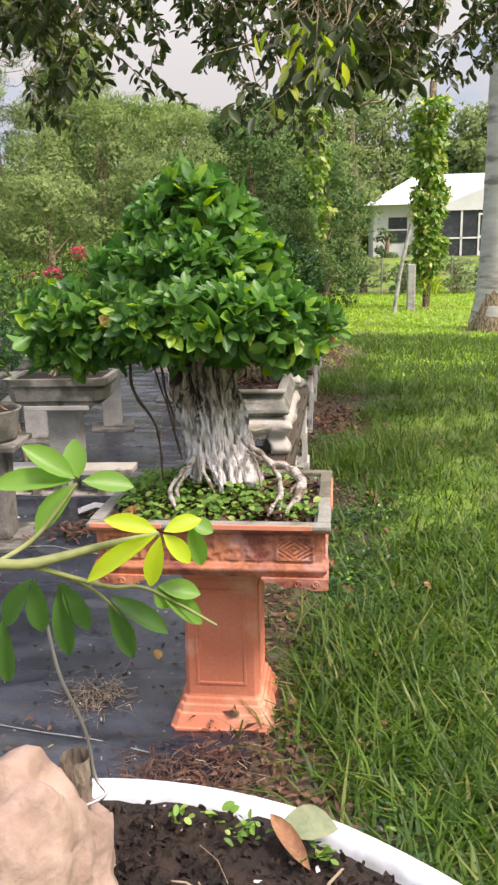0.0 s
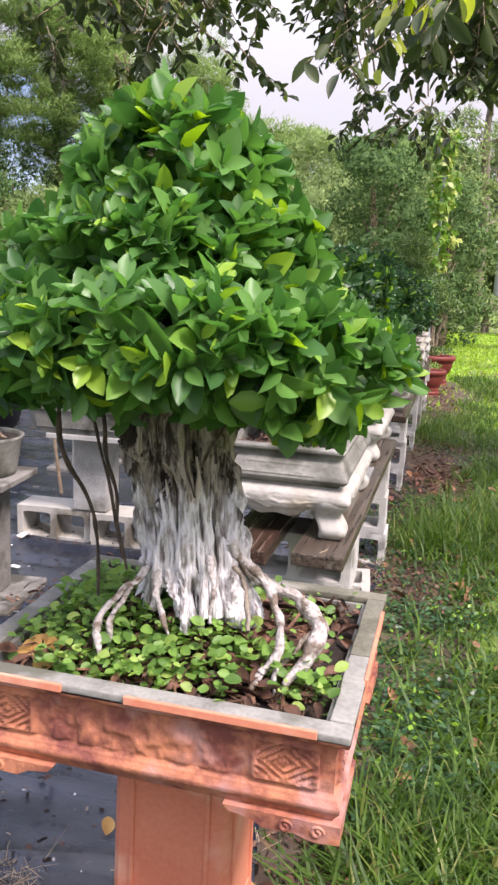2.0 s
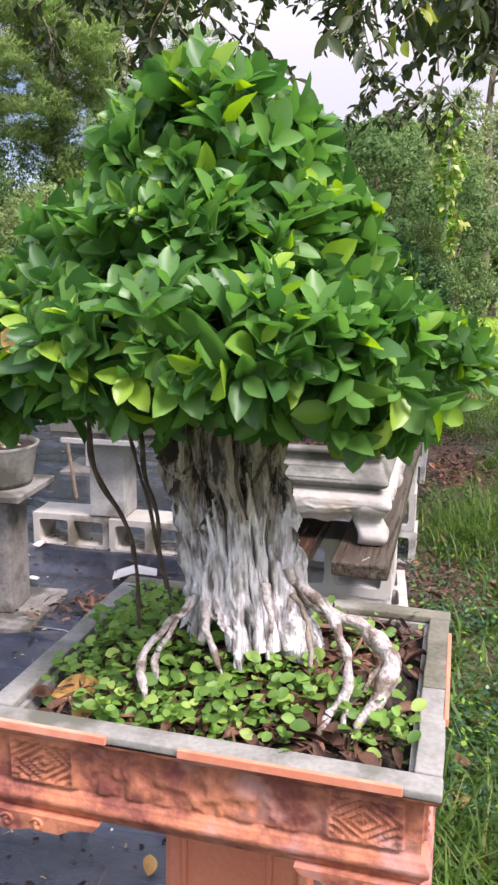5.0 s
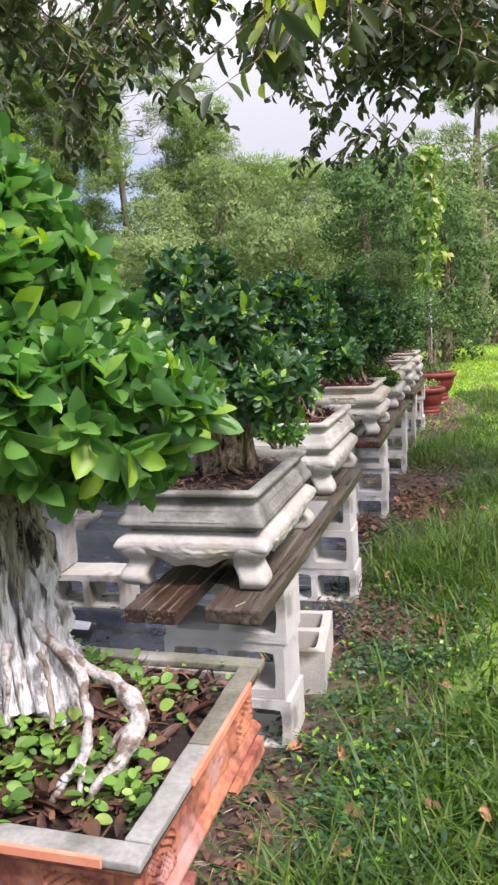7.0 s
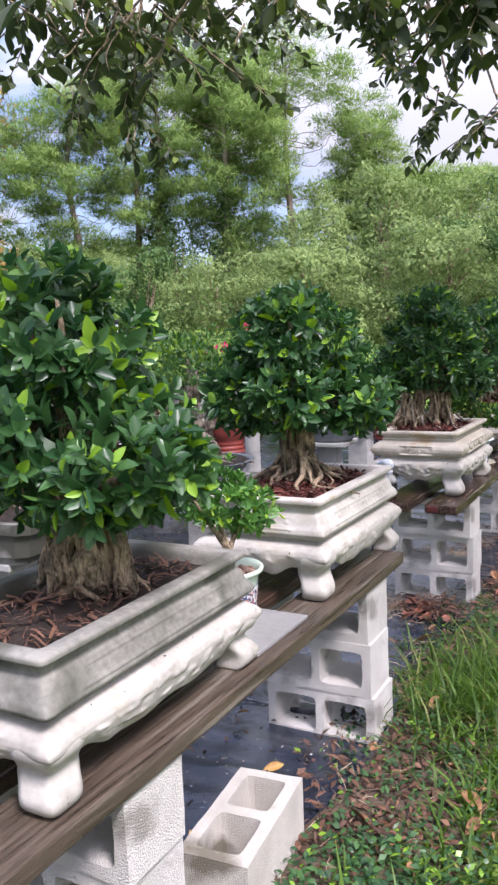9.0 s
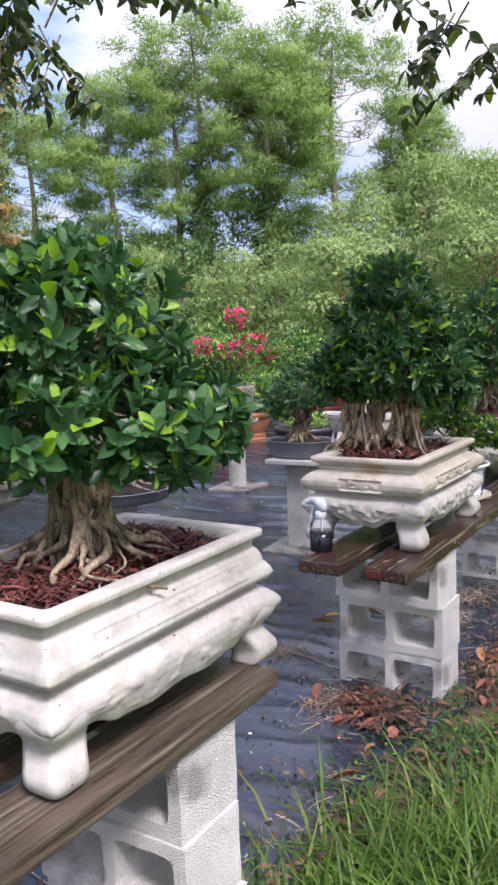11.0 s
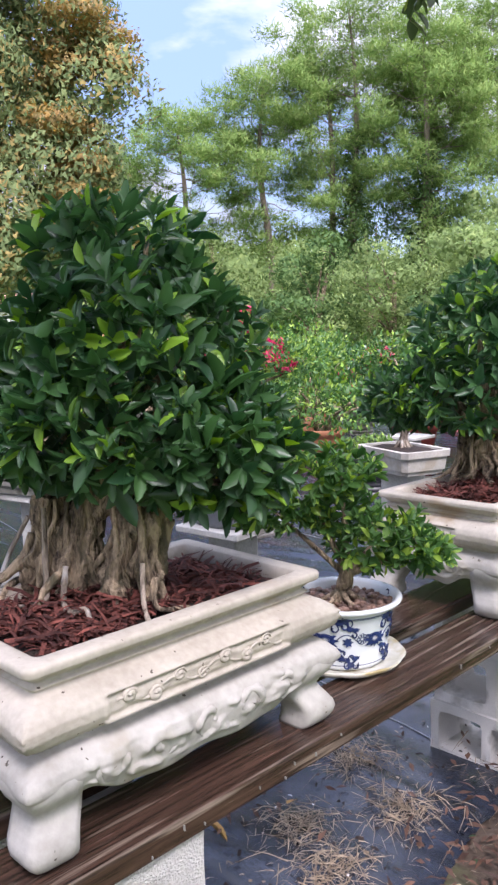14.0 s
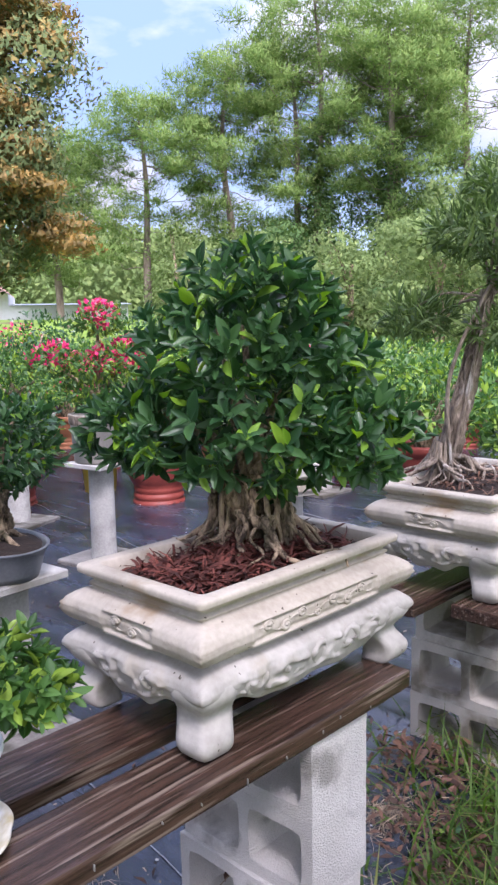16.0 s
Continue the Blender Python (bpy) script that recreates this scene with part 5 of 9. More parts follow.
TX0, TX1, TY0, TY1, TZ = -0.645, 0.028, 2.122, 2.703, 0.720
tray = thing("bonsai_tray", (TX0 + TX1) / 2, (TY0 + TY1) / 2, 0.560, "worn orange terracotta bonsai tray with a cement rim, on a pedestal", "plant pot")
ta, tb = (TX1 - TX0) / 2, (TY1 - TY0) / 2
# side walls with a moulded profile and shallow relief
zs = np.linspace(0.0, 1.0, 40)
tp = np.array([(0.0, -0.022), (0.10, -0.014), (0.14, -0.010), (0.20, -0.009), (0.23, -0.014), (0.28, -0.016), (0.30, -0.022), (0.88, -0.022), (0.90, -0.014), (0.93, -0.012), (0.95, -0.002), (1.0, 0.0)])
for k in range(4):
    L = ta if k % 2 == 0 else tb
    D = tb if k % 2 == 0 else ta
    us = np.linspace(-1, 1, 240)
    U, Z = np.meshgrid(us, zs)
    U, Z = U.ravel(), Z.ravel()
    off = np.interp(Z, tp[:, 0], tp[:, 1])
    dist = U * L
    band = np.clip((Z - 0.31) / 0.03, 0, 1) * np.clip((0.87 - Z) / 0.03, 0, 1)
    edge = np.maximum(np.abs((Z - 0.59) / 0.24), np.abs(np.abs(dist) - (L - 0.085)) / 0.055)
    diamond = np.abs(np.abs(dist) - (L - 0.085)) / 0.055 + np.abs((Z - 0.59) / 0.24)
    corner = np.exp(-((edge - 0.95) / 0.09) ** 2) + 0.7 * (edge < 0.9) * (np.sin(diamond * 18) > 0.2)
    mid = np.clip((L - 0.16 - np.abs(dist)) / 0.02, 0, 1)
    fl = np.clip(fbm(np.stack([dist * 40 + k * 17, Z * 5, 0 * Z], 1), 4, 40 + k) - 0.45, 0, 1) * 4
    off = off + band * (0.007 * corner + 0.0055 * mid * np.clip(fl, 0, 0.9))
    x = dist * (1 + off / L)
    y = -(D + off)
    z = 0.008 + Z * 0.142
    v = np.stack([x, y, z], 1)
    c, s = math.cos(k * math.pi / 2), math.sin(k * math.pi / 2)
    v = np.stack([v[:, 0] * c - v[:, 1] * s, v[:, 0] * s + v[:, 1] * c, v[:, 2]], 1)
    i = (np.arange(39)[:, None] * 240 + np.arange(239)[None]).ravel()
    part_np("side_panel", v, np.stack([i, i + 1, i + 241, i + 240], 1), M_terra_worn, tray, "flaking orange side with worn relief")
part("tray_floor", bm_box(-ta + 0.03, ta - 0.03, -tb + 0.03, tb - 0.03, 0.010, 0.036), M_terra_worn, tray)
# inner walls
for x0, x1, y0, y1 in ((-ta + 0.032, -ta + 0.046, -tb + 0.03, tb - 0.03), (ta - 0.046, ta - 0.032, -tb + 0.03, tb - 0.03), (-ta + 0.046, ta - 0.046, -tb + 0.03, -tb + 0.044), (-ta + 0.046, ta - 0.046, tb - 0.044, tb - 0.03)):
    part("inner_wall", bm_box(x0, x1, y0, y1, 0.034, 0.150), M_cem_rim, tray)
# cement rim strips, butted at the corners
w = 0.038
for nm, (x0, x1, y0, y1) in enumerate(((-ta, ta, -tb, -tb + w), (-ta, ta, tb - w, tb), (-ta, -ta + w, -tb + w + 0.001, tb - w - 0.001), (ta - w, ta, -tb + w + 0.001, -0.02), (ta - w, ta, -0.019, tb - w - 0.001))):
    part("rim", bm_box(x0, x1, y0, y1, 0.1505, 0.1645, 0.003, 2, 5, 0.003, nm), M_cem_moss if nm in (1, 4) else M_cem_rim, tray, "mossy dark cement rim" if nm in (1, 4) else "broken grey cement rim", True)
# a few strips of orange paint left along the rim's outer edge
for x0, x1 in ((-ta + 0.01, -ta + 0.21), (-0.02, ta - 0.05)):
    part("paint_strip", bm_box(x0, x1, -tb - 0.004, -tb + 0.003, 0.152, 0.1655, 0.001, 1), M_terra, tray, "orange paint left on the rim")
part("paint_strip", bm_box(ta - 0.003, ta + 0.004, -tb + 0.18, tb - 0.1, 0.152, 0.1655, 0.001, 1), M_terra, tray, "orange paint left on the rim")
# scroll brackets under the four corners
for sx in (-1, 1):
    for sy in (-1, 1):
        bm = bmesh.new()
        outline = [(0, 0.055), (-0.03, 0.055), (-0.185, 0.055), (-0.175, 0.038), (-0.14, 0.030), (-0.12, 0.012), (-0.07, 0.014), (-0.045, 0.003), (-0.03, 0.001), (0, 0.006)]
        for flip in (False, True):
            shape_ = [(px, pz) for px, pz in outline if not flip or px <= -0.03]
            vs = []
            for depth in (0.0, 0.03):
                ringv = []
                for px, pz in shape_:
                    px = px - 0.0005 if flip else px
                    p = (sx * (ta - 0.006 + px), sy * (tb - 0.006 - depth), pz * 0.62 - 0.024)
                    if flip:
                        p = (sx * (ta - 0.006 - depth), sy * (tb - 0.006 + px), pz * 0.62 - 0.024)
                    ringv.append(bm.verts.new(p))
                vs.append(ringv)
            n = len(shape_)
            bm.faces.new(vs[0])
            bm.faces.new(vs[1][::-1])
            for q in range(n):
                bm.faces.new((vs[0][q], vs[1][q], vs[1][(q + 1) % n], vs[0][(q + 1) % n]))
        bmesh.ops.recalc_face_normals(bm, faces=bm.faces[:])
        bracket = part("scroll_bracket", bm, M_terra_worn, tray, "scrolled terracotta bracket")
        for dx in (0.035, 0.085):
            vv, ff = tube([(sx * (ta - 0.006 - dx + (0.011 - 0.0011 * q) * math.cos(q)), sy * (tb - 0.0065), -0.006 + (0.011 - 0.0011 * q) * math.sin(q)) for q in np.linspace(0, 8.0, 26)], [0.0025, 0.004, 0.003], 50, 6)
            part_np("scroll", vv, ff, M_terra_worn, bracket)

# soil with a mound round the roots
H_T = pot_soil(TX0 + 0.045, TX1 - 0.045, TY0 + 0.042, TY1 - 0.042, 0.688, 0.095, M_soil, "tray_soil", "dark soil with dead leaves in the terracotta tray", 1500, M_litter, 9, 0.05)
r = np.random.RandomState(61)
n = 9000
x = TX0 + 0.05 + (TX1 - TX0 - 0.1) * r.rand(n)
y = TY0 + 0.045 + (TY1 - TY0 - 0.09) * r.rand(n)
wq = np.exp(-(((x + 0.31) / 0.23) ** 2 + ((y - 2.29) / 0.19) ** 2)) + 0.6 * np.exp(-(((x + 0.50) / 0.12) ** 2 + ((y - 2.38) / 0.14) ** 2))
ok = (r.rand(n) < np.clip((wq * 1.5 - 0.42) + 3.0 * (fbm(np.stack([x * 13, y * 13, 0 * x], 1), 2, 3) - 0.5), 0.02, 0.46))
x, y = x[ok], y[ok]
n = len(x)
a = r.rand(n) * 6.283
sz = r.rand(n) ** 1.5
d = np.stack([np.cos(a), np.sin(a), 0.1 + 0.5 * r.rand(n)], 1)
v, f = leaves(np.stack([x, y, H_T(x, y) + 0.006 + 0.055 * r.rand(n) ** 1.4], 1), d, np.stack([0.5 * r.randn(n), 0.5 * r.randn(n) - 0.3, np.ones(n)], 1), 0.009 + 0.022 * sz, 0.007 + 0.0145 * sz, ROUND_LEAF)
tagged(part_np("tray_weed", v, f, L_weed), "light-green round-leaved weeds covering the tray soil", "weed", kind="stuff")
n = 280
x, y, a = TX0 + 0.06 + (TX1 - TX0 - 0.12) * r.rand(n), TY0 + 0.055 + (TY1 - TY0 - 0.11) * r.rand(n), r.rand(n) * 6.283
v, f = leaves(np.stack([x, y, H_T(x, y) + 0.012 + 0.01 * r.rand(n)], 1), np.stack([np.cos(a), np.sin(a), 0.25 * r.randn(n)], 1), np.stack([0.6 * r.randn(n), 0.6 * r.randn(n), np.ones(n)], 1), 0.035 + 0.035 * r.rand(n), 0.012 + 0.012 * r.rand(n), LEAF)
tagged(part_np("dead_leaf", v, f, M_deadleaf), "curled brown dead leaves scattered over the tray soil", "leaf litter", kind="stuff")
for px, py, sz, turn in ((-0.585, 2.238, 0.085, 20), (-0.50, 2.16, 0.06, 100)):
    vv, ff = leaves(np.array([[px, py, float(H_T(np.array([px]), np.array([py]))[0]) + 0.012]]), np.array([[math.cos(radians(turn)), math.sin(radians(turn)), 0.25]]), np.array([[0.2, -0.5, 1.0]]), sz, sz * 0.55, LEAF)
    tagged(part_np("yellow_leaf", vv, ff, M_yellowleaf), "curled pale-yellow dead leaf lying on the tray soil", "leaf")

# ---- bonsai trees ----
def ridged(ang, z, freq, zfreq, seed):
    n = vnoise(np.stack([np.cos(ang) * freq, np.sin(ang) * freq, z * zfreq], 1), seed)
    return 1 - np.abs(np.clip((n - 0.5) * 3.2, -1, 1))


def strand_relief(ang, z, radius, seed, k=1.0, deep=0.36, zf=1.0):
    """Relief of fused, wandering roots round a trunk, with deep clefts between them."""
    z = z * zf
    ang = ang + 0.9 * (vnoise(np.stack([np.cos(ang) * 1.6, np.sin(ang) * 1.6, z * 9], 1), seed + 1) - 0.5)
    d = 0.30 * (ridged(ang, z, 2.4, 4.0, seed + 2) - 0.55) + 0.18 * (ridged(ang, z, 5.5, 8.0, seed + 3) - 0.5) + 0.07 * (ridged(ang, z, 14.0, 20.0, seed + 4) - 0.5)
    cleft = np.clip(deep - vnoise(np.stack([np.cos(ang) * 3.4, np.sin(ang) * 3.4, z * 5.5], 1), seed + 5), 0, 1)
    return radius * k * (d - 2.2 * cleft)


def trunk_mesh(cx, cy, z0, z1, r0, r1, lean=(0, 0), flare=0.7, seed=0, sides=120, rows=56):
    t = np.linspace(0, 1, rows)
    th = np.linspace(0, 2 * np.pi, sides, endpoint=False)
    T, A = np.meshgrid(t, th, indexing="ij")
    T, A = T.ravel(), A.ravel()
    Z = z0 + (z1 - z0) * T
    rad = (r0 + (r1 - r0) * T) * (1 + 0.7 * flare * np.exp(-T * 5.5))
    rad = rad * (1 + 0.3 * (vnoise(np.stack([np.cos(A) * 0.9, np.sin(A) * 0.9, T * 3], 1), seed + 30) - 0.5)) + strand_relief(A, Z, r0, seed, 1.25 + 0.6 * np.exp(-T * 4), 0.40, 2.8)
    swx, swy = (vnoise(np.stack([T * 2.6, 0 * T + seed, 0 * T], 1), seed + 50) - 0.5) * r0 * 0.9, (vnoise(np.stack([T * 2.6, 0 * T, 0 * T + seed], 1), seed + 51) - 0.5) * r0 * 0.9
    v = np.stack([cx + lean[0] * T + swx + rad * np.cos(A), cy + lean[1] * T + swy + rad * np.sin(A), Z], 1)
    i = np.arange(rows - 1)[:, None] * sides
    j = np.arange(sides)[None]
    return v, np.stack([i + j, i + (j + 1) % sides, i + sides + (j + 1) % sides, i + sides + j], -1).reshape(-1, 4)


def bonsai(name, cx, cy, z0, z1, r0, r1, lobes, n_leaves, leaf, m_leaf, m_bark, label, hgt, roots=8, seed=0, lean=(0, 0), root_len=0.12, group="bonsai on the benches",
           shape=LEAF, slim=0.54, cords=5, branch_n=10, wild=0.55, up=0.35, droop=0.0, inner=0.72, lump=0.18, trunks=None, flare=0.7, root_mat=None, body=True, fused=6):
    t = thing(name, 0, 0, 0, label, "bonsai tree", group)
    r = np.random.RandomState(seed + 400)
    for k, (ox, oy, s) in enumerate((trunks or [(0, 0, 1.0)]) if body else []):
        v, f = trunk_mesh(cx + ox, cy + oy, z0 - 0.02, z1, r0 * s * 0.9, r1 * s * 0.9, lean, flare, seed + k * 13)
        part_np("trunk", v, f, m_bark, t, "ridged trunk of fused roots" if k == 0 else "")
    for ox, oy, s in ((trunks or [(0, 0, 1.0)]) if body else []):
        for k in range(fused):
            a, line_ = r.rand() * 6.283, []
            for q in np.linspace(0, 1, 7):
                a += 0.22 * r.randn()
                w_ = (r1 + (r0 - r1) * q) * s * (0.92 + 0.10 * r.rand() + 0.55 * flare * max(0, q - 0.7))
                line_.append((cx + ox + lean[0] * (1 - q) + math.cos(a) * w_, cy + oy + lean[1] * (1 - q) + math.sin(a) * w_, z1 + (z0 - 0.012 - z1) * q))
            v, f = tube(line_, [r0 * s * 0.06, r0 * s * (0.08 + 0.10 * r.rand()), r0 * s * (0.10 + 0.14 * r.rand()), r0 * s * 0.12], 30, 8, 0.35, seed + k)
            part_np("fused_root", v, f, m_bark, t)
    def ground(px, py):
        return float(hgt(np.array([px]), np.array([py]))[0])

    for k in range(roots):
        a = 6.283 * (k + 0.8 * r.rand()) / roots
        L, w_ = root_len * (0.5 + 0.9 * r.rand()), 0.35 + 0.9 * r.rand() ** 1.5
        ox, oy, s = (trunks or [(0, 0, 1.0)])[k % len(trunks or [0])] if trunks else (0, 0, 1.0)
        bx, by = cx + ox, cy + oy
        p = [(bx + math.cos(a) * r0 * s * 0.8, by + math.sin(a) * r0 * s * 0.8, z0 + 0.085 + 0.06 * r.rand())]
        d_, rad_ = a, r0 * s * 1.12
        for q in (0.0, 0.3, 0.6, 0.85, 1.0):
            d_ = d_ + 0.22 * r.randn()
            px, py = bx + math.cos(d_) * (rad_ + q * L), by + math.sin(d_) * (rad_ + q * L)
            p.append((px, py, ground(px, py) + 0.060 * (1 - q) ** 1.4 * (0.6 + 0.5 * w_) + 0.012 + 0.007 * r.randn() * (q < 0.9) - (0.02 if q == 1.0 else 0)))
        v, f = tube(p, [0.007 * w_, 0.0095 * w_, 0.009 * w_, 0.007 * w_, 0.005 * w_, 0.0025], 30, 9, 0.4, seed + k)
        part_np("root", v, f, root_mat or m_bark, t)
    for k in range(cords):
        a = r.rand() * 6.283
        c, s = math.cos(a), math.sin(a)
        rr_ = r0 * (1.0 + 0.35 * r.rand())
        pts = [(cx + c * r1 * 1.1 + lean[0], cy + s * r1 * 1.1 + lean[1], z1 + 0.02), (cx + c * rr_ * 1.0, cy + s * rr_ * 1.0, z0 + (z1 - z0) * 0.55), (cx + math.cos(a + 0.25) * rr_ * 1.25, cy + math.sin(a + 0.25) * rr_ * 1.25, z0 - 0.005)]
        v, f = tube(pts, [0.006, 0.0065, 0.0055], 16, 6, 0.2, seed + k)
        part_np("aerial_root", v, f, root_mat or m_bark, t)
    lb = np.asarray(lobes, float)
    for k in range(branch_n):
        q = lb[k % len(lb)]
        e = q[:3] + q[3:] * unit(r.normal(size=(1, 3)))[0] * 0.55
        b = np.array([cx + lean[0], cy + lean[1], z1 - 0.03])
        m = (b + e) / 2 + np.array([0.02 * r.randn(), 0.02 * r.randn(), 0.03])
        v, f = tube([b, m, e], [r1 * 0.32, r1 * 0.2, 0.004], 10, 6, 0.2, seed + k)
        part_np("branch", v, f, m_bark, t)
    if shape is LEAF:
        rosettes(lobes, n_leaves // 6, 6, leaf, m_leaf, t, seed + 1, slim * 0.88, inner + 0.06, lump, up, label="crown of leaves")
    else:
        crown(lobes, n_leaves, leaf, m_leaf, t, seed + 1, shape, slim, up, droop, wild, inner, lump, label="crown of leaves")
    crown([(q[0], q[1], q[2], q[3] * 0.72, q[4] * 0.72, q[5] * 0.72) for q in lobes], n_leaves // 4, leaf, m_leaf, t, seed + 2, LEAF_LOW, slim, up, droop, 0.9, 0.3, lump, "inner_foliage")
    return t


# fig on the terracotta tray
fig = bonsai("fig_bonsai", -0.335, 2.385, 0.775, 1.13, 0.084, 0.078,
             [(-0.38, 2.40, 1.27, 0.34, 0.30, 0.13), (-0.375, 2.42, 1.38, 0.275, 0.26, 0.16), (-0.365, 2.42, 1.53, 0.17, 0.18, 0.14), (-0.12, 2.40, 1.24, 0.15, 0.19, 0.125), (-0.69, 2.36, 1.25, 0.18, 0.21, 0.12), (-0.36, 2.20, 1.275, 0.25, 0.14, 0.10)],
             6000, 0.067, L_fig, M_bark_pale, "large fig bonsai with dense bright-green crown and whitewashed roots", H_T, 0, 3, (-0.015, 0.01), 0.10, "", slim=0.59, cords=0, branch_n=12, body=False)
for nm, pts, rad, mat_ in (
        ("root", [(-0.225, 2.385, 0.875), (-0.186, 2.38, 0.847), (-0.148, 2.375, 0.836), (-0.11, 2.365, 0.827), (-0.073, 2.35, 0.803), (-0.058, 2.323, 0.787), (-0.07, 2.28, 0.754), (-0.093, 2.25, 0.727), (-0.105, 2.235, 0.70)], [0.013, 0.014, 0.016, 0.018, 0.019, 0.019, 0.016, 0.011, 0.006], M_root_white),
        ("root", [(-0.232, 2.36, 0.915), (-0.213, 2.36, 0.888), (-0.184, 2.35, 0.873), (-0.159, 2.34, 0.849), (-0.129, 2.31, 0.822), (-0.12, 2.29, 0.80)], [0.012, 0.013, 0.013, 0.012, 0.012, 0.010], M_root_white),
        ("root", [(-0.121, 2.295, 0.812), (-0.118, 2.27, 0.768), (-0.133, 2.25, 0.741), (-0.158, 2.225, 0.705)], [0.011, 0.012, 0.012, 0.005], M_root_white),
        ("root", [(-0.119, 2.285, 0.795), (-0.117, 2.275, 0.775), (-0.116, 2.255, 0.742), (-0.114, 2.235, 0.70)], [0.007, 0.008, 0.008, 0.004], M_root_white),
        ("root", [(-0.068, 2.33, 0.788), (-0.09, 2.30, 0.765), (-0.118, 2.28, 0.735)], [0.008, 0.007, 0.005], M_bark_pale),
        ("root", [(-0.366, 2.315, 0.865), (-0.376, 2.30, 0.847), (-0.401, 2.285, 0.831), (-0.422, 2.265, 0.800), (-0.431, 2.245, 0.781), (-0.42, 2.22, 0.763), (-0.398, 2.197, 0.735)], [0.009, 0.009, 0.009, 0.009, 0.011, 0.011, 0.005], M_root_white),
        ("root", [(-0.373, 2.31, 0.865), (-0.395, 2.28, 0.821), (-0.409, 2.265, 0.798), (-0.411, 2.25, 0.772), (-0.405, 2.235, 0.75)], [0.008, 0.008, 0.008, 0.008, 0.004], M_root_white),
        ("root", [(-0.345, 2.305, 0.865), (-0.342, 2.285, 0.84), (-0.318, 2.26, 0.81), (-0.302, 2.245, 0.775)], [0.009, 0.009, 0.009, 0.005], M_root_white),
        ("root", [(-0.25, 2.31, 0.90), (-0.243, 2.29, 0.88), (-0.235, 2.28, 0.859), (-0.239, 2.265, 0.80)], [0.010, 0.009, 0.008, 0.005], M_root_white),
        ("root", [(-0.215, 2.335, 0.88), (-0.195, 2.315, 0.862), (-0.18, 2.30, 0.84), (-0.175, 2.285, 0.79)], [0.008, 0.008, 0.007, 0.004], M_bark_pale)):
    line_ = smooth_line(pts, 22)
    line_ += 0.010 * (np.stack([fbm(line_ * 45, 2, 3 + c) for c in range(3)], 1) - 0.5)
    v, f = tube(line_, np.interp(np.linspace(0, 1, 22), np.linspace(0, 1, len(rad)), rad) * (0.48 + 0.30 * vnoise(line_ * 60, 8)), 60, 12, 0.5, len(pts))
    part_np(nm, v, f, mat_, fig, "limewashed surface root")
# thick trunk of fused roots, limed below
rows, sides = 120, 220
Z, A = np.meshgrid(np.linspace(0.765, 1.16, rows), np.linspace(0, 2 * np.pi, sides, endpoint=False), indexing="ij")
Z, A = Z.ravel(), A.ravel()
zk = [0.765, 0.80, 0.83, 0.88, 0.93, 1.0, 1.06, 1.16]
A = A + 0.35 * (vnoise(np.stack([np.cos(A) * 2, np.sin(A) * 2, Z * 7], 1), 77) - 0.5)
rad = np.interp(Z, zk, [0.094, 0.090, 0.086, 0.082, 0.082, 0.087, 0.091, 0.096]) + strand_relief(A, Z, 0.098, 5, 1.5 + 0.5 * np.clip((0.90 - Z) / 0.1, 0, 1), 0.46) + 0.006 * (ridged(A, Z, 22.0, 26.0, 91) - 0.5) + 0.005 * (fbm(np.stack([np.cos(A) * 9, np.sin(A) * 9, Z * 60], 1), 3, 92) - 0.5)
v = np.stack([np.interp(Z, zk, [-0.304, -0.307, -0.310, -0.315, -0.322, -0.334, -0.345, -0.352]) + rad * np.cos(A), 2.395 + 0.92 * rad * np.sin(A), Z], 1)
i = np.arange(rows - 1)[:, None] * sides
j = np.arange(sides)[None]
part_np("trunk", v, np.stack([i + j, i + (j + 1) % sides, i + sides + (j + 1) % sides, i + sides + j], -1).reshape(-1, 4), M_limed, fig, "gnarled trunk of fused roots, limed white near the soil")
rr2 = np.random.RandomState(9)
for k in range(20):
    a = 0.1 - 3.3 * (k + 0.9 * rr2.rand()) / 20
    line_, z_top = [], 0.92 + 0.18 * rr2.rand()
    for q in np.linspace(0, 1, 6):
        a += 0.07 * rr2.randn()
        z = z_top + (0.785 - z_top) * q
        w_ = np.interp(z, zk, [0.102, 0.094, 0.088, 0.082, 0.081, 0.086, 0.090, 0.094]) + 0.004 * rr2.randn()
        line_.append((np.interp(z, zk, [-0.304, -0.307, -0.310, -0.315, -0.322, -0.334, -0.345, -0.352]) + math.cos(a) * w_, 2.395 + 0.92 * math.sin(a) * w_, z))
    v, f = tube(line_, [0.002, 0.0035 + 0.003 * rr2.rand(), 0.005 + 0.004 * rr2.rand(), 0.006 + 0.006 * rr2.rand()], 34, 8, 0.4, k)
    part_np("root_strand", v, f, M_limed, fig)
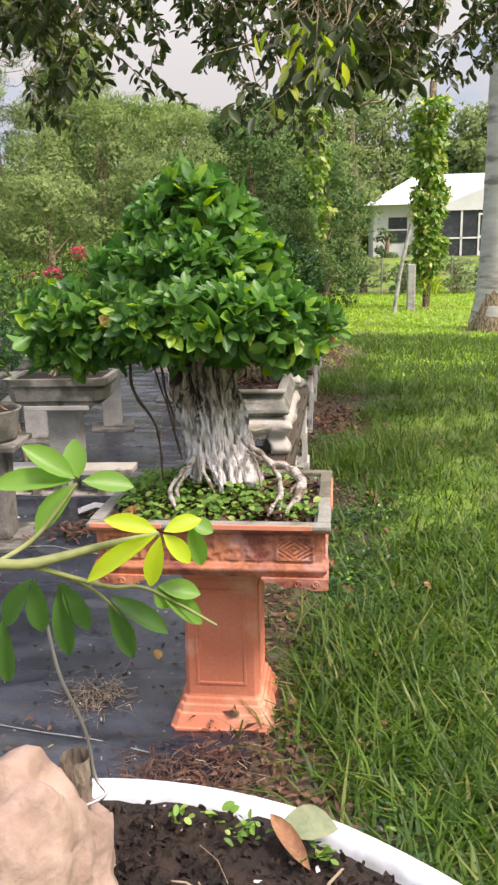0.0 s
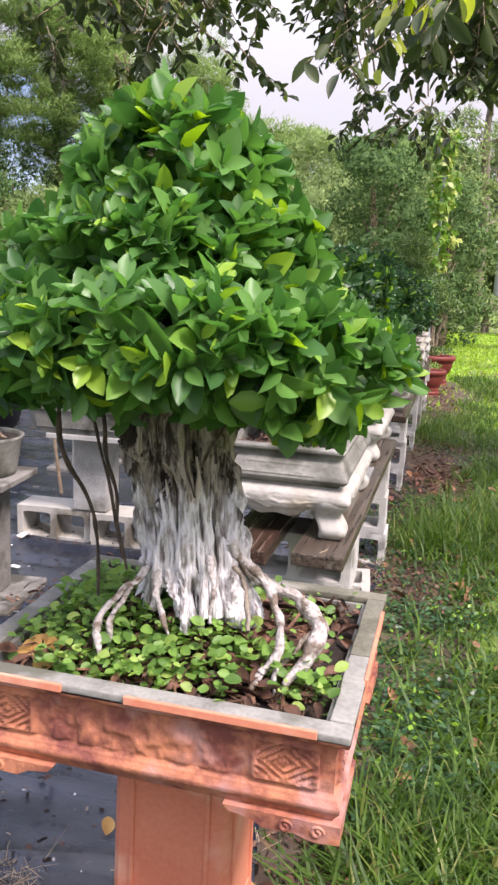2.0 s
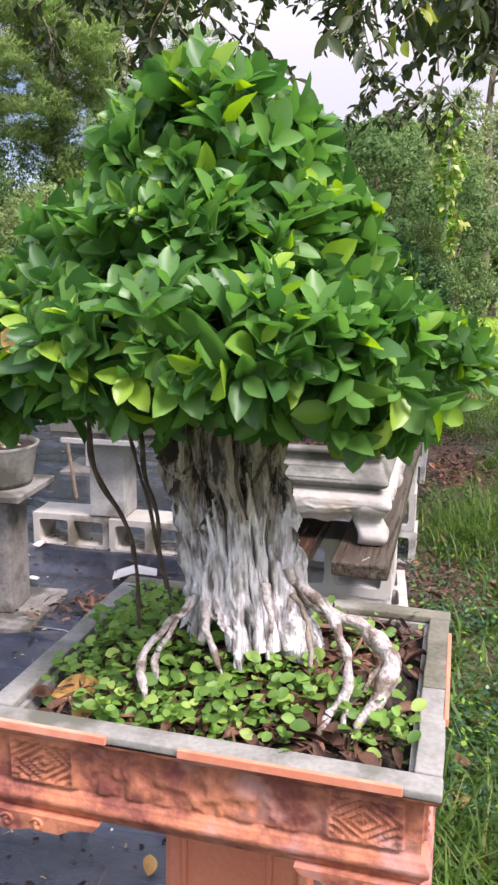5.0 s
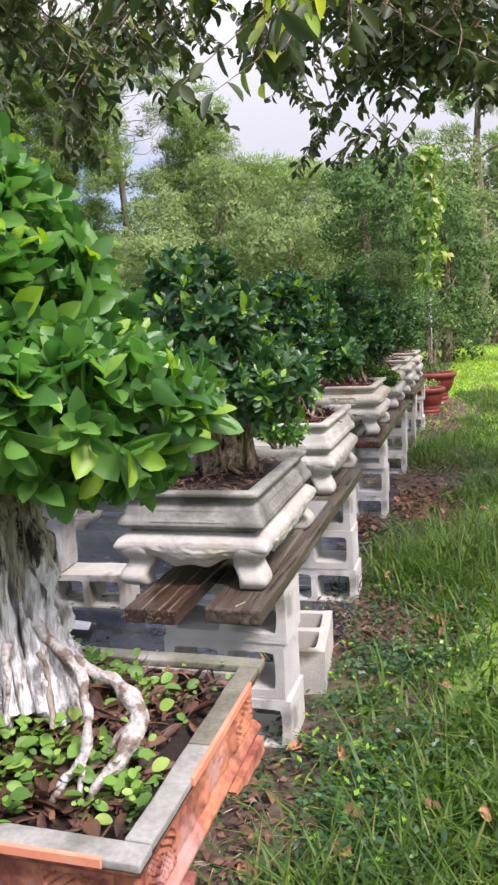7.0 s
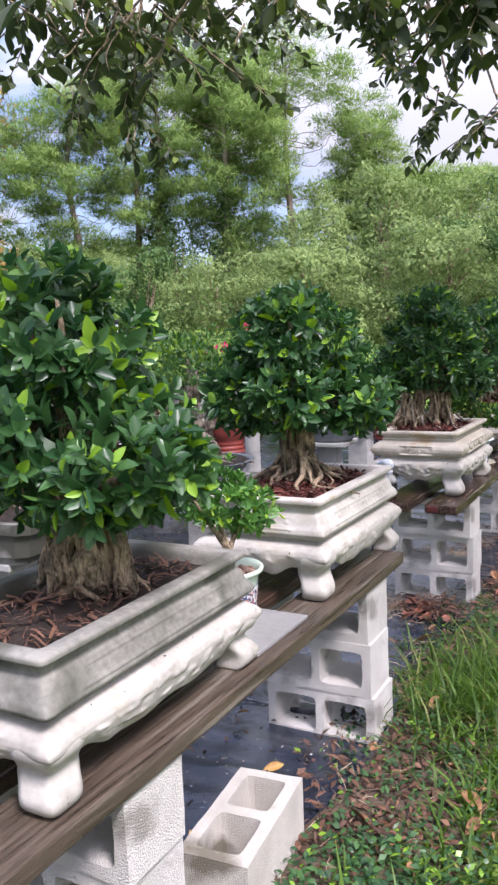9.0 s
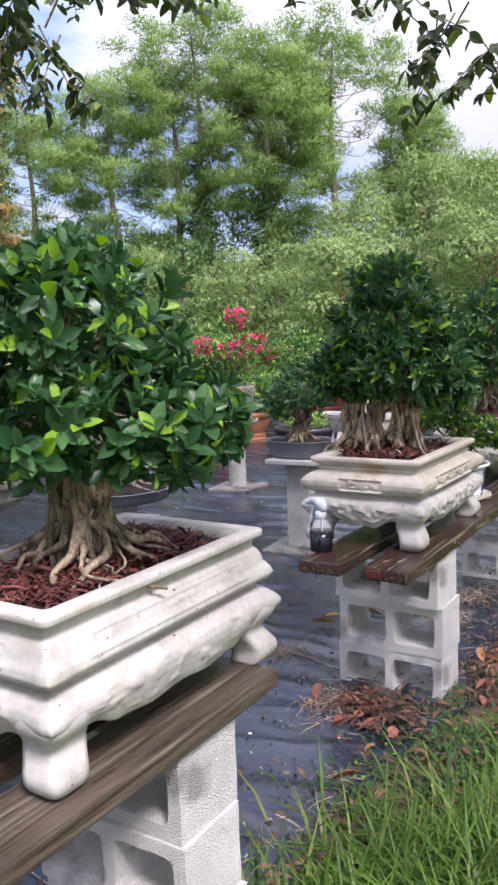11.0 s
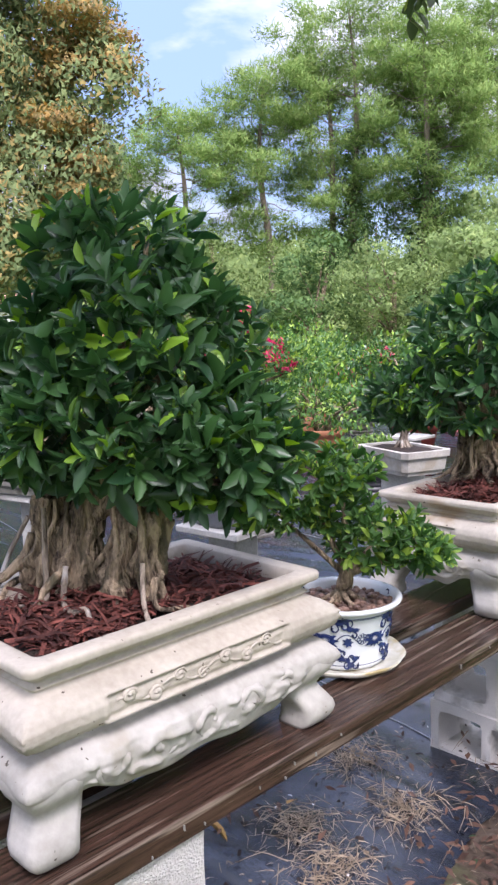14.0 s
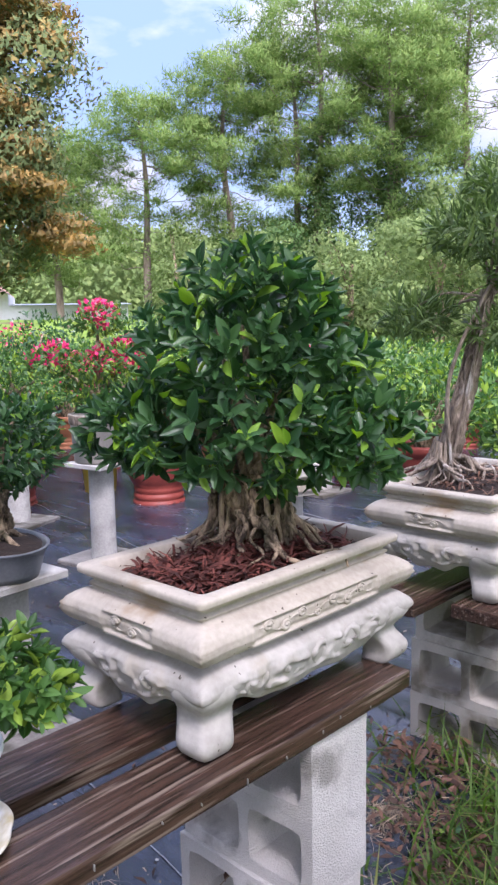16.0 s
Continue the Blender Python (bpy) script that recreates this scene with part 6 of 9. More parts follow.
# dark hanging aerial roots at the sides
for k, (pts, w_) in enumerate((([(-0.548, 2.33, 1.19), (-0.549, 2.33, 1.086), (-0.525, 2.33, 1.023), (-0.485, 2.33, 0.96), (-0.476, 2.33, 0.91), (-0.469, 2.33, 0.79)], 0.0075),
                               ([(-0.521, 2.31, 1.19), (-0.477, 2.31, 1.123), (-0.453, 2.305, 1.067), (-0.434, 2.30, 0.991), (-0.411, 2.30, 0.88)], 0.0055),
                               ([(-0.465, 2.31, 1.16), (-0.443, 2.305, 1.048), (-0.420, 2.30, 0.962), (-0.403, 2.30, 0.86)], 0.0065),
                               ([(-0.205, 2.32, 1.20), (-0.238, 2.31, 1.125), (-0.257, 2.305, 1.096), (-0.275, 2.30, 1.06)], 0.005),
                               ([(-0.215, 2.30, 1.20), (-0.243, 2.295, 1.124), (-0.247, 2.29, 1.07)], 0.005),
                               ([(-0.297, 2.285, 1.15), (-0.290, 2.28, 1.073), (-0.276, 2.285, 1.01)], 0.0045))):
    line_ = smooth_line(pts, 20)
    line_[:, :2] += 0.012 * (np.stack([vnoise(line_ * 16, 70 + k), vnoise(line_ * 16, 80 + k)], 1) - 0.5)
    v, f = tube(line_, [w_ * 0.55, w_ * 0.62, w_ * 0.52, w_ * 0.4], 40, 8, 0.35, k)
    part_np("aerial_root", v, f, M_bark_dark, fig, "dark hanging aerial root")

v, f = leaves(np.array([[-0.575, 2.13, 1.285]]), np.array([[0.8, -0.2, -0.2]]), np.array([[0.1, -1.0, 0.35]]), 0.062, 0.042, LEAF)
part_np("yellow_leaf", v, f, M_yellowleaf, fig, "single yellowed leaf in the crown")

bonsai("fig_bonsai", -0.40, 3.78, 0.86, 1.06, 0.06, 0.055, [(-0.40, 3.80, 1.18, 0.26, 0.30, 0.15), (-0.45, 3.82, 1.36, 0.21, 0.24, 0.14), (-0.47, 3.82, 1.50, 0.13, 0.15, 0.10), (-0.22, 3.75, 1.14, 0.17, 0.2, 0.11), (-0.56, 3.75, 1.18, 0.16, 0.2, 0.12)],
       3300, 0.056, L_dark, M_bark, "dark-green fig bonsai with twin ridged trunks in the grey pot", H_A1, 7, 11, (0, 0), 0.07, trunks=[(0, 0, 1.0), (0.07, 0.03, 0.6)])
bonsai("fig_bonsai", -0.40, 4.93, 0.875, 1.10, 0.058, 0.05, [(-0.40, 4.93, 1.20, 0.25, 0.28, 0.14), (-0.40, 4.93, 1.36, 0.22, 0.24, 0.15), (-0.40, 4.93, 1.46, 0.14, 0.15, 0.09), (-0.22, 4.98, 1.17, 0.13, 0.2, 0.10), (-0.58, 4.88, 1.19, 0.13, 0.18, 0.11)],
       3000, 0.055, L_dark, M_bark, "dark-green fig bonsai with gnarled spreading roots in the white pot", H_A2, 26, 21, (0, 0), 0.12, flare=0.3)
triple = bonsai("fig_bonsai", -0.437, 6.562, 0.87, 1.07, 0.057, 0.048, [(-0.40, 6.62, 1.21, 0.25, 0.27, 0.13), (-0.40, 6.62, 1.35, 0.22, 0.24, 0.15), (-0.42, 6.62, 1.50, 0.14, 0.16, 0.11), (-0.24, 6.70, 1.14, 0.12, 0.17, 0.09), (-0.57, 6.55, 1.20, 0.13, 0.18, 0.11)],
       3400, 0.060, L_dark, M_bark, "dark-green fig bonsai with thick twin trunks in the cream pot", H_B1, 9, 31, (0, 0), 0.10, trunks=[(-0.095, -0.04, 0.92), (-0.035, -0.012, 0.66), (0.075, 0.04, 1.05)], cords=0, flare=0.9, fused=3, slim=0.43)
for k, pts in enumerate((((-0.475, 6.515, 1.06), (-0.462, 6.505, 0.99), (-0.455, 6.50, 0.93), (-0.44, 6.485, 0.900), (-0.47, 6.45, 0.893), (-0.51, 6.43, 0.878)), ((-0.42, 6.52, 0.96), (-0.40, 6.50, 0.905), (-0.36, 6.49, 0.895), (-0.33, 6.50, 0.905), (-0.30, 6.49, 0.878)),
                         ((-0.56, 6.53, 1.03), (-0.585, 6.50, 0.96), (-0.575, 6.47, 0.91), (-0.54, 6.44, 0.885), (-0.50, 6.42, 0.876)), ((-0.30, 6.60, 0.97), (-0.275, 6.58, 0.91), (-0.25, 6.57, 0.885), (-0.215, 6.55, 0.876)))):
    v, f = tube(np.array(pts) + np.array([-0.007, -0.038, 0]), [0.005, 0.0055, 0.0045, 0.003], 36, 8, 0.3, k)
    part_np("surface_root", v, f, M_bark_pale, triple, "thin pale looping root")
bonsai("fig_bonsai", -0.44, 8.02, 0.87, 1.06, 0.068, 0.062, [(-0.42, 8.02, 1.18, 0.29, 0.30, 0.15), (-0.42, 8.02, 1.32, 0.24, 0.26, 0.16), (-0.42, 8.02, 1.46, 0.17, 0.18, 0.11), (-0.20, 8.10, 1.15, 0.14, 0.18, 0.10), (-0.66, 7.92, 1.16, 0.14, 0.18, 0.10)],
       3000, 0.060, L_dark, M_bark, "dark-green fig bonsai with tangled exposed roots in the cream pot", H_B2, 28, 41, (0, 0), 0.10, trunks=[(-0.03, 0, 0.95), (0.045, 0.02, 0.8)], cords=5, flare=0.35, slim=0.43)
bonsai("podocarpus_bonsai", -0.52, 9.05, 0.89, 1.50, 0.036, 0.020, [(-0.40, 9.12, 1.68, 0.20, 0.20, 0.09), (-0.60, 9.02, 1.42, 0.13, 0.13, 0.07), (-0.36, 9.15, 1.38, 0.13, 0.13, 0.07), (-0.34, 9.14, 1.82, 0.15, 0.15, 0.08), (-0.30, 9.2, 1.55, 0.14, 0.14, 0.07)],
       2600, 0.075, L_podo, M_bark_pale, "tall podocarpus bonsai with narrow leaves and looping pale roots", H_C1, 30, 51, (0.12, 0.06), 0.13, shape=LEAF_LOW, slim=0.15, cords=2, flare=0.6)
bonsai("fig_bonsai", -0.40, 10.25, 0.87, 1.10, 0.05, 0.045, [(-0.40, 10.25, 1.22, 0.27, 0.28, 0.15), (-0.40, 10.25, 1.40, 0.2, 0.2, 0.14)], 1800, 0.055, L_dark, M_bark, "dark-green fig bonsai in the cream pot", H_C2, 6, 61)


# ---- small pots on the benches ----
def round_pot_bonsai(x, y, z, rad, h, m_pot, label, lobes, n, leaf, m_leaf, seed, tree_label, saucer=True, rim=None):
    t = thing("glazed_pot", x, y, z, label, "plant pot")
    s0 = 0.012 if saucer else 0.0
    pr = [(0.0, 0.004), (rad * 0.70, 0.004), (rad * 0.74, 0.0), (rad * 0.78, 0.008), (rad * 0.80, h * 0.15), (rad * 0.86, h * 0.5), (rad * 0.93, h * 0.86), (rad * 0.96, h * 0.90), (rad * 1.06, h * 0.93), (rad * 1.08, h * 0.97), (rad * 1.05, h), (rad * 0.98, h * 0.995), (rad * 0.93, h * 0.94), (rad * 0.90, h * 0.8)]
    v, f = lathe([(a, b + s0) for a, b in pr], 56)
    part_np("pot_body", v, f, m_pot, t)
    if saucer:
        v, f = lathe([(0.0, 0.003), (rad * 0.75, 0.0), (rad * 0.85, 0.0), (rad * 1.02, 0.010), (rad * 1.11, 0.022), (rad * 1.09, 0.025), (rad * 1.00, 0.016), (rad * 0.8, 0.009), (0, 0.009)], 144)
        ang = np.arctan2(v[:, 1], v[:, 0])
        v[:, :2] *= (1 + 0.030 * np.abs(np.cos(ang * 5)) * (np.hypot(v[:, 0], v[:, 1]) > rad))[:, None]
        part_np("saucer", v, f, M_saucer, t, "yellowed glazed saucer with a wavy edge")
    soil_z = z + s0 + h * 0.86
    r = np.random.RandomState(seed)
    pv = []
    ns = 150
    rr_, a = rad * 0.88 * np.sqrt(r.rand(ns)), r.rand(ns) * 6.283
    ball = bmesh.new()
    bmesh.ops.create_icosphere(ball, subdivisions=1, radius=1)
    bvv = np.array([q.co[:] for q in ball.verts])
    bff = np.array([[q.index for q in fc.verts] for fc in ball.faces])
    ball.free()
    for k in range(ns):
        sc = (0.006 + 0.006 * r.rand()) * np.array([1, 0.8, 0.65])
        pv.append((bvv * sc + np.array([x + rr_[k] * math.cos(a[k]), y + rr_[k] * math.sin(a[k]), soil_z + 0.004 * r.rand()]), bff))
    v, f = lathe([(0, soil_z - z - 0.003), (rad * 0.91, soil_z - z - 0.003)], 32)
    pv.append((v + np.array([x, y, z]), f))
    v, f = join(pv)
    tagged(part_np("pebble_topping", v, f, M_pebble), "brown pebbles covering the soil of the small pot", "pebbles", kind="stuff")
    b = thing("small_bonsai", 0, 0, 0, tree_label, "bonsai tree")
    lb = np.asarray(lobes, float)
    fork = np.array([x + 0.02, y - 0.01, soil_z + 0.09])
    v, f = tube([(x - 0.01, y, soil_z - 0.015), (x - 0.004, y + 0.008, soil_z + 0.03), (x + 0.012, y - 0.004, soil_z + 0.06), fork], [0.026, 0.020, 0.017, 0.013], 22, 12, 0.35, seed)
    part_np("trunk", v, f, M_bark, b)
    for k in range(len(lb)):
        q = lb[k]
        pts = [fork - np.array([0, 0, 0.02]), fork + 0.45 * (q[:3] - fork) + np.array([0, 0, -0.01]), q[:3]]
        v, f = tube(pts, [0.009, 0.006, 0.0025], 14, 7, 0.25, k)
        part_np("branch", v, f, M_bark, b)
    for k in range(5):
        a_ = k * 1.3 + seed
        v, f = tube([(x, y, soil_z + 0.03), (x + 0.03 * math.cos(a_), y + 0.03 * math.sin(a_), soil_z + 0.012), (x + 0.06 * math.cos(a_ + 0.3), y + 0.06 * math.sin(a_ + 0.3), soil_z - 0.004)], [0.010, 0.007, 0.003], 10, 7, 0.3, k)
        part_np("root", v, f, M_bark, b)
    rosettes(lobes, n // 5, 5, leaf, m_leaf, b, seed, 0.42, 0.5, 0.22, 0.45)
    return t


bx, by = -0.345, 7.170
blue = round_pot_bonsai(bx, by, 0.594, 0.128, 0.150, M_porcelain, "white porcelain pot with cobalt scrolls on a wavy yellowed saucer", [(bx - 0.06, by - 0.06, 1.03, 0.12, 0.12, 0.075), (bx - 0.11, by - 0.13, 0.97, 0.09, 0.09, 0.055), (bx + 0.0, by + 0.0, 1.05, 0.10, 0.10, 0.055), (bx + 0.06, by + 0.06, 0.89, 0.11, 0.11, 0.075), (bx + 0.13, by + 0.12, 0.865, 0.09, 0.09, 0.06), (bx + 0.0, by + 0.02, 0.94, 0.10, 0.10, 0.05)],
                        2300, 0.036, L_small, 71, "small bright-green bonsai in a blue and white pot")


def on_pot(rad, h, ang, z, off=0.0012, s0=0.012):
    rr_ = rad * np.interp(z / h, [0.05, 0.15, 0.5, 0.86], [0.78, 0.80, 0.86, 0.93]) + off
    return (rr_ * math.cos(ang), rr_ * math.sin(ang), z + s0)


def scroll_decor(parent, rad, h, mat, count=5):
    """Painted branches of leafy scrolls round large blossoms, following the pot's side, with thin lines under the rim."""
    parts = []

    def spot(a0, u, w, off=0.0010):
        return on_pot(rad, h, a0 + u / rad, w, off)

    def petal(a0, u, w, turn, length, width, off=0.0016):
        ang = a0 + u / rad
        d = np.array([-math.sin(ang) * math.cos(turn), math.cos(ang) * math.cos(turn), math.sin(turn)])
        parts.append(leaves(np.array([spot(a0, u, w, off)]), d[None], np.array([[math.cos(ang), math.sin(ang), 0.12]]), length, width, LEAF_LOW))

    def branch(a0, u0, w0, flip, rise):
        stem = [(u0 + flip * 0.062 * q, w0 + rise * (0.016 * math.sin(q * 4.2))) for q in np.linspace(0, 1, 16)]
        parts.append(tube([spot(a0, u, w) for u, w in stem], [0.0014, 0.0026, 0.0014], 30, 5))
        for k, q in enumerate((2, 5, 8, 11, 14)):
            u, w = stem[q]
            side = 1 if k % 2 else -1
            r0 = 0.0125 - 0.001 * k
            curl = []
            for g in np.linspace(0, 1, 16):
                e = -1.57 * side + side * g * 5.6
                rr_ = r0 * (1 - 0.62 * g)
                curl.append(spot(a0, u + flip * (rr_ * math.cos(e)), w + side * r0 + rr_ * math.sin(e)))
            parts.append(tube(curl, [0.0012, 0.0021, 0.0034], 28, 5))
            for g in range(5):
                petal(a0, u, w, (0.0 if flip > 0 else math.pi) - flip * side * (0.5 + 0.42 * g), 0.017 - 0.0014 * g, 0.0092)

    for k in range(count):
        a0 = 6.283 * k / count
        branch(a0, -0.012, h * 0.72, 1, 1)
        branch(a0, 0.062, h * 0.24, -1, -1)
        # large blossom with serrated petals, and a small bud beyond it
        for g in range(12):
            e = g * 0.5236
            petal(a0, -0.028 + 0.006 * math.cos(e), h * 0.50 + 0.003 * math.sin(e), e, 0.027 if abs(math.cos(e)) > 0.6 else 0.019, 0.0110)
        for g in range(7):
            petal(a0, 0.030, h * 0.48, g * 0.8976, 0.014, 0.0080)
        for g in range(8):
            e = g * 0.785
            ring_ = [spot(a0, -0.066 + 0.009 * math.cos(e) + 0.0046 * math.cos(q), h * 0.52 + 0.009 * math.sin(e) + 0.0046 * math.sin(q)) for q in np.linspace(0, 6.283, 9)]
            parts.append(tube(ring_, [0.0009, 0.0009], 12, 4))
        parts.append(tube([spot(a0, u, h * (0.50 + 0.10 * math.sin(u * 60)), 0.0009) for u in np.linspace(-0.060, 0.062, 20)], [0.0009, 0.0012, 0.0009], 30, 4))
    for zc, wd in ((0.845, 0.0012), (0.825, 0.0006), (0.085, 0.0008)):
        parts.append(tube([on_pot(rad, h, q, h * zc, 0.0003) for q in np.linspace(0, 6.283, 60)], [wd, wd], 100, 5))
    v, f = join(parts)
    part_np("painted_scrollwork", v, f, mat, parent.children[0], "cobalt painted leafy scrolls and blossoms")


scroll_decor(blue, 0.128, 0.150, M_cobalt, 6)
cx, cy2 = -0.345, 4.315
cel = round_pot_bonsai(cx, cy2, 0.6055, 0.098, 0.165, M_celadon, "celadon porcelain pot with painted panel, standing on a tile", [(cx - 0.03, cy2 - 0.02, 0.98, 0.12, 0.13, 0.09), (cx + 0.03, cy2 + 0.07, 0.92, 0.10, 0.10, 0.07), (cx - 0.08, cy2 - 0.08, 1.02, 0.10, 0.10, 0.07)],
                       900, 0.040, L_fig, 81, "small bright-green bonsai in a celadon pot", False)
# white painted panel with a bird-and-flower picture as loose shapes
pan = []
for q in range(12):
    a0, a1 = -1.45 + q * 0.18, -1.45 + (q + 1) * 0.18
    vv = [on_pot(0.098, 0.165, a0, 0.045, 0.0012, 0), on_pot(0.098, 0.165, a1, 0.045, 0.0012, 0), on_pot(0.098, 0.165, a1, 0.118, 0.0012, 0), on_pot(0.098, 0.165, a0, 0.118, 0.0012, 0)]
    pan.append((np.array(vv), np.array([[0, 1, 2, 3]])))
v, f = join(pan)
part_np("painted_panel", v, f, M_porcelain, cel.children[0], "white glazed picture panel")
rp = np.random.RandomState(4)
for nm, mat_, cnt in (("painted_spray", M_cobalt, 90), ("painted_blossom", M_orchid, 60)):
    pts = []
    for q in range(cnt):
        ang, z = -1.4 + 2.0 * rp.rand(), 0.052 + 0.06 * rp.rand()
        w = rp.rand() * 6.283
        pts.append(leaves(np.array([on_pot(0.098, 0.165, ang, z, 0.0025, 0)]), np.array([[-math.sin(ang) * math.cos(w), math.cos(ang) * math.cos(w), math.sin(w)]]), np.array([[math.cos(ang), math.sin(ang), 0]]), 0.012, 0.006, LEAF_LOW))
    for z in (0.044, 0.119):
        pts.append(tube([on_pot(0.098, 0.165, q, z, 0.0012, 0) for q in np.linspace(-1.45, 0.71, 24)], [0.001, 0.001], 40, 4))
    v, f = join(pts)
    part_np(nm, v, f, mat_, cel.children[0])
tagged(part("floor_tile", bm_box(-0.46, -0.172, 4.165, 4.468, 0.595, 0.6045, 0.001, 1), M_tile), "square grey floor tile lying across the bench planks", "tile")

# spray bottle on the second bench
sp = thing("spray_bottle", -0.497, 6.155, 0.594, "half-full clear spray bottle with a white trigger head", "spray bottle")
v, f = lathe([(0, 0.0), (0.036, 0.0), (0.039, 0.008), (0.039, 0.070), (0, 0.070)], 28)
part_np("liquid", v, f, M_liquid, sp, "dark liquid")
M_clear = bpy.data.materials.new("clear_plastic")
M_clear.use_nodes = True
q = M_clear.node_tree.nodes["Principled BSDF"]
q.inputs["Base Color"].default_value, q.inputs["Roughness"].default_value, q.inputs["Transmission Weight"].default_value, q.inputs["IOR"].default_value = (0.9, 0.92, 0.93, 1), 0.12, 0.92, 1.3
v, f = lathe([(0.0385, 0.071), (0.039, 0.085), (0.034, 0.100), (0.022, 0.112), (0.015, 0.118), (0.015, 0.126)], 28)
ob = part_np("bottle", v, f, M_clear, sp, "clear plastic bottle")
v, f = lathe([(0.0155, 0.112), (0.019, 0.114), (0.019, 0.136), (0.013, 0.140), (0.0, 0.140)], 20)
part_np("collar", v, f, M_white_plastic, sp)


def side_cut(outline, half, turn, bevel=0.003):
    """A flat outline given along a direction and upwards, made solid and rounded."""
    bm = bmesh.new()
    rows = [[bm.verts.new((u * math.cos(turn) - w * math.sin(turn), u * math.sin(turn) + w * math.cos(turn), z)) for u, z in outline] for w in (-half, half)]
    bm.faces.new(rows[0])
    bm.faces.new(rows[1][::-1])
    for k in range(len(outline)):
        m = (k + 1) % len(outline)
        bm.faces.new((rows[0][m], rows[0][k], rows[1][k], rows[1][m]))
    bmesh.ops.recalc_face_normals(bm, faces=bm.faces[:])
    bmesh.ops.bevel(bm, geom=bm.edges[:], offset=bevel, segments=2, affect="EDGES")
    return bm


aim = radians(162)
ob = part("trigger_head", side_cut([(-0.020, 0.138), (-0.027, 0.150), (-0.024, 0.170), (-0.008, 0.186), (0.020, 0.184), (0.052, 0.172), (0.054, 0.156), (0.030, 0.158), (0.016, 0.150), (0.014, 0.138)], 0.0115, aim), M_white_plastic, sp, "white trigger head", True)
part("trigger", side_cut([(0.020, 0.154), (0.033, 0.156), (0.045, 0.132), (0.046, 0.098), (0.041, 0.094), (0.037, 0.112), (0.032, 0.132)], 0.007, aim, 0.002), M_white_plastic, ob)
v, f = tube([(0.050 * math.cos(aim), 0.050 * math.sin(aim), 0.164), (0.066 * math.cos(aim), 0.066 * math.sin(aim), 0.162)], [0.009, 0.008], 4, 10)
part_np("nozzle", v, f, M_white_plastic, ob)
v, f = tube([(0, 0, 0.12), (0.004, 0, 0.05), (0.012, 0, 0.006)], [0.0025, 0.0025], 10, 5)
part_np("dip_tube", v, f, M_white_plastic, sp)

# ---- big white bowl with a rock and an umbrella-tree branch ----
bowl = thing("bonsai_bowl", -0.22, 0.38, 0.0, "large shallow white plastic bowl full of dark soil", "plant pot")
v, f = lathe([(0.0, 0.50), (0.42, 0.50), (0.50, 0.54), (0.600, 0.700), (0.618, 0.738), (0.625, 0.750), (0.620, 0.757), (0.606, 0.755), (0.598, 0.742), (0.585, 0.70), (0.54, 0.62)], 96, 0.012, 2)
part_np("bowl_shell", v, f, M_white_plastic, bowl, "white bowl with a flat rim")
v, f = square_loft([(0.0, 0.16, 0.16), (0.50, 0.16, 0.16)], 8)
part_np("pedestal", v, f, M_post, bowl, "", False)
r = np.random.RandomState(15)
rad, ang = np.meshgrid(np.linspace(0, 0.600, 90), np.linspace(0, 6.283, 181)[:-1])
X, Y = (rad * np.cos(ang)).ravel(), (rad * np.sin(ang)).ravel()
Z = 0.714 + 0.030 * fbm(np.stack([X * 16 - 9, Y * 16, 0 * X], 1), 3, 6) + 0.020 * fbm(np.stack([X * 55, Y * 55, 0 * X], 1), 2, 7) + 0.03 * np.exp(-((X / 0.3) ** 2 + (Y / 0.3) ** 2))
i = (np.arange(180)[:, None] * 90 + np.arange(89)[None]).ravel()
k = (((np.arange(180) + 1) % 180)[:, None] * 90 + np.arange(89)[None]).ravel()
tagged(part_np("bowl_soil", np.stack([X - 0.22, Y + 0.38, Z], 1), np.stack([i, i + 1, k + 1, k], 1), M_soil), "dark crumbly soil in the white bowl", "soil", kind="stuff")
n = 260
a, rr_ = r.rand(n) * 6.283, 0.5 * np.sqrt(r.rand(n))
d = np.stack([np.cos(a * 7), np.sin(a * 7), 0.3 * r.randn(n)], 1)
v, f = leaves(np.stack([-0.22 + rr_ * np.cos(a), 0.38 + rr_ * np.sin(a), 0.752 + 0.012 * r.rand(n)], 1), d, np.stack([0.4 * r.randn(n), 0.4 * r.randn(n), np.ones(n)], 1), 0.015 + 0.05 * r.rand(n), 0.002 + 0.003 * r.rand(n), CHIP)
n2 = 12000
a2, q2 = r.rand(n2) * 6.283, 0.585 * np.sqrt(r.rand(n2))
for nm, mat_, sl, ln in (("soil_crumb", M_soil, slice(0, 11750), 0.009), ("perlite", M_paper, slice(11750, None), 0.006)):
    aa, qq = a2[sl], q2[sl]
    m_ = len(aa)
    vv, ff = leaves(np.stack([-0.22 + qq * np.cos(aa), 0.38 + qq * np.sin(aa), 0.742 + 0.016 * r.rand(m_) + 0.03 * np.exp(-(qq / 0.3) ** 2)], 1), unit(r.normal(size=(m_, 3))), r.normal(size=(m_, 3)), ln * (0.5 + r.rand(m_)), ln * (0.4 + 0.6 * r.rand(m_)), CHIP)
    tagged(part_np(nm, vv, ff, mat_), "dark crumbs of soil in the bowl" if mat_ is M_soil else "white perlite bits on the bowl soil", "soil", kind="stuff")
tagged(part_np("soil_straw", v, f, M_straw), "bits of straw and roots on the bowl soil", "straw", kind="stuff")
bm = bmesh.new()
bmesh.ops.create_icosphere(bm, subdivisions=5, radius=1)
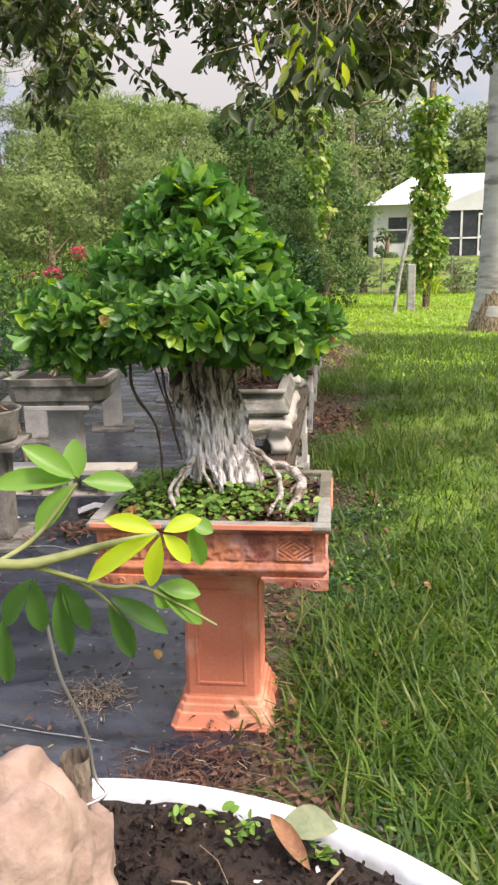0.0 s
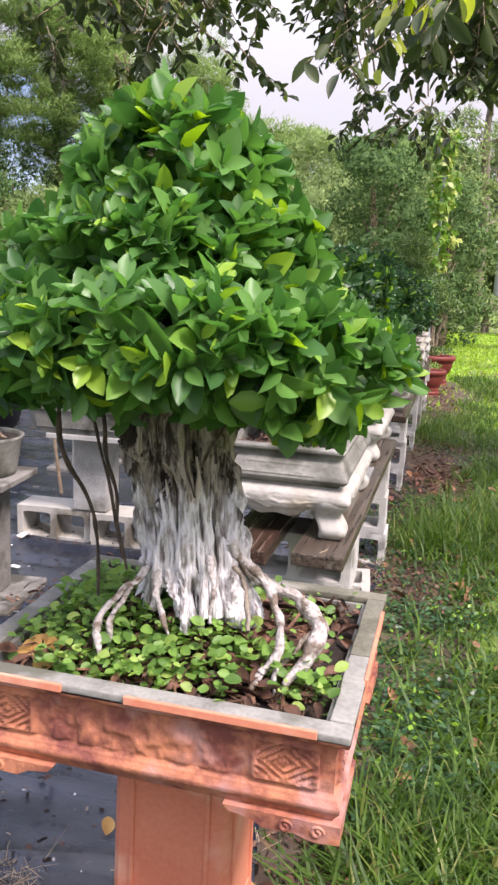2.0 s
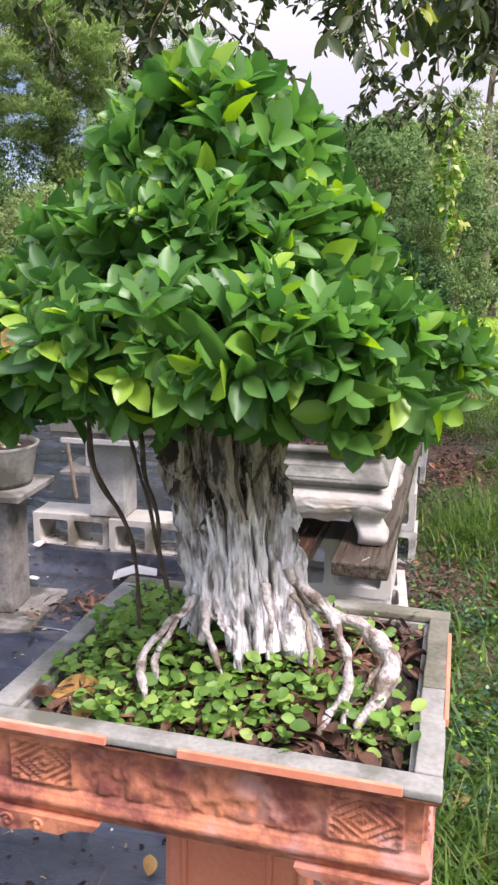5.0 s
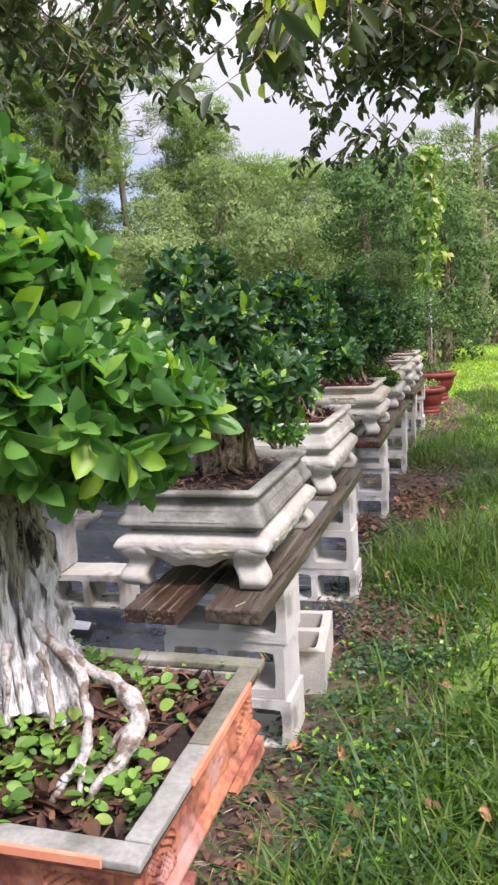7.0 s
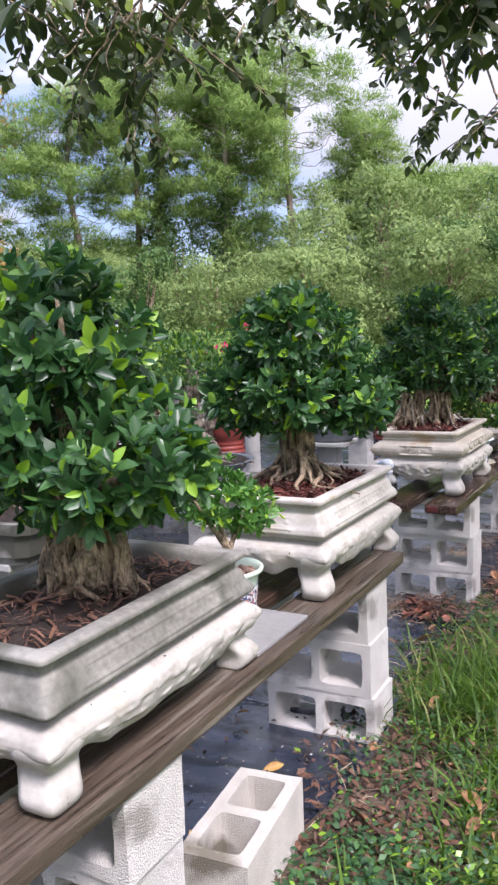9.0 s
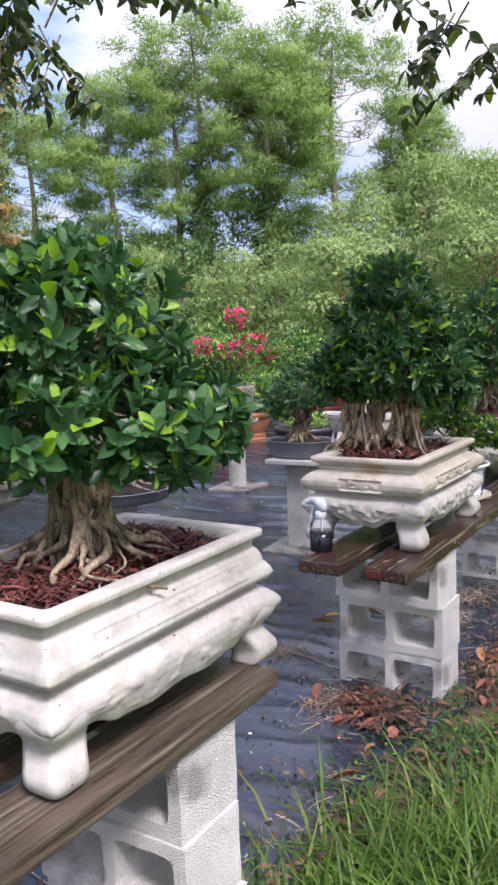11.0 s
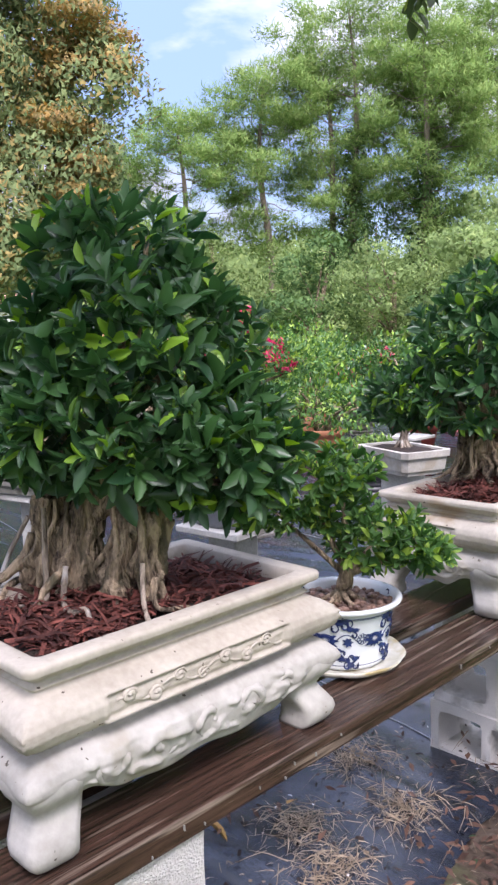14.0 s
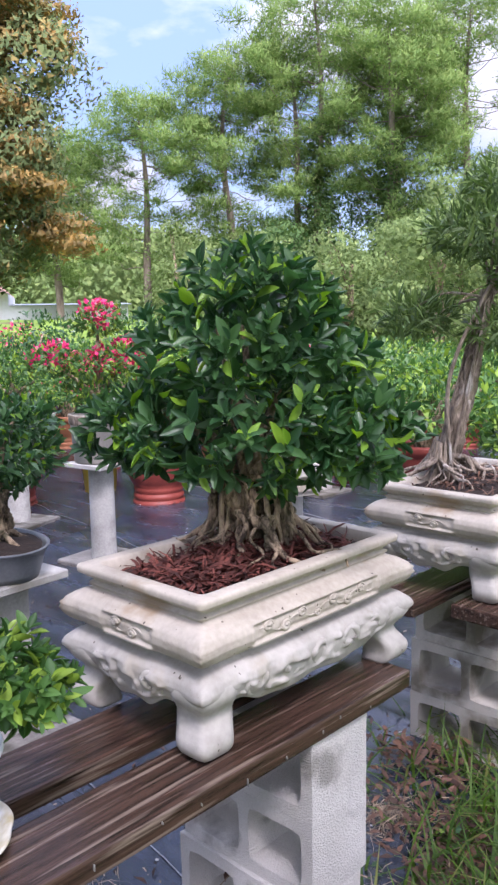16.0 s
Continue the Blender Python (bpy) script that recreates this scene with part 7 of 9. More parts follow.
for q in bm.verts:
    p = q.co.copy()
    s = 1 + 0.22 * noise.noise(p * 1.7) + 0.10 * noise.noise(p * 4.0) + 0.04 * noise.noise(p * 11)
    s -= 0.16 * max(0.0, noise.noise(p * 3.1 + Vector((5, 2, 1))) - 0.25) * 2 + 0.10 * max(0.0, noise.noise(p * 7.0 + Vector((1, 4, 2))) - 0.20)
    q.co = Vector((p.x * 0.145, p.y * 0.115, p.z * 0.178)) * s
rock = part("rock", bm, M_rock, None, "", True)
rock.matrix_world = pose(-0.300, 0.715, 0.805, 8, -6, 20)
tagged(rock, "pitted buff limestone rock standing in the bowl soil", "rock")
v, f = tube([(-0.225, 0.765, 0.84), (-0.218, 0.768, 0.90), (-0.215, 0.77, 0.953)], [0.017, 0.016, 0.016], 10, 14, 0.15, 3)
stub = tagged(part_np("wood_stub", v, f, M_bark_pale), "short sawn wooden stub tied with wire beside the rock", "stub")
v, f = tube([(-0.232, 0.761, 1.125), (-0.223, 0.765, 1.047), (-0.204, 0.772, 0.983), (-0.197, 0.772, 0.930), (-0.185, 0.765, 0.915), (-0.205, 0.752, 0.91), (-0.215, 0.770, 0.91)], [0.0018, 0.0018], 40, 6)
tagged(part_np("guy_wire", v, f, M_wire), "thin grey wire tying the branch down", "wire")
for p0, p1, wd, mat_, txt in (((0.046, 0.915, 0.768), (-0.022, 0.915, 0.775), 0.046, M_dryleaf, "dry grey-green leaf lying on the bowl rim"), ((-0.037, 0.931, 0.772), (0.012, 0.862, 0.762), 0.022, M_tanleaf, "curled orange dead leaf lying on the bowl soil")):
    d = np.array(p1) - np.array(p0)
    vv, ff = leaves(np.array([p0]), d[None], np.array([[-0.2, -0.35, 1.0]]), float(np.linalg.norm(d)), wd, LEAF)
    tagged(part_np("dry_leaf", vv, ff, mat_), txt, "leaf")
rs = np.random.RandomState(33)
for sx_, sy_, n, ln in ((-0.152, 0.935, 8, 0.014), (-0.069, 0.917, 26, 0.011), (-0.110, 0.945, 6, 0.018), (0.030, 0.885, 14, 0.016)):
    a = rs.rand(n) * 6.283
    vv, ff = leaves(np.stack([sx_ + 0.010 * rs.randn(n), sy_ + 0.008 * rs.randn(n), 0.748 + 0.016 * rs.rand(n)], 1), np.stack([np.cos(a), np.sin(a), 0.7 + 0 * a], 1), np.stack([0.4 * rs.randn(n), 0.4 * rs.randn(n), 1 + 0 * a], 1), ln * (0.7 + 0.6 * rs.rand(n)), ln * 0.6, ROUND_LEAF)
    tagged(part_np("seedling", vv, ff, L_weed), "small green seedling sprouting from the bowl soil", "weed", kind="stuff")

ub = thing("umbrella_tree_branch", 0, 0, 0, "umbrella-tree branch with yellow-green young leaflets over the bowl", "branch")
for pts, rad in (([(-0.34, 0.60, 0.80), (-0.33, 0.62, 1.05), (-0.27, 0.64, 1.19), (-0.198, 0.667, 1.197), (-0.147, 0.685, 1.206), (-0.100, 0.690, 1.216)], [0.012, 0.010, 0.008, 0.007, 0.006, 0.003]),
                 ([(-0.235, 0.66, 1.195), (-0.205, 0.69, 1.21), (-0.174, 0.715, 1.250)], [0.004, 0.0035, 0.002]),
                 ([(-0.198, 0.667, 1.195), (-0.15, 0.70, 1.165), (-0.117, 0.712, 1.158), (-0.06, 0.715, 1.125)], [0.004, 0.003, 0.002]),
                 ([(-0.20, 0.67, 1.195), (-0.16, 0.70, 1.16), (-0.13, 0.71, 1.12)], [0.003, 0.002])):
    v, f = tube(pts, np.array(rad) * 0.62, 24, 7, 0.1)
    part_np("twig", v, f, M_branch, ub)


def leaflets(centre, tips, material, width, label=""):
    c = np.array(centre)
    for tip in tips:
        d = np.array(tip) - c
        L = np.linalg.norm(d)
        vv, ff = leaves(c[None] + d[None] * 0.06, d[None], np.array([[0.15, -0.75, 0.65]]), L * 0.96, width * 0.8 * (0.8 + 2.0 * L), LEAF)
        part_np("leaflet", vv, ff, material, ub, label)


leaflets((-0.096, 0.679, 1.221), ((-0.155, 0.662, 1.187), (-0.106, 0.672, 1.177), (-0.073, 0.680, 1.196), (-0.137, 0.668, 1.236), (-0.066, 0.69, 1.230)), L_umbrella_young, 0.022, "yellow-green young leaflet")
leaflets((-0.174, 0.719, 1.251), ((-0.212, 0.704, 1.285), (-0.240, 0.694, 1.256), (-0.209, 0.700, 1.212), (-0.130, 0.731, 1.245), (-0.178, 0.725, 1.285)), L_umbrella, 0.028)
leaflets((-0.206, 0.685, 1.180), ((-0.204, 0.686, 1.126), (-0.235, 0.68, 1.135)), L_umbrella_old_shaded, 0.026)
leaflets((-0.188, 0.692, 1.175), ((-0.185, 0.693, 1.100), (-0.166, 0.699, 1.124)), L_umbrella_old_shaded, 0.024)
leaflets((-0.152, 0.705, 1.156), ((-0.132, 0.71, 1.092), (-0.10, 0.71, 1.12)), L_umbrella_old_shaded, 0.024)
leaflets((-0.112, 0.715, 1.160), ((-0.074, 0.723, 1.151), (-0.072, 0.724, 1.122), (-0.10, 0.715, 1.14)), L_umbrella, 0.026)
leaflets((-0.231, 0.674, 1.150), ((-0.233, 0.673, 1.085), (-0.26, 0.67, 1.10)), L_umbrella_old_shaded, 0.026)
leaflets((-0.078, 0.700, 1.225), ((-0.068, 0.705, 1.182), (-0.058, 0.70, 1.215)), L_umbrella, 0.022)


# ---- concrete posts and trays in the yard ----
def post_stand(x, y, top, label, half=0.095, base=0.22, plate=0.0, turn=0.0, z0=0.0, round_post=False, m=None):
    t = thing("concrete_post_stand", x, y, z0, label, "plant stand", "plant stands in the yard", turn)
    h = top - z0
    if base:
        part("base_slab", bm_box(-base, base, -base, base, 0.0, 0.05, 0.006, 1), M_slab, t)
    if round_post:
        v, f = lathe([(half * 1.02, 0.045), (half, 0.1), (half * 0.98, h - 0.01)], 28, 0.03, 2)
        part_np("post", v, f, m or M_post, t)
    else:
        part("post", bm_box(-half, half, -half, half, 0.05 if base else 0.0, h - (0.028 if plate else 0.0), 0.008, 2), m or M_post, t)
    if plate:
        part("top_plate", bm_box(-plate, plate, -plate, plate, h - 0.028, h, 0.004, 1), m or M_post, t)
    return t


def tray_tree(x, y, z, hx, hy, h, m_tray, label, lobes, n, leaf, m_leaf, tree_label, seed, trunk_r=0.04, turn=0.0, oval=False, bark=None, trunk_h=0.2, roots=6, flower=None, shape=LEAF_LOW, rim_out=0.02):
    """A tray with soil and a bonsai in it; lobes are given about the tray's middle at its rim."""
    t = thing("bonsai_tray", x, y, z, label, "plant pot", "trays in the yard", turn)
    if oval:
        v, f = lathe([(0, 0.004), (0.80, 0.004), (0.82, 0.0), (0.86, 0.02), (0.97, h * 0.85), (1.0, h * 0.92), (1.04, h), (0.98, h), (0.94, h * 0.9), (0.93, h * 0.8), (0, h * 0.8)], 44)
        v[:, 0] *= hx
        v[:, 1] *= hy
        part_np("tray_body", v, f, m_tray, t)
    else:
        v, f = square_loft([(0.0, hx * 0.84, hy * 0.84), (h * 0.16, hx * 0.86, hy * 0.86), (h * 0.18, hx * 0.90, hy * 0.90), (h * 0.72, hx * 0.95, hy * 0.95), (h * 0.74, hx, hy), (h, hx + 0.004, hy + 0.004), (h, hx - 0.028, hy - 0.028), (h * 0.86, hx - 0.032, hy - 0.032)], 10)
        part_np("tray_body", v, f, m_tray, t, "", False)
    s = thing("bonsai_tree", x, y, z + h, tree_label, "bonsai tree", "", turn)
    v, f = trunk_mesh(0, 0, -h * 0.25, trunk_h, trunk_r, trunk_r * 0.7, (0.02, 0.01), 0.6, seed, 60, 24)
    part_np("trunk", v, f, bark or M_bark, s)
    r = np.random.RandomState(seed)
    nv = []
    for k in range(roots):
        a = 6.283 * k / roots + 0.4 * r.rand()
        nv.append(tube([(math.cos(a) * trunk_r * 0.8, math.sin(a) * trunk_r * 0.8, 0.04), (math.cos(a) * trunk_r * 1.8, math.sin(a) * trunk_r * 1.6, 0.0), (math.cos(a) * trunk_r * 3, math.sin(a) * trunk_r * 2.4, -h * 0.16)], [0.012, 0.010, 0.005], 8, 6, 0.2, k))
    lb = np.asarray(lobes, float)
    for k in range(len(lb)):
        nv.append(tube([(0.01, 0.0, trunk_h * 0.8), tuple(lb[k, :3] * np.array([0.5, 0.5, 0.75])), tuple(lb[k, :3])], [trunk_r * 0.5, trunk_r * 0.3, 0.004], 8, 6, 0.2, k))
    for v, f in nv:
        part_np("limb", v, f, bark or M_bark, s)
    crown(lobes, n, leaf, m_leaf, s, seed, shape, 0.5, 0.4, 0, 0.6, 0.5, 0.22)
    if flower:
        crown([(q[0], q[1], q[2] + 0.02, q[3] * 1.02, q[4] * 1.02, q[5] * 1.05) for q in flower], 420, 0.045, M_bloom, s, seed + 3, LEAF_LOW, 0.9, 0.3, 0, 0.9, 0.6, 0.2, "blossom", "bright pink papery bracts")
    xs = np.linspace(-hx * 0.9, hx * 0.9, 14)
    ys = np.linspace(-hy * 0.9, hy * 0.9, 14)
    v, f = grid_sheet(xs, ys, lambda a, b: h * 0.86 + 0.02 * np.exp(-((a / hx) ** 2 + (b / hy) ** 2) * 2) + 0.01 * fbm(np.stack([a * 20, b * 20, 0 * a], 1), 2, seed))
    if oval:
        q = np.sqrt((v[:, 0] / hx) ** 2 + (v[:, 1] / hy) ** 2)
        v[:, :2] *= np.where(q > 0.9, 0.9 / (q + 1e-6), 1.0)[:, None]
    so = part_np("tray_soil", v, f, M_soil)
    so.matrix_world = pose(x, y, z, 0, 0, turn)
    tagged(so, "dark soil with bark bits in the tray", "soil", kind="stuff")
    return t


post_stand(-3.15, 8.02, 0.555, "square white concrete post on a grey base slab", 0.085, 0.25, 0.0, 12)
part("head", bm_box(-0.19, 0.19, -0.16, 0.16, 0.505, 0.555, 0.01, 1), M_post, bpy.data.objects["concrete_post_stand"])
tray_tree(-3.16, 8.04, 0.557, 0.33, 0.23, 0.235, M_grey_pot, "weathered rectangular cement bonsai tray on a post", [(-0.12, 0.0, 0.30, 0.30, 0.26, 0.09), (0.22, 0.05, 0.38, 0.26, 0.22, 0.09), (-0.35, 0.05, 0.42, 0.22, 0.2, 0.08), (0.0, 0.1, 0.55, 0.25, 0.22, 0.09)], 1900, 0.045, L_lime, "light-green spreading bonsai in a cement tray", 201, 0.055, 12)
post_stand(-4.31, 9.67, 0.615, "round whitewashed concrete post on a square foot", 0.085, 0.21, 0.14, 20, 0, True)
tray_tree(-4.31, 9.67, 0.617, 0.22, 0.22, 0.20, M_grey_pot, "grey moulded cement bonsai pot on a post", [(-0.10, 0.0, 0.22, 0.24, 0.22, 0.07), (0.20, 0.05, 0.26, 0.26, 0.22, 0.07), (0.0, 0.0, 0.38, 0.22, 0.2, 0.07)], 1300, 0.04, L_small, "small-leaved green bonsai in a grey pot", 211, 0.04, 20)
post_stand(-1.575, 7.99, 0.60, "square concrete post stand with a thin top slab", 0.075, 0.20, 0.17, 5)
tray_tree(-1.585, 7.99, 0.602, 0.225, 0.16, 0.105, M_greytray, "oval blue-grey glazed bonsai tray on a post", [(0.02, 0.02, 0.30, 0.22, 0.21, 0.13), (-0.08, 0.0, 0.20, 0.15, 0.16, 0.09), (0.08, 0.06, 0.40, 0.14, 0.14, 0.08)], 1900, 0.045, L_dark, "compact dark-green bonsai with a bushy crown in an oval tray", 221, 0.06, 0, True)
PX, PY = -3.05, 9.50
post_stand(PX, PY, 0.632, "round pipe post, white above and dirty brown below, on a slab", 0.075, 0.20, 0.15, 8, 0, True)
cyl = thing("white_planter", PX, PY, 0.634, "white cylindrical planter with a brown band on a post", "plant pot")
v, f = lathe([(0, 0.003), (0.142, 0.003), (0.150, 0.01), (0.165, 0.22), (0.170, 0.225), (0.174, 0.285), (0.160, 0.285), (0.156, 0.25), (0, 0.25)], 44)
part_np("planter_body", v, f, M_white_leg, cyl)
v, f = lathe([(0.1715, 0.226), (0.1735, 0.230), (0.1765, 0.278), (0.1755, 0.283)], 44)
part_np("band", v, f, M_bark_pale, cyl, "brown painted band")
tb2 = thing("bougainvillea_bonsai", PX, PY, 0.885, "bougainvillea bonsai with bright pink bracts and a dark trunk", "bonsai tree")
bl = [(-0.22, -0.20, 0.34, 0.20, 0.20, 0.09), (-0.02, 0.0, 0.30, 0.22, 0.20, 0.10), (0.16, 0.16, 0.36, 0.20, 0.2, 0.10), (0.02, 0.02, 0.58, 0.17, 0.17, 0.10), (0.26, 0.26, 0.26, 0.12, 0.12, 0.08), (-0.05, -0.05, 0.16, 0.17, 0.17, 0.07)]
v, f = tube([(0, 0, -0.02), (0.03, 0, 0.08), (0.0, 0.02, 0.18), (0.02, 0.0, 0.46)], [0.055, 0.045, 0.03, 0.01], 20, 9, 0.25)
part_np("trunk", v, f, M_bark, tb2)
for q in bl:
    v, f = tube([(0, 0.01, 0.12), (q[0] * 0.5, q[1] * 0.5, q[2] * 0.75), q[:3]], [0.015, 0.010, 0.004], 8, 6)
    part_np("branch", v, f, M_bark, tb2)
crown(bl, 2400, 0.042, L_small, tb2, 231, LEAF_LOW, 0.55, 0.4, 0, 0.6, 0.5, 0.25)
crown([(q[0] + 0.05 * math.sin(k * 9), q[1] + 0.05 * math.cos(k * 7), q[2] + 0.04, q[3] * 0.62, q[4] * 0.62, q[5] * 0.8) for k, q in enumerate(bl[:5])], 780, 0.036, M_bloom, tb2, 232, LEAF_LOW, 0.85, 0.4, 0, 0.9, 0.75, 0.5, "blossom", "bright pink papery bracts")

# round basin on a pedestal
post_stand(-1.86, 6.62, 0.585, "white square pedestal on a slab", 0.08, 0.18, 0.0, 15)
tray_tree(-1.86, 6.62, 0.587, 0.32, 0.32, 0.065, M_greytray, "round shallow grey basin on a pedestal", [(0.0, 0.0, 0.56, 0.30, 0.30, 0.11), (-0.12, 0.05, 0.68, 0.22, 0.2, 0.10), (-0.22, 0.1, 0.50, 0.18, 0.18, 0.09)], 1700, 0.05, L_small, "green bonsai with a stout pale trunk in a round basin", 241, 0.115, 0, True, M_bark_pale, 0.46, 12)
# stands seen past the terracotta tray
post_stand(-1.70, 3.85, 0.552, "square grey concrete post with a slab top", 0.085, 0.20, 0.17, 6, m=M_slab)
tray_tree(-1.70, 3.86, 0.554, 0.16, 0.16, 0.16, M_grey_pot, "stained round grey pot on a post", [(0.0, 0.0, 0.30, 0.22, 0.22, 0.14)], 700, 0.05, L_dark, "dark-green bonsai in a stained pot", 251, 0.04, 0, True)
for dx in (-0.1, 0.105):
    ob = new("concrete_block", block_raw_mesh)
    ob.matrix_world = pose(-1.60 + dx * 2.0, 4.72, 0.096, 0, 0, 4)
    tagged(ob, "bare grey hollow concrete block under a post", "concrete block")
post_stand(-1.60, 4.72, 0.60, "square concrete post standing on hollow blocks", 0.09, 0.0, 0.19, 4, 0.192)
tray_tree(-1.60, 4.72, 0.602, 0.30, 0.22, 0.16, M_grey_pot, "weathered rectangular cement tray on a post", [(0.0, 0.0, 0.22, 0.2, 0.2, 0.07), (-0.2, 0.1, 0.3, 0.16, 0.16, 0.07)], 500, 0.045, L_dark, "sparse dark-green bonsai in a cement tray", 261, 0.04, 4)
post_stand(-2.35, 6.15, 0.60, "grey concrete post stand on a slab", 0.08, 0.22, 0.17, 9)
tray_tree(-2.35, 6.15, 0.602, 0.24, 0.19, 0.12, M_grey_pot, "grey cement bonsai tray on a post", [(0, 0, 0.3, 0.25, 0.25, 0.13)], 800, 0.05, L_small, "green bonsai in a cement tray", 271, 0.04, 9)
post_stand(-3.3, 11.9, 0.45, "low concrete post stand", 0.08, 0.2, 0.17, 0)
# ornate tray and black tub beyond the second bench
post_stand(-2.08, 9.99, 0.50, "short concrete pedestal for a bonsai tray", 0.10, 0.18, 0.0, 0)
tray_tree(-2.08, 9.99, 0.502, 0.27, 0.18, 0.15, M_white_leg, "whitewashed relief bonsai tray on a pedestal", [(0.0, 0.0, 0.28, 0.22, 0.2, 0.08), (-0.15, 0.0, 0.20, 0.14, 0.14, 0.06)], 500, 0.04, L_small, "green bonsai with arching pale root in a white tray", 281, 0.03, -20, bark=M_bark_pale)


def round_pot(name, x, y, z, rad, h, m, label, group="round pots in the yard"):
    t = thing(name, x, y, z, label, "plant pot", group)
    v, f = lathe([(0, 0.0), (rad * 0.76, 0.0), (rad * 0.78, h * 0.03), (rad * 0.78, h * 0.09), (rad * 0.73, h * 0.11), (rad * 0.73, h * 0.13), (rad * 0.76, h * 0.15), (rad * 0.75, h * 0.21), (rad * 0.71, h * 0.23), (rad * 0.71, h * 0.25), (rad * 0.74, h * 0.27), (rad * 0.74, h * 0.32), (rad * 0.72, h * 0.35), (rad * 0.80, h * 0.42), (rad * 0.91, h * 0.56), (rad * 0.97, h * 0.74), (rad * 0.98, h * 0.82), (rad * 1.06, h * 0.85), (rad * 1.08, h * 0.96), (rad * 1.02, h), (rad * 0.94, h * 0.97), (rad * 0.91, h * 0.86)], 48)
    part_np("pot_body", v, f, m, t)
    v, f = lathe([(0, h * 0.88), (rad * 0.9, h * 0.87)], 32)
    part_np("soil", v, f, M_soil, t, "dark potting soil")
    return t


def shrub(x, y, z, lobes, n, leaf, m, label, seed, bloom=None, name="potted_shrub"):
    s = thing(name, x, y, z, label, "shrub", "potted shrubs in the yard")
    r = np.random.RandomState(seed)
    parts = []
    for q in lobes:
        parts.append(tube([(0.02 * r.randn(), 0.02 * r.randn(), -0.05), (q[0] * 0.4, q[1] * 0.4, q[2] * 0.6), q[:3]], [0.035, 0.022, 0.006], 10, 7, 0.2))
    v, f = join(parts)
    part_np("stem", v, f, M_bark, s)
    crown(lobes, n, leaf, m, s, seed, LEAF_LOW, 0.5, 0.4, 0, 0.6, 0.4, 0.28)
    if bloom:
        crown(bloom, 500, 0.05, M_bloom, s, seed + 1, LEAF_LOW, 0.85, 0.3, 0, 0.9, 0.8, 0.3, "blossom", "bright pink papery bracts")
    return s


def lobes_for(r, w, h, n=6):
    return [(w * 0.55 * r.randn() * 0.6, w * 0.55 * r.randn() * 0.6, h * (0.35 + 0.6 * r.rand()), w * (0.30 + 0.2 * r.rand()), w * (0.30 + 0.2 * r.rand()), h * (0.14 + 0.14 * r.rand())) for _ in range(n)]


# low grey tray with a spreading bonsai standing on a red pot
round_pot("clay_pot", -4.95, 9.95, 0.0, 0.30, 0.40, M_redpot, "broad red clay pot with a tray set on it")
tray_tree(-4.95, 9.95, 0.402, 0.34, 0.30, 0.15, M_grey_pot, "mossy grey lobed cement tray set on a clay pot", [(-0.1, 0.0, 0.30, 0.34, 0.30, 0.11), (0.25, 0.05, 0.34, 0.30, 0.26, 0.10), (-0.40, 0.05, 0.36, 0.26, 0.24, 0.10), (0.05, 0.1, 0.48, 0.30, 0.26, 0.10)], 2600, 0.055, L_small, "dense spreading green bonsai in a mossy tray", 291, 0.06, 25, True)

yr = np.random.RandomState(90)
round_pot("clay_pot", -4.12, 10.84, 0.0, 0.27, 0.45, M_redpot, "large red-brown round clay pot on the cloth")
shrub(-4.12, 10.84, 0.40, [(0.05, -0.10, 0.72, 0.27, 0.27, 0.14), (0.20, -0.1, 0.50, 0.26, 0.24, 0.14), (-0.15, 0.0, 0.50, 0.25, 0.25, 0.14)], 2000, 0.05, L_small, "bougainvillea bush with pink bracts in a clay pot", 301, [(0.05, -0.10, 0.80, 0.10, 0.10, 0.06), (-0.2, 0.0, 0.62, 0.09, 0.09, 0.05)], "bougainvillea")
round_pot("clay_pot", -5.78, 11.48, 0.0, 0.26, 0.46, M_redpot, "red round clay pot on the cloth")
shrub(-5.78, 11.48, 0.42, lobes_for(yr, 0.7, 0.8), 1500, 0.05, L_small, "green shrub in a red pot", 311)
round_pot("clay_pot", -5.3, 12.7, 0.0, 0.27, 0.42, M_brownpot, "orange round clay pot on the cloth")
shrub(-5.3, 12.7, 0.38, lobes_for(yr, 0.8, 0.9), 1500, 0.055, L_lime, "light-green shrub in a clay pot", 321)
round_pot("black_tub", -3.35, 11.35, 0.0, 0.34, 0.36, M_blackpot, "black round plastic tub on the cloth")
shrub(-3.35, 11.35, 0.32, [(0, 0, 0.10, 0.27, 0.27, 0.08)], 500, 0.05, L_lime, "low green plant in a black tub", 331)
# bucket
bk = thing("bucket", -4.82, 10.77, 0.0, "yellow plastic bucket with a printed panel, standing on the cloth", "bucket")
v, f = lathe([(0, 0.004), (0.13, 0.004), (0.132, 0.0), (0.155, 0.33), (0.162, 0.335), (0.162, 0.352), (0.157, 0.356), (0.157, 0.385), (0.150, 0.388), (0.147, 0.36), (0.135, 0.12), (0, 0.12)], 44)
part_np("bucket_body", v, f, M_yellow, bk)
for k, (z0, z1, w0) in enumerate(((0.22, 0.25, 0.32), (0.17, 0.195, 0.24), (0.10, 0.14, 0.28))):
    pts = []
    for q in range(6):
        a0, a1 = -1.15 - w0 / 2 + w0 * q / 6, -1.15 - w0 / 2 + w0 * (q + 1) / 6
        pts.append((np.array([((0.1335 + 0.0695 * z) * math.cos(a), (0.1335 + 0.0695 * z) * math.sin(a), z) for a, z in ((a0, z0), (a1, z0), (a1, z1), (a0, z1))]), np.array([[0, 1, 2, 3]])))
    v, f = join(pts)
    part_np("printed_bar", v, f, M_bars, bk)
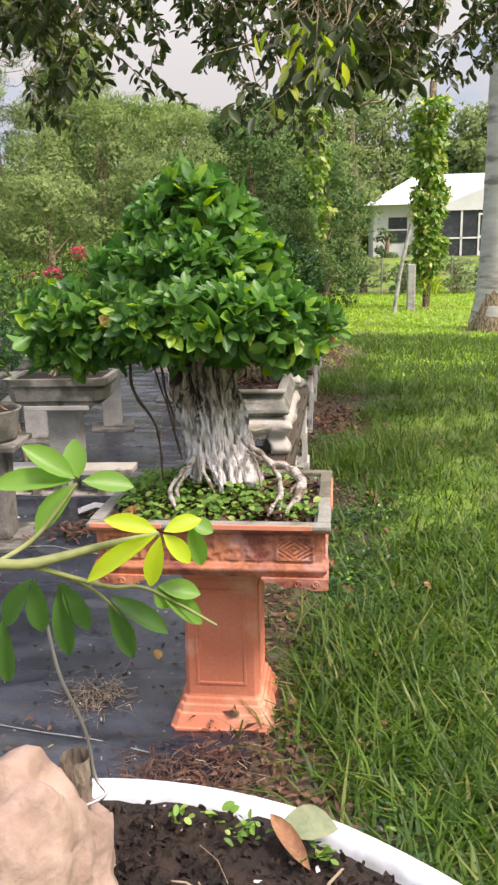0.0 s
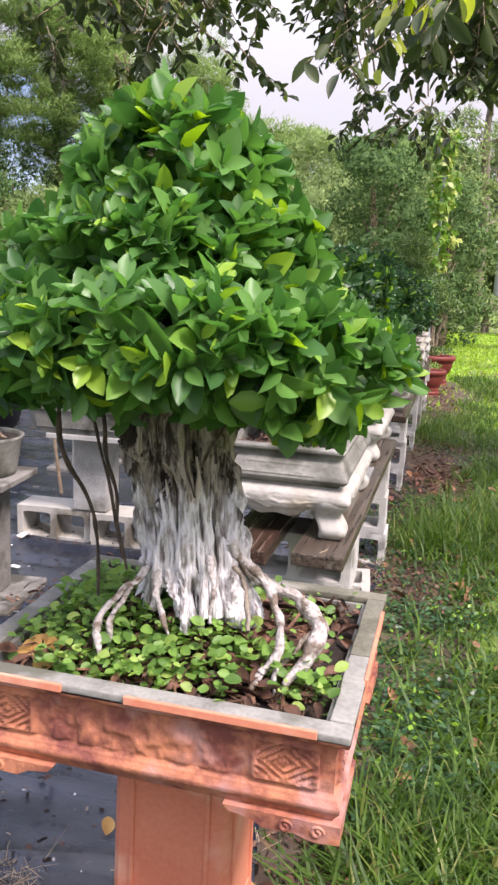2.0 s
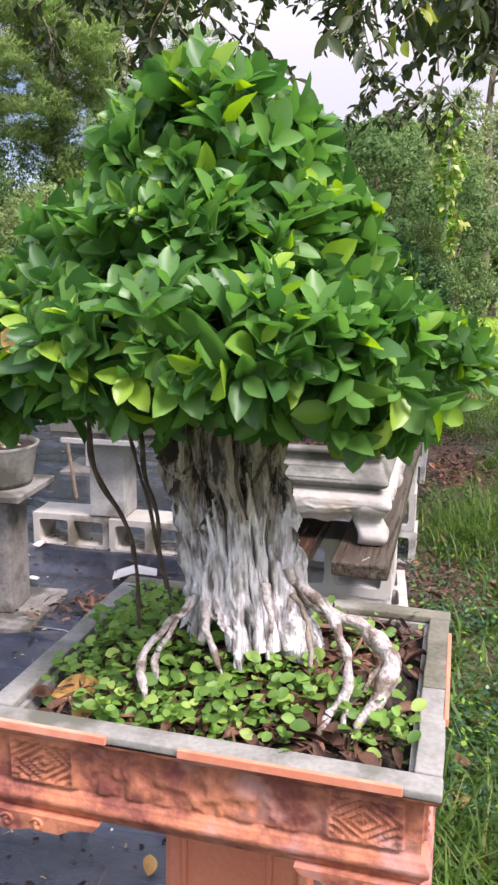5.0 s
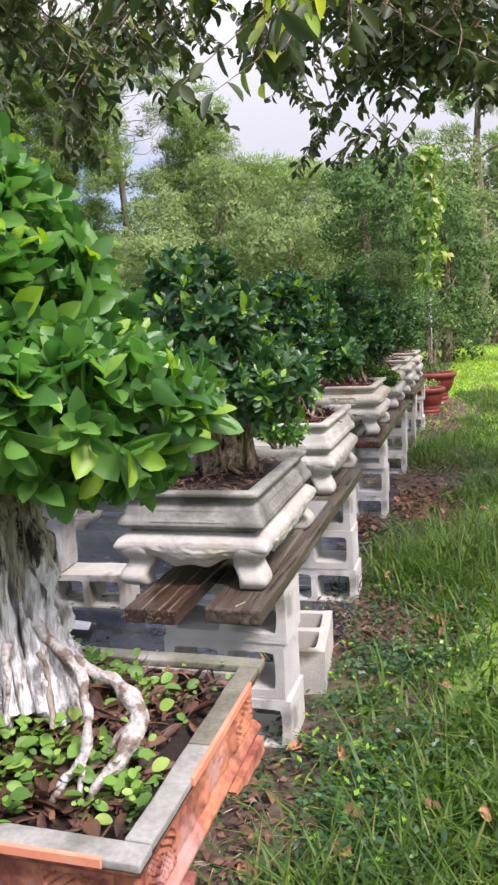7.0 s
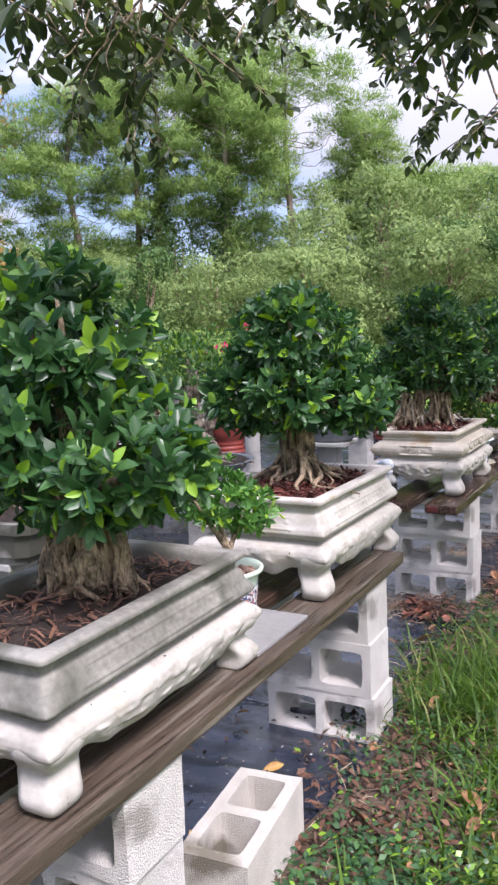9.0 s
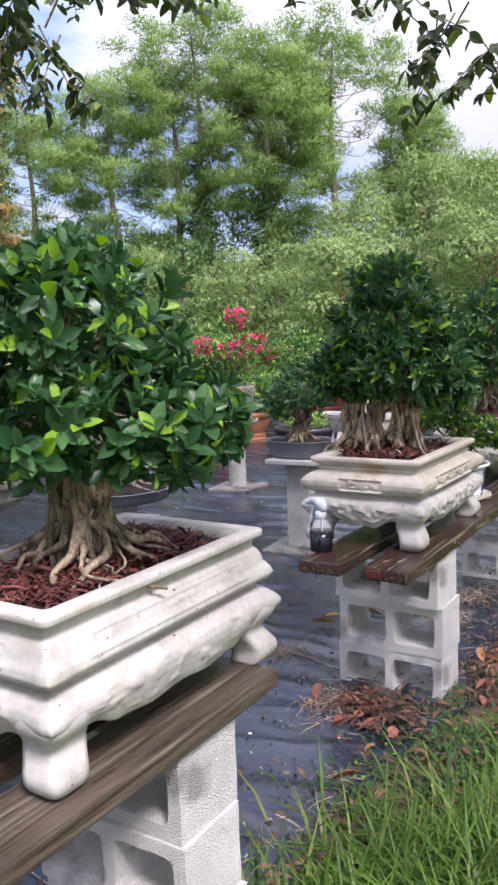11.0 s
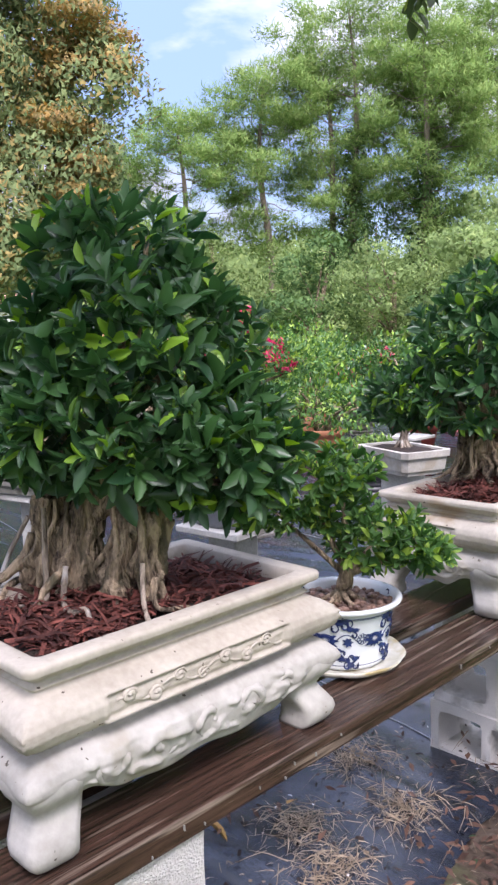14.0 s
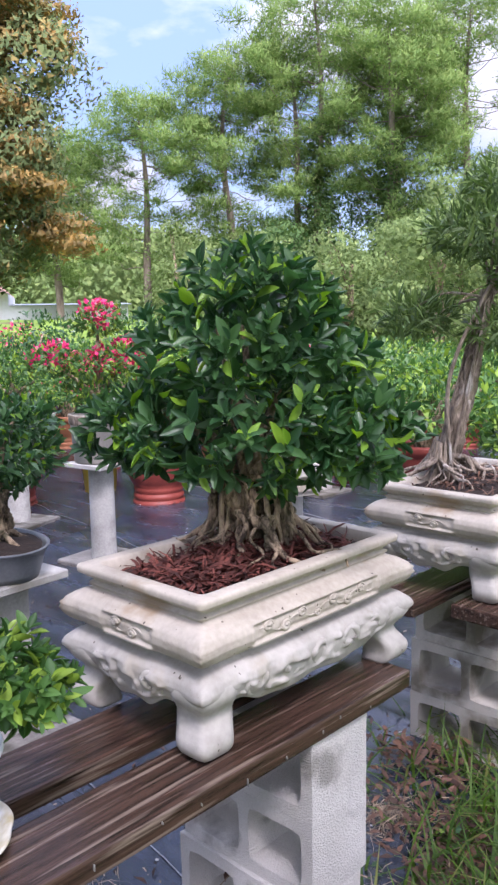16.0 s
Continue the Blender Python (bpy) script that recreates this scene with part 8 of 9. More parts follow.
v, f = tube([(0.16 * math.cos(q), 0.16 * math.sin(q), 0.345 - 0.08 * math.sin(q * 0.5)) for q in np.linspace(0, 3.14, 12)], [0.003, 0.003], 24, 5)
part_np("bail", v, f, M_wire, bk, "wire bail handle")
# white pole
v, f = tube([(-4.62, 9.36, -0.05), (-4.60, 9.37, 0.8), (-4.58, 9.385, 1.60)], [0.016, 0.016, 0.016], 8, 12)
pole = tagged(part_np("white_pole", v, f, M_white_plastic), "thin white plastic pipe standing upright in the yard", "pole")
v, f = lathe([(0, 1.59), (0.022, 1.59), (0.024, 1.60), (0.024, 1.63), (0.016, 1.645), (0, 1.645)], 16)
part_np("cap", v + np.array([-4.58, 9.385, 0]), f, M_blackpot, pole, "dark plastic cap")
# scraps on the cloth
for sx, sy, sz, st in ((-1.42, 4.30, 0.13, 20), (-1.95, 4.55, 0.05, 60), (-1.78, 4.15, 0.045, 10), (-1.2, 4.05, 0.07, 120)):
    vv, ff = leaves(np.array([[sx, sy, 0.035]]), np.array([[math.cos(radians(st)), math.sin(radians(st)), 0.05]]), np.array([[0.1, 0.1, 1.0]]), sz * 1.5, sz, CHIP)
    tagged(part_np("broken_tile", vv, ff, M_paper), "pale broken tile scrap lying on the black cloth", "scrap")
v, f = tube([(-2.16, 5.42, 0.0), (-2.2, 5.40, 0.35), (-2.22, 5.38, 0.62)], [0.012, 0.011, 0.010], 10, 8, 0.1)
tagged(part_np("bamboo_stick", v, f, M_straw), "thin bamboo stick standing in the yard", "stick")

v, f = tube([(0.62, 2.52, 0.07), (0.66, 2.56, 0.10), (0.70, 2.57, 0.085), (0.74, 2.53, 0.06)], [0.004, 0.005, 0.004], 20, 6)
tagged(part_np("plastic_strip", v, f, M_paper), "thin white plastic strip lying in the grass", "strip")

# red pots at the end of the row
round_pot("clay_pot", -0.22, 11.75, 0.0, 0.235, 0.36, M_redpot, "red clay pot with a wide rim beside the lawn")
round_pot("clay_pot", -0.22, 13.1, 0.0, 0.33, 0.45, M_redpot, "large red clay pot with a wide rim beside the lawn")
shrub(-0.22, 13.1, 0.42, [(0, 0, 0.82, 0.34, 0.34, 0.16), (-0.1, 0, 1.06, 0.28, 0.28, 0.14), (0.22, 0, 0.72, 0.22, 0.22, 0.10), (0.0, 0.0, 0.10, 0.28, 0.28, 0.06)], 2200, 0.055, L_podo, "cloud-pruned green tree in the red pot", 341)
shrub(-0.22, 11.75, 0.36, [(0, 0, 0.05, 0.2, 0.2, 0.05)], 200, 0.04, L_weed, "low weeds in a red pot", 345)

# further potted shrubs filling the yard behind
spots = [(-6.6, 10.2), (-7.4, 12.2), (-6.9, 13.8), (-5.9, 14.6), (-4.4, 13.6), (-3.6, 14.9), (-8.6, 11.2), (-9.4, 13.4), (-8.0, 15.0), (-2.6, 12.4), (-1.9, 13.9), (-6.2, 8.9), (-7.9, 9.4), (-1.5, 12.0), (-5.0, 15.6), (-2.9, 16.2), (-10.5, 12.0), (-3.4, 6.6), (-4.6, 7.4), (-5.6, 6.8), (-6.0, 10.6), (-6.9, 11.3), (-5.2, 11.7), (-7.6, 10.6), (-6.3, 12.7), (-8.4, 12.4), (-4.6, 12.2), (-7.8, 13.6), (-9.6, 12.2), (-3.9, 12.9), (-6.0, 13.6), (-9.0, 14.4), (-2.4, 14.8), (-1.2, 15.2), (-3.2, 13.6), (-8.9, 10.0)]
for k, (sx, sy) in enumerate(spots):
    w, h = 0.75 + 0.35 * yr.rand(), 0.75 + 0.5 * yr.rand()
    m_pot = (M_redpot, M_brownpot, M_blackpot, M_grey_pot, M_redpot)[k % 5]
    colour = ("red", "orange clay", "black", "grey cement", "red")[k % 5]
    round_pot("clay_pot", sx, sy, 0.0, 0.22 + 0.06 * yr.rand(), 0.34 + 0.1 * yr.rand(), m_pot, colour + " round pot standing on the cloth")
    m_leaf = (L_small, L_lime, L_small, L_dark, L_small)[(k * 3 + k // 4) % 5]
    tone = {L_lime: "light-green", L_small: "green", L_fig: "bright-green", L_dark: "dark-green"}[m_leaf]
    lb = lobes_for(yr, w, h, 7)
    shrub(sx, sy, 0.32, lb, 2300, 0.07, m_leaf, tone + " bushy shrub in a " + colour + " pot", 400 + k * 3, [lb[0], lb[3]] if k in (3, 7, 12, 20, 25) else None)

# ---- shade tree over the row ----
shade = thing("shade_tree", 0, 0, 0, "broad-leaved shade tree whose dark drooping twigs overhang the benches", "tree")
trunk_at = np.array([3.3, 6.6, 0.0])
v, f = tube([tuple(trunk_at + (0, 0, -0.1)), tuple(trunk_at + (0.05, 0, 1.5)), tuple(trunk_at + (-0.1, 0.1, 3.2)), tuple(trunk_at + (-0.3, 0.1, 5.0))], [0.30, 0.22, 0.17, 0.08], 26, 14, 0.2)
part_np("trunk", v, f, M_bark, shade)
r = np.random.RandomState(45)
tips = [(-2.0, 6.35, 2.85), (-1.5, 6.15, 2.85), (-0.28, 7.9, 2.65), (0.25, 7.5, 3.2), (0.2, 9.1, 3.3), (-1.76, 7.8, 3.1), (-1.0, 7.55, 3.0), (-0.75, 8.35, 2.85), (-2.45, 6.95, 2.75), (-3.2, 7.3, 3.1), (-2.1, 5.7, 2.9), (-0.45, 8.5, 2.75), (-1.70, 5.71, 2.72), (-1.47, 5.94, 2.74), (-1.36, 6.07, 2.68), (-1.27, 6.17, 2.64), (-1.12, 6.23, 2.72), (-0.99, 6.32, 2.72), (-1.37, 5.99, 2.80), (-1.22, 6.12, 2.78), (-0.27, 5.45, 2.77), (-0.22, 5.85, 2.77), (-0.12, 6.26, 2.71), (-0.05, 5.54, 2.67), (0.04, 5.88, 2.83), (0.14, 6.26, 2.84), (0.37, 5.61, 2.66), (0.41, 5.99, 2.61), (0.20, 6.23, 2.97), (0.13, 5.60, 2.59), (0.44, 5.94, 2.78)]
while len(tips) < 175:
    x, y = -3.4 + 5.6 * r.rand(), 3.9 + 5.0 * r.rand()
    low = 1.36 + 0.43 * math.hypot(x - 0.8, y - 5.0) + 0.34
    z = max(low, (2.92 if x > -1.3 else 2.62) + 0.25 * r.rand()) + 0.75 * r.rand() ** 1.6
    if z < 4.2:
        tips.append((x, y, z))
tips = np.array(tips)
gap_yaw, gap_rise = np.degrees(np.arctan2(0.1 - tips[:, 0], tips[:, 1] - 0.9)), np.degrees(np.arctan2(tips[:, 2] - 1.4, np.hypot(tips[:, 0] - 0.1, tips[:, 1] - 0.9)))
clear = (gap_yaw > 10) & (gap_yaw < 17) & (gap_rise < 17.0)
gap_yaw, gap_rise = np.degrees(np.arctan2(0.7 - tips[:, 0], tips[:, 1] - 1.9)), np.degrees(np.arctan2(tips[:, 2] - 1.4, np.hypot(tips[:, 0] - 0.7, tips[:, 1] - 1.9)))
tips = tips[~(clear | ((gap_yaw > 17.5) & (gap_yaw < 22) & (gap_rise < 22)))]
limbs = []
for a in np.linspace(2.0, 4.6, 7):
    e = trunk_at + np.array([math.cos(a) * 4.6, math.sin(a) * 3.2 + 0.8, 3.9])
    limbs.append((trunk_at + np.array([-0.1, 0.1, 2.9]), trunk_at + np.array([math.cos(a) * 2.0, math.sin(a) * 1.5 + 0.3, 4.0]), e))
lp_ = []
for k, pts in enumerate(limbs):
    v, f = tube(pts, [0.11, 0.06, 0.015], 24, 9, 0.2, k)
    part_np("limb", v, f, M_bark, shade)
    lp_.append(smooth_line(pts, 24))
lp_ = np.concatenate(lp_)
tw, P_, D_, N_ = [], [], [], []
for c in tips:
    j = np.argmin(np.linalg.norm(lp_ - c, axis=1) + 0.5 * np.maximum(0, c[2] - lp_[:, 2]))
    for q in range(4):
        e = c + np.array([0.24 * r.randn(), 0.24 * r.randn(), -0.12 - 0.10 * r.rand()])
        m = (c + e) / 2 + np.array([0, 0, 0.07])
        s = c + np.array([0.12 * r.randn(), 0.12 * r.randn(), 0.22])
        tw.append(tube([s, m, e], [0.006, 0.004, 0.002], 8, 5))
        line = smooth_line([s, m, e], 18)
        for p in line[3:]:
            a = r.rand() * 6.283
            d = np.array([math.cos(a) * 0.8, math.sin(a) * 0.8, -0.55 + 0.35 * r.randn()])
            P_.append(p)
            D_.append(d)
            N_.append(np.array([0.5 * r.randn(), 0.5 * r.randn(), 1.0]))
    if c[0] > -0.3 and c[1] < 6.3 and c[2] < 2.98:
        # low outer sprays grow from a higher neighbour
        high = tips[tips[:, 2] > c[2] + 0.12]
        o = high[np.argmin(np.linalg.norm(high - c, axis=1))]
        tw.append(tube([o, (o + c) / 2 + np.array([0.05, 0.03, 0.10]), c + np.array([0, 0, 0.20])], [0.006, 0.005, 0.004], 12, 5))
    elif c[2] < 3.2:
        tw.append(tube([lp_[j], (lp_[j] + c) / 2 + np.array([0, 0, 0.25]), c + np.array([0, 0, 0.22])], [0.018, 0.012, 0.006], 12, 6))
P_, D_, N_ = np.array(P_), np.array(D_), np.array(N_)
L_ = 0.072 + 0.045 * r.rand(len(P_))
v, f = leaves(P_, D_, N_, L_, L_ * 0.50, LEAF_MID)
part_np("foliage", v, f, L_canopy, shade, "dark green leaves seen from below")
# low yellow-green spray hanging over the first tree
P_, D_ = [], []
for q in range(13):
    s = np.array([-0.12 + 0.30 * r.rand(), 3.6 + 0.45 * r.rand(), 2.42])
    e = np.array([-0.16 + 0.20 * r.randn() * 0.8 + 0.08, 3.62 + 0.20 * r.randn(), 1.98 + 0.2 * r.rand()])
    line = smooth_line([s, (s + e) / 2 + np.array([0.03, 0, 0.03]), e], 12)
    tw.append(tube([np.array([0.25, 4.15, 3.0]), s + np.array([0.02, 0.05, 0.12]), s, e], [0.004, 0.003, 0.0025, 0.0012], 14, 5))
    for p in line[2:]:
        a = r.rand() * 6.283
        P_.append(p)
        D_.append((math.cos(a) * 0.7, math.sin(a) * 0.7, -0.75))
v, f = join(tw)
tagged(part_np("twig", v, f, M_bark, shade), kind="stuff")
P_, D_ = np.array(P_), np.array(D_)
pick = r.rand(len(P_)) < 0.22
for sel, mat_, nm in ((pick, L_yellow, "yellow_foliage"), (~pick, L_canopy, "foliage")):
    n = sel.sum()
    v, f = leaves(P_[sel], D_[sel], np.stack([0.6 * r.randn(n), -0.6 + 0.5 * r.randn(n), np.ones(n) * 0.6], 1), 0.07 + 0.035 * r.rand(n), 0.03 + 0.012 * r.rand(n), LEAF)
    part_np(nm, v, f, mat_, shade)


# ---- trees round the yard ----
def pine(x, y, h, rad, seed, start=0.33, limbs=46, needles=30000, z0=0.0, vine=False):
    t = thing("pine_tree", x, y, z0, "tall slash pine with a vine-clad trunk and open tufted crown" if vine else "tall slash pine with a bare lower trunk and open tufted crown", "tree", "pines behind the yard")
    r = np.random.RandomState(seed)
    pts = [(0, 0, -0.2), (0.10 * r.randn(), 0.10 * r.randn(), h * 0.35), (0.12 * r.randn(), 0.12 * r.randn(), h * 0.7), (0.12 * r.randn(), 0.12 * r.randn(), h * 0.95)]
    v, f = tube(pts, [0.20, 0.17, 0.11, 0.03], 26, 9, 0.15)
    part_np("trunk", v, f, M_trunk_far, t)
    line = smooth_line(pts, 60)
    lobes, br = [], []
    for k in range(limbs):
        q = start + (0.98 - start) * ((k + r.rand()) / limbs) ** 0.8
        g = (q - start) / (1 - start)
        env = rad * 1.35 * (0.62 + 0.38 * math.sin(math.pi * min(1, g * 0.9 + 0.12))) * (1 - g ** 5 * 0.55) * (0.55 + 0.45 * min(1.0, g * 3.5))
        a = k * 2.4 + 0.6 * r.randn()
        b = line[int(q * 59)]
        d = env * (0.55 + 0.45 * r.rand())
        c = b + np.array([math.cos(a) * d, math.sin(a) * d, (0.36 + 0.32 * g) * d + 0.2 * r.randn()])
        c[2] = min(c[2], h)
        way = smooth_line([b, (b + c) / 2 + np.array([0.25 * r.randn(), 0.25 * r.randn(), -0.16 * d + 0.12 * r.randn()]), c], 24)
        sway = np.cumsum(r.normal(size=(24, 3)), 0) * 0.040
        way = way + sway - np.linspace(0, 1, 24)[:, None] * sway[-1]
        br.append(tube(way, [0.022, 0.013, 0.005], 12, 4, 0.3))
        size = 0.50 + 0.28 * r.rand()
        lobes.append((*c, size * 1.2, size * 1.2, size * 0.72))
        for m in range(2 if r.rand() < 0.55 + 0.4 * g else 1):
            w = way[int(24 * (0.45 + 0.42 * r.rand()))] + np.array([0.35, 0.35, 0.22]) * r.normal(size=3)
            size = 0.36 + 0.26 * r.rand()
            lobes.append((*(w + np.array([0, 0, 0.12])), size * 1.25, size * 1.25, size * 0.7))
    v, f = join(br)
    part_np("limb", v, f, M_trunk_far, t)
    soft_crown(lobes, needles, 0.22, L_pine, t, seed + 1, 0.19, 0.20, 0.55, 0.8, 0.45, TRI)
    if vine:
        lobes = [(line[int(q * 59)][0] + 0.25 * r.randn(), line[int(q * 59)][1] + 0.25 * r.randn(), q * h, 0.45 + 0.4 * r.rand(), 0.45 + 0.4 * r.rand(), 0.5) for q in np.linspace(0.08, 0.62, 14)]
        soft_crown(lobes, 5000, 0.17, L_far_dark, t, seed + 2, 0.6, 0.4, 0.4, 0.3, -0.3, LEAF_LOW, "climbing_vine", "dark climbing vine")
    return t


for k, (x, y, h, rad) in enumerate(((-20.8, 34.0, 15.6, 3.0), (-15.2, 36.6, 14.3, 3.4), (-26.6, 29.4, 10.9, 2.7), (-23.6, 31.6, 12.6, 2.3), (-18.2, 36.2, 12.4, 2.6), (-11.0, 39.5, 8.2, 2.2), (-7.8, 37.5, 7.8, 2.2), (-3.2, 40.0, 7.6, 2.0), (-12.4, 39.0, 11.2, 1.7), (-30.5, 27.5, 9.5, 2.4), (-17.0, 33.5, 13.2, 2.6), (-22.4, 34.5, 13.6, 2.4))):
    pine(x, y, h, rad, 500 + k * 7, vine=k in (0, 4, 10))


def broadleaf(x, y, h, rad, seed, material, label, n=4200, leaf=0.19, low=0.15, name="yard_tree", bark=None, z0=0.0, count=26, shape=LEAF_LOW):
    t = thing(name, x, y, z0, label, "tree", "trees behind the yard")
    r = np.random.RandomState(seed)
    v, f = tube([(0, 0, -0.2), (0.1 * r.randn(), 0.1 * r.randn(), h * 0.3), (0.2 * r.randn(), 0.2 * r.randn(), h * 0.75)], [0.16, 0.12, 0.05], 16, 9, 0.2)
    part_np("trunk", v, f, bark or M_bark, t)
    lobes = []
    for k in range(count):
        q = low + (0.97 - low) * r.rand()
        env = rad * math.sin(math.pi * min(0.97, 0.18 + 0.74 * q)) ** 0.7
        a = r.rand() * 6.283
        d = env * (0.25 + 0.55 * r.rand())
        lobes.append((math.cos(a) * d, math.sin(a) * d, h * q * 0.95, rad * (0.26 + 0.16 * r.rand()), rad * (0.26 + 0.16 * r.rand()), h * (0.07 + 0.06 * r.rand())))
    br = [tube([(0, 0, max(h * 0.25, q[2] * 0.6)), (q[0] * 0.5, q[1] * 0.5, q[2] * 0.85), q[:3]], [0.04, 0.025, 0.008], 8, 5) for q in lobes[:12]]
    v, f = join(br)
    part_np("limb", v, f, bark or M_bark, t)
    soft_crown(lobes, n, leaf, material, t, seed + 1, 0.55, 0.45, 0.40, 0.5, 0.2, shape)
    return t


wood = np.random.RandomState(70)
row = []
for k in range(30):
    a = radians(-8 + 84 * k / 29 + 1.5 * wood.randn())
    d = 24.5 + 7.0 * wood.rand()
    x, y = 0.6 - d * math.sin(a), 3.0 + d * math.cos(a)
    row.append((x, y, (3.6 if k < 10 else 1.9) + (2.6 if k < 10 else 2.9) * wood.rand() + (1.0 if k < 10 else 0), 1.6 + 0.8 * wood.rand()))
for k, (x, y, h, rad) in enumerate(row):
    if x > 0.6 or math.degrees(math.atan2(0.6 - x, y - 3.0)) > 37:
        continue
    m = (L_far, L_far, L_far_dark)[k % 3]
    broadleaf(x, y, h, rad, 600 + k * 5, m, {L_far: "green leafy tree at the yard's edge", L_far_dark: "dark-green leafy tree at the yard's edge", L_lime: "yellow-green leafy tree at the yard's edge"}[m], 9000, 0.155, 0.02, count=40)
broadleaf(-1.9, 20.5, 5.0, 1.9, 800, L_far_dark, "dense dark-green tree behind the row", 12000, 0.12, 0.10)
broadleaf(-0.3, 22.0, 4.2, 1.5, 810, L_far_dark, "dark-green tree behind the row", 8000, 0.12, 0.05)
broadleaf(-4.6, 22.5, 4.2, 2.0, 820, L_far, "green leafy tree behind the row", 9000, 0.13, 0.05)
broadleaf(-7.5, 21.0, 3.6, 2.0, 830, L_far, "light-green leafy tree behind the row", 9000, 0.13, 0.03)
broadleaf(-8.8, 24.5, 5.4, 1.6, 840, L_far, "slender green tree behind the row", 8000, 0.13, 0.12)
broadleaf(-4.9, 27.0, 5.8, 2.2, 850, L_far, "tall green tree behind the row", 9000, 0.13, 0.10)
broadleaf(-12.5, 25.0, 4.2, 2.2, 860, L_far, "green leafy tree behind the yard", 9000, 0.13, 0.05)
for k, (x, y, h, rad) in enumerate(((-19.0, 33.0, 7.2, 1.7), (-16.6, 33.6, 6.2, 1.6), (-13.2, 35.5, 7.6, 1.8), (-10.3, 35.0, 6.4, 1.7), (-24.2, 29.0, 6.0, 1.6), (-21.6, 30.5, 5.2, 1.8), (-7.0, 34.0, 5.8, 1.7))):
    broadleaf(x, y, h, rad, 862 + k * 2, L_far_dark if k % 3 == 0 else L_far, "slender open-crowned tree among the pines", 6500, 0.13, 0.18, count=34)
# tall leafy tree turning rust at the yard's left side
big = broadleaf(-15.3, 13.9, 12.5, 3.45, 880, L_mixed, "tall leafy tree with rust-coloured patches", 150000, 0.13, 0.262, count=95, shape=TRI)
rb = np.random.RandomState(12)
soft_crown([(0.9 + 1.3 * rb.rand(), 0.4 + 2.3 * rb.rand(), 3.1 + 5.0 * rb.rand() ** 1.3, 0.45 + 0.35 * rb.rand(), 0.45 + 0.35 * rb.rand(), 0.26) for _ in range(26)], 13000, 0.12, L_rust, big, 890, 0.55, 0.3, 0.4, 0.5, 0.1, LEAF_LOW, "rust_foliage", "rust-brown leaves")
broadleaf(-18.5, 12.5, 11.0, 3.2, 895, L_far_dark, "tall leafy tree beside the yard", 16000, 0.18, 0.24, count=50)
# bare-limbed pine behind the lawn
bp = thing("bare_pine", 0.55, 31.0, 0.2, "half-bare pine with crooked grey limbs", "tree")
v, f = tube([(0, 0, -0.3), (0.1, 0, 3.5), (-0.1, 0, 6.5), (0.1, 0, 9.5)], [0.20, 0.17, 0.13, 0.05], 22, 9, 0.2)
part_np("trunk", v, f, M_trunk_far, bp)
for k in range(11):
    a, z = k * 2.4 + wood.rand(), 3.4 + 0.52 * k + 0.3 * wood.rand()
    L = 1.5 + 1.0 * wood.rand()
    way = smooth_line([(0, 0, z), (math.cos(a) * L * 0.35, math.sin(a) * L * 0.35, z + 0.25), (math.cos(a + 0.3) * L * 0.7, math.sin(a + 0.3) * L * 0.7, z + 0.35), (math.cos(a) * L, math.sin(a) * L, z + 1.0)], 20)
    v, f = tube(way, [0.065, 0.05, 0.035, 0.012], 16, 6, 0.2)
    limb = part_np("limb", v, f, M_trunk_far, bp)
    for q in (7, 11, 15, 18):
        o = np.array([0.5 * wood.randn(), 0.5 * wood.randn(), 0.45 + 0.3 * wood.rand()])
        v, f = tube([way[q], way[q] + o * 0.5 + np.array([0.08 * wood.randn(), 0, -0.06]), way[q] + o], [0.026, 0.016, 0.005], 8, 5)
        part_np("twig", v, f, M_trunk_far, limb)
soft_crown([(1.0 * wood.randn(), 1.0 * wood.randn(), 6.4 + 3.2 * wood.rand(), 0.55, 0.55, 0.28) for _ in range(11)], 3000, 0.20, L_pine, bp, 905, 0.2, 0.4, 0.4, 0.8, 0.4, TRI)
# woods behind the house
for k, (x, y, h, rad) in enumerate(((-1.0, 50.0, 8.5, 2.8), (3.0, 54.0, 10.5, 3.2), (6.2, 55.0, 8.8, 2.8), (9.5, 54.5, 9.8, 3.2), (13.5, 56.0, 10.5, 3.4), (18.0, 55.0, 9.6, 3.4), (-3.6, 36.0, 7.0, 2.2))):
    broadleaf(x, y, h, rad, 1300 + k * 7, L_far if k % 2 else L_far_dark, "tall green tree behind the house", 12000, 0.34, 0.08, z0=1.0, count=40)

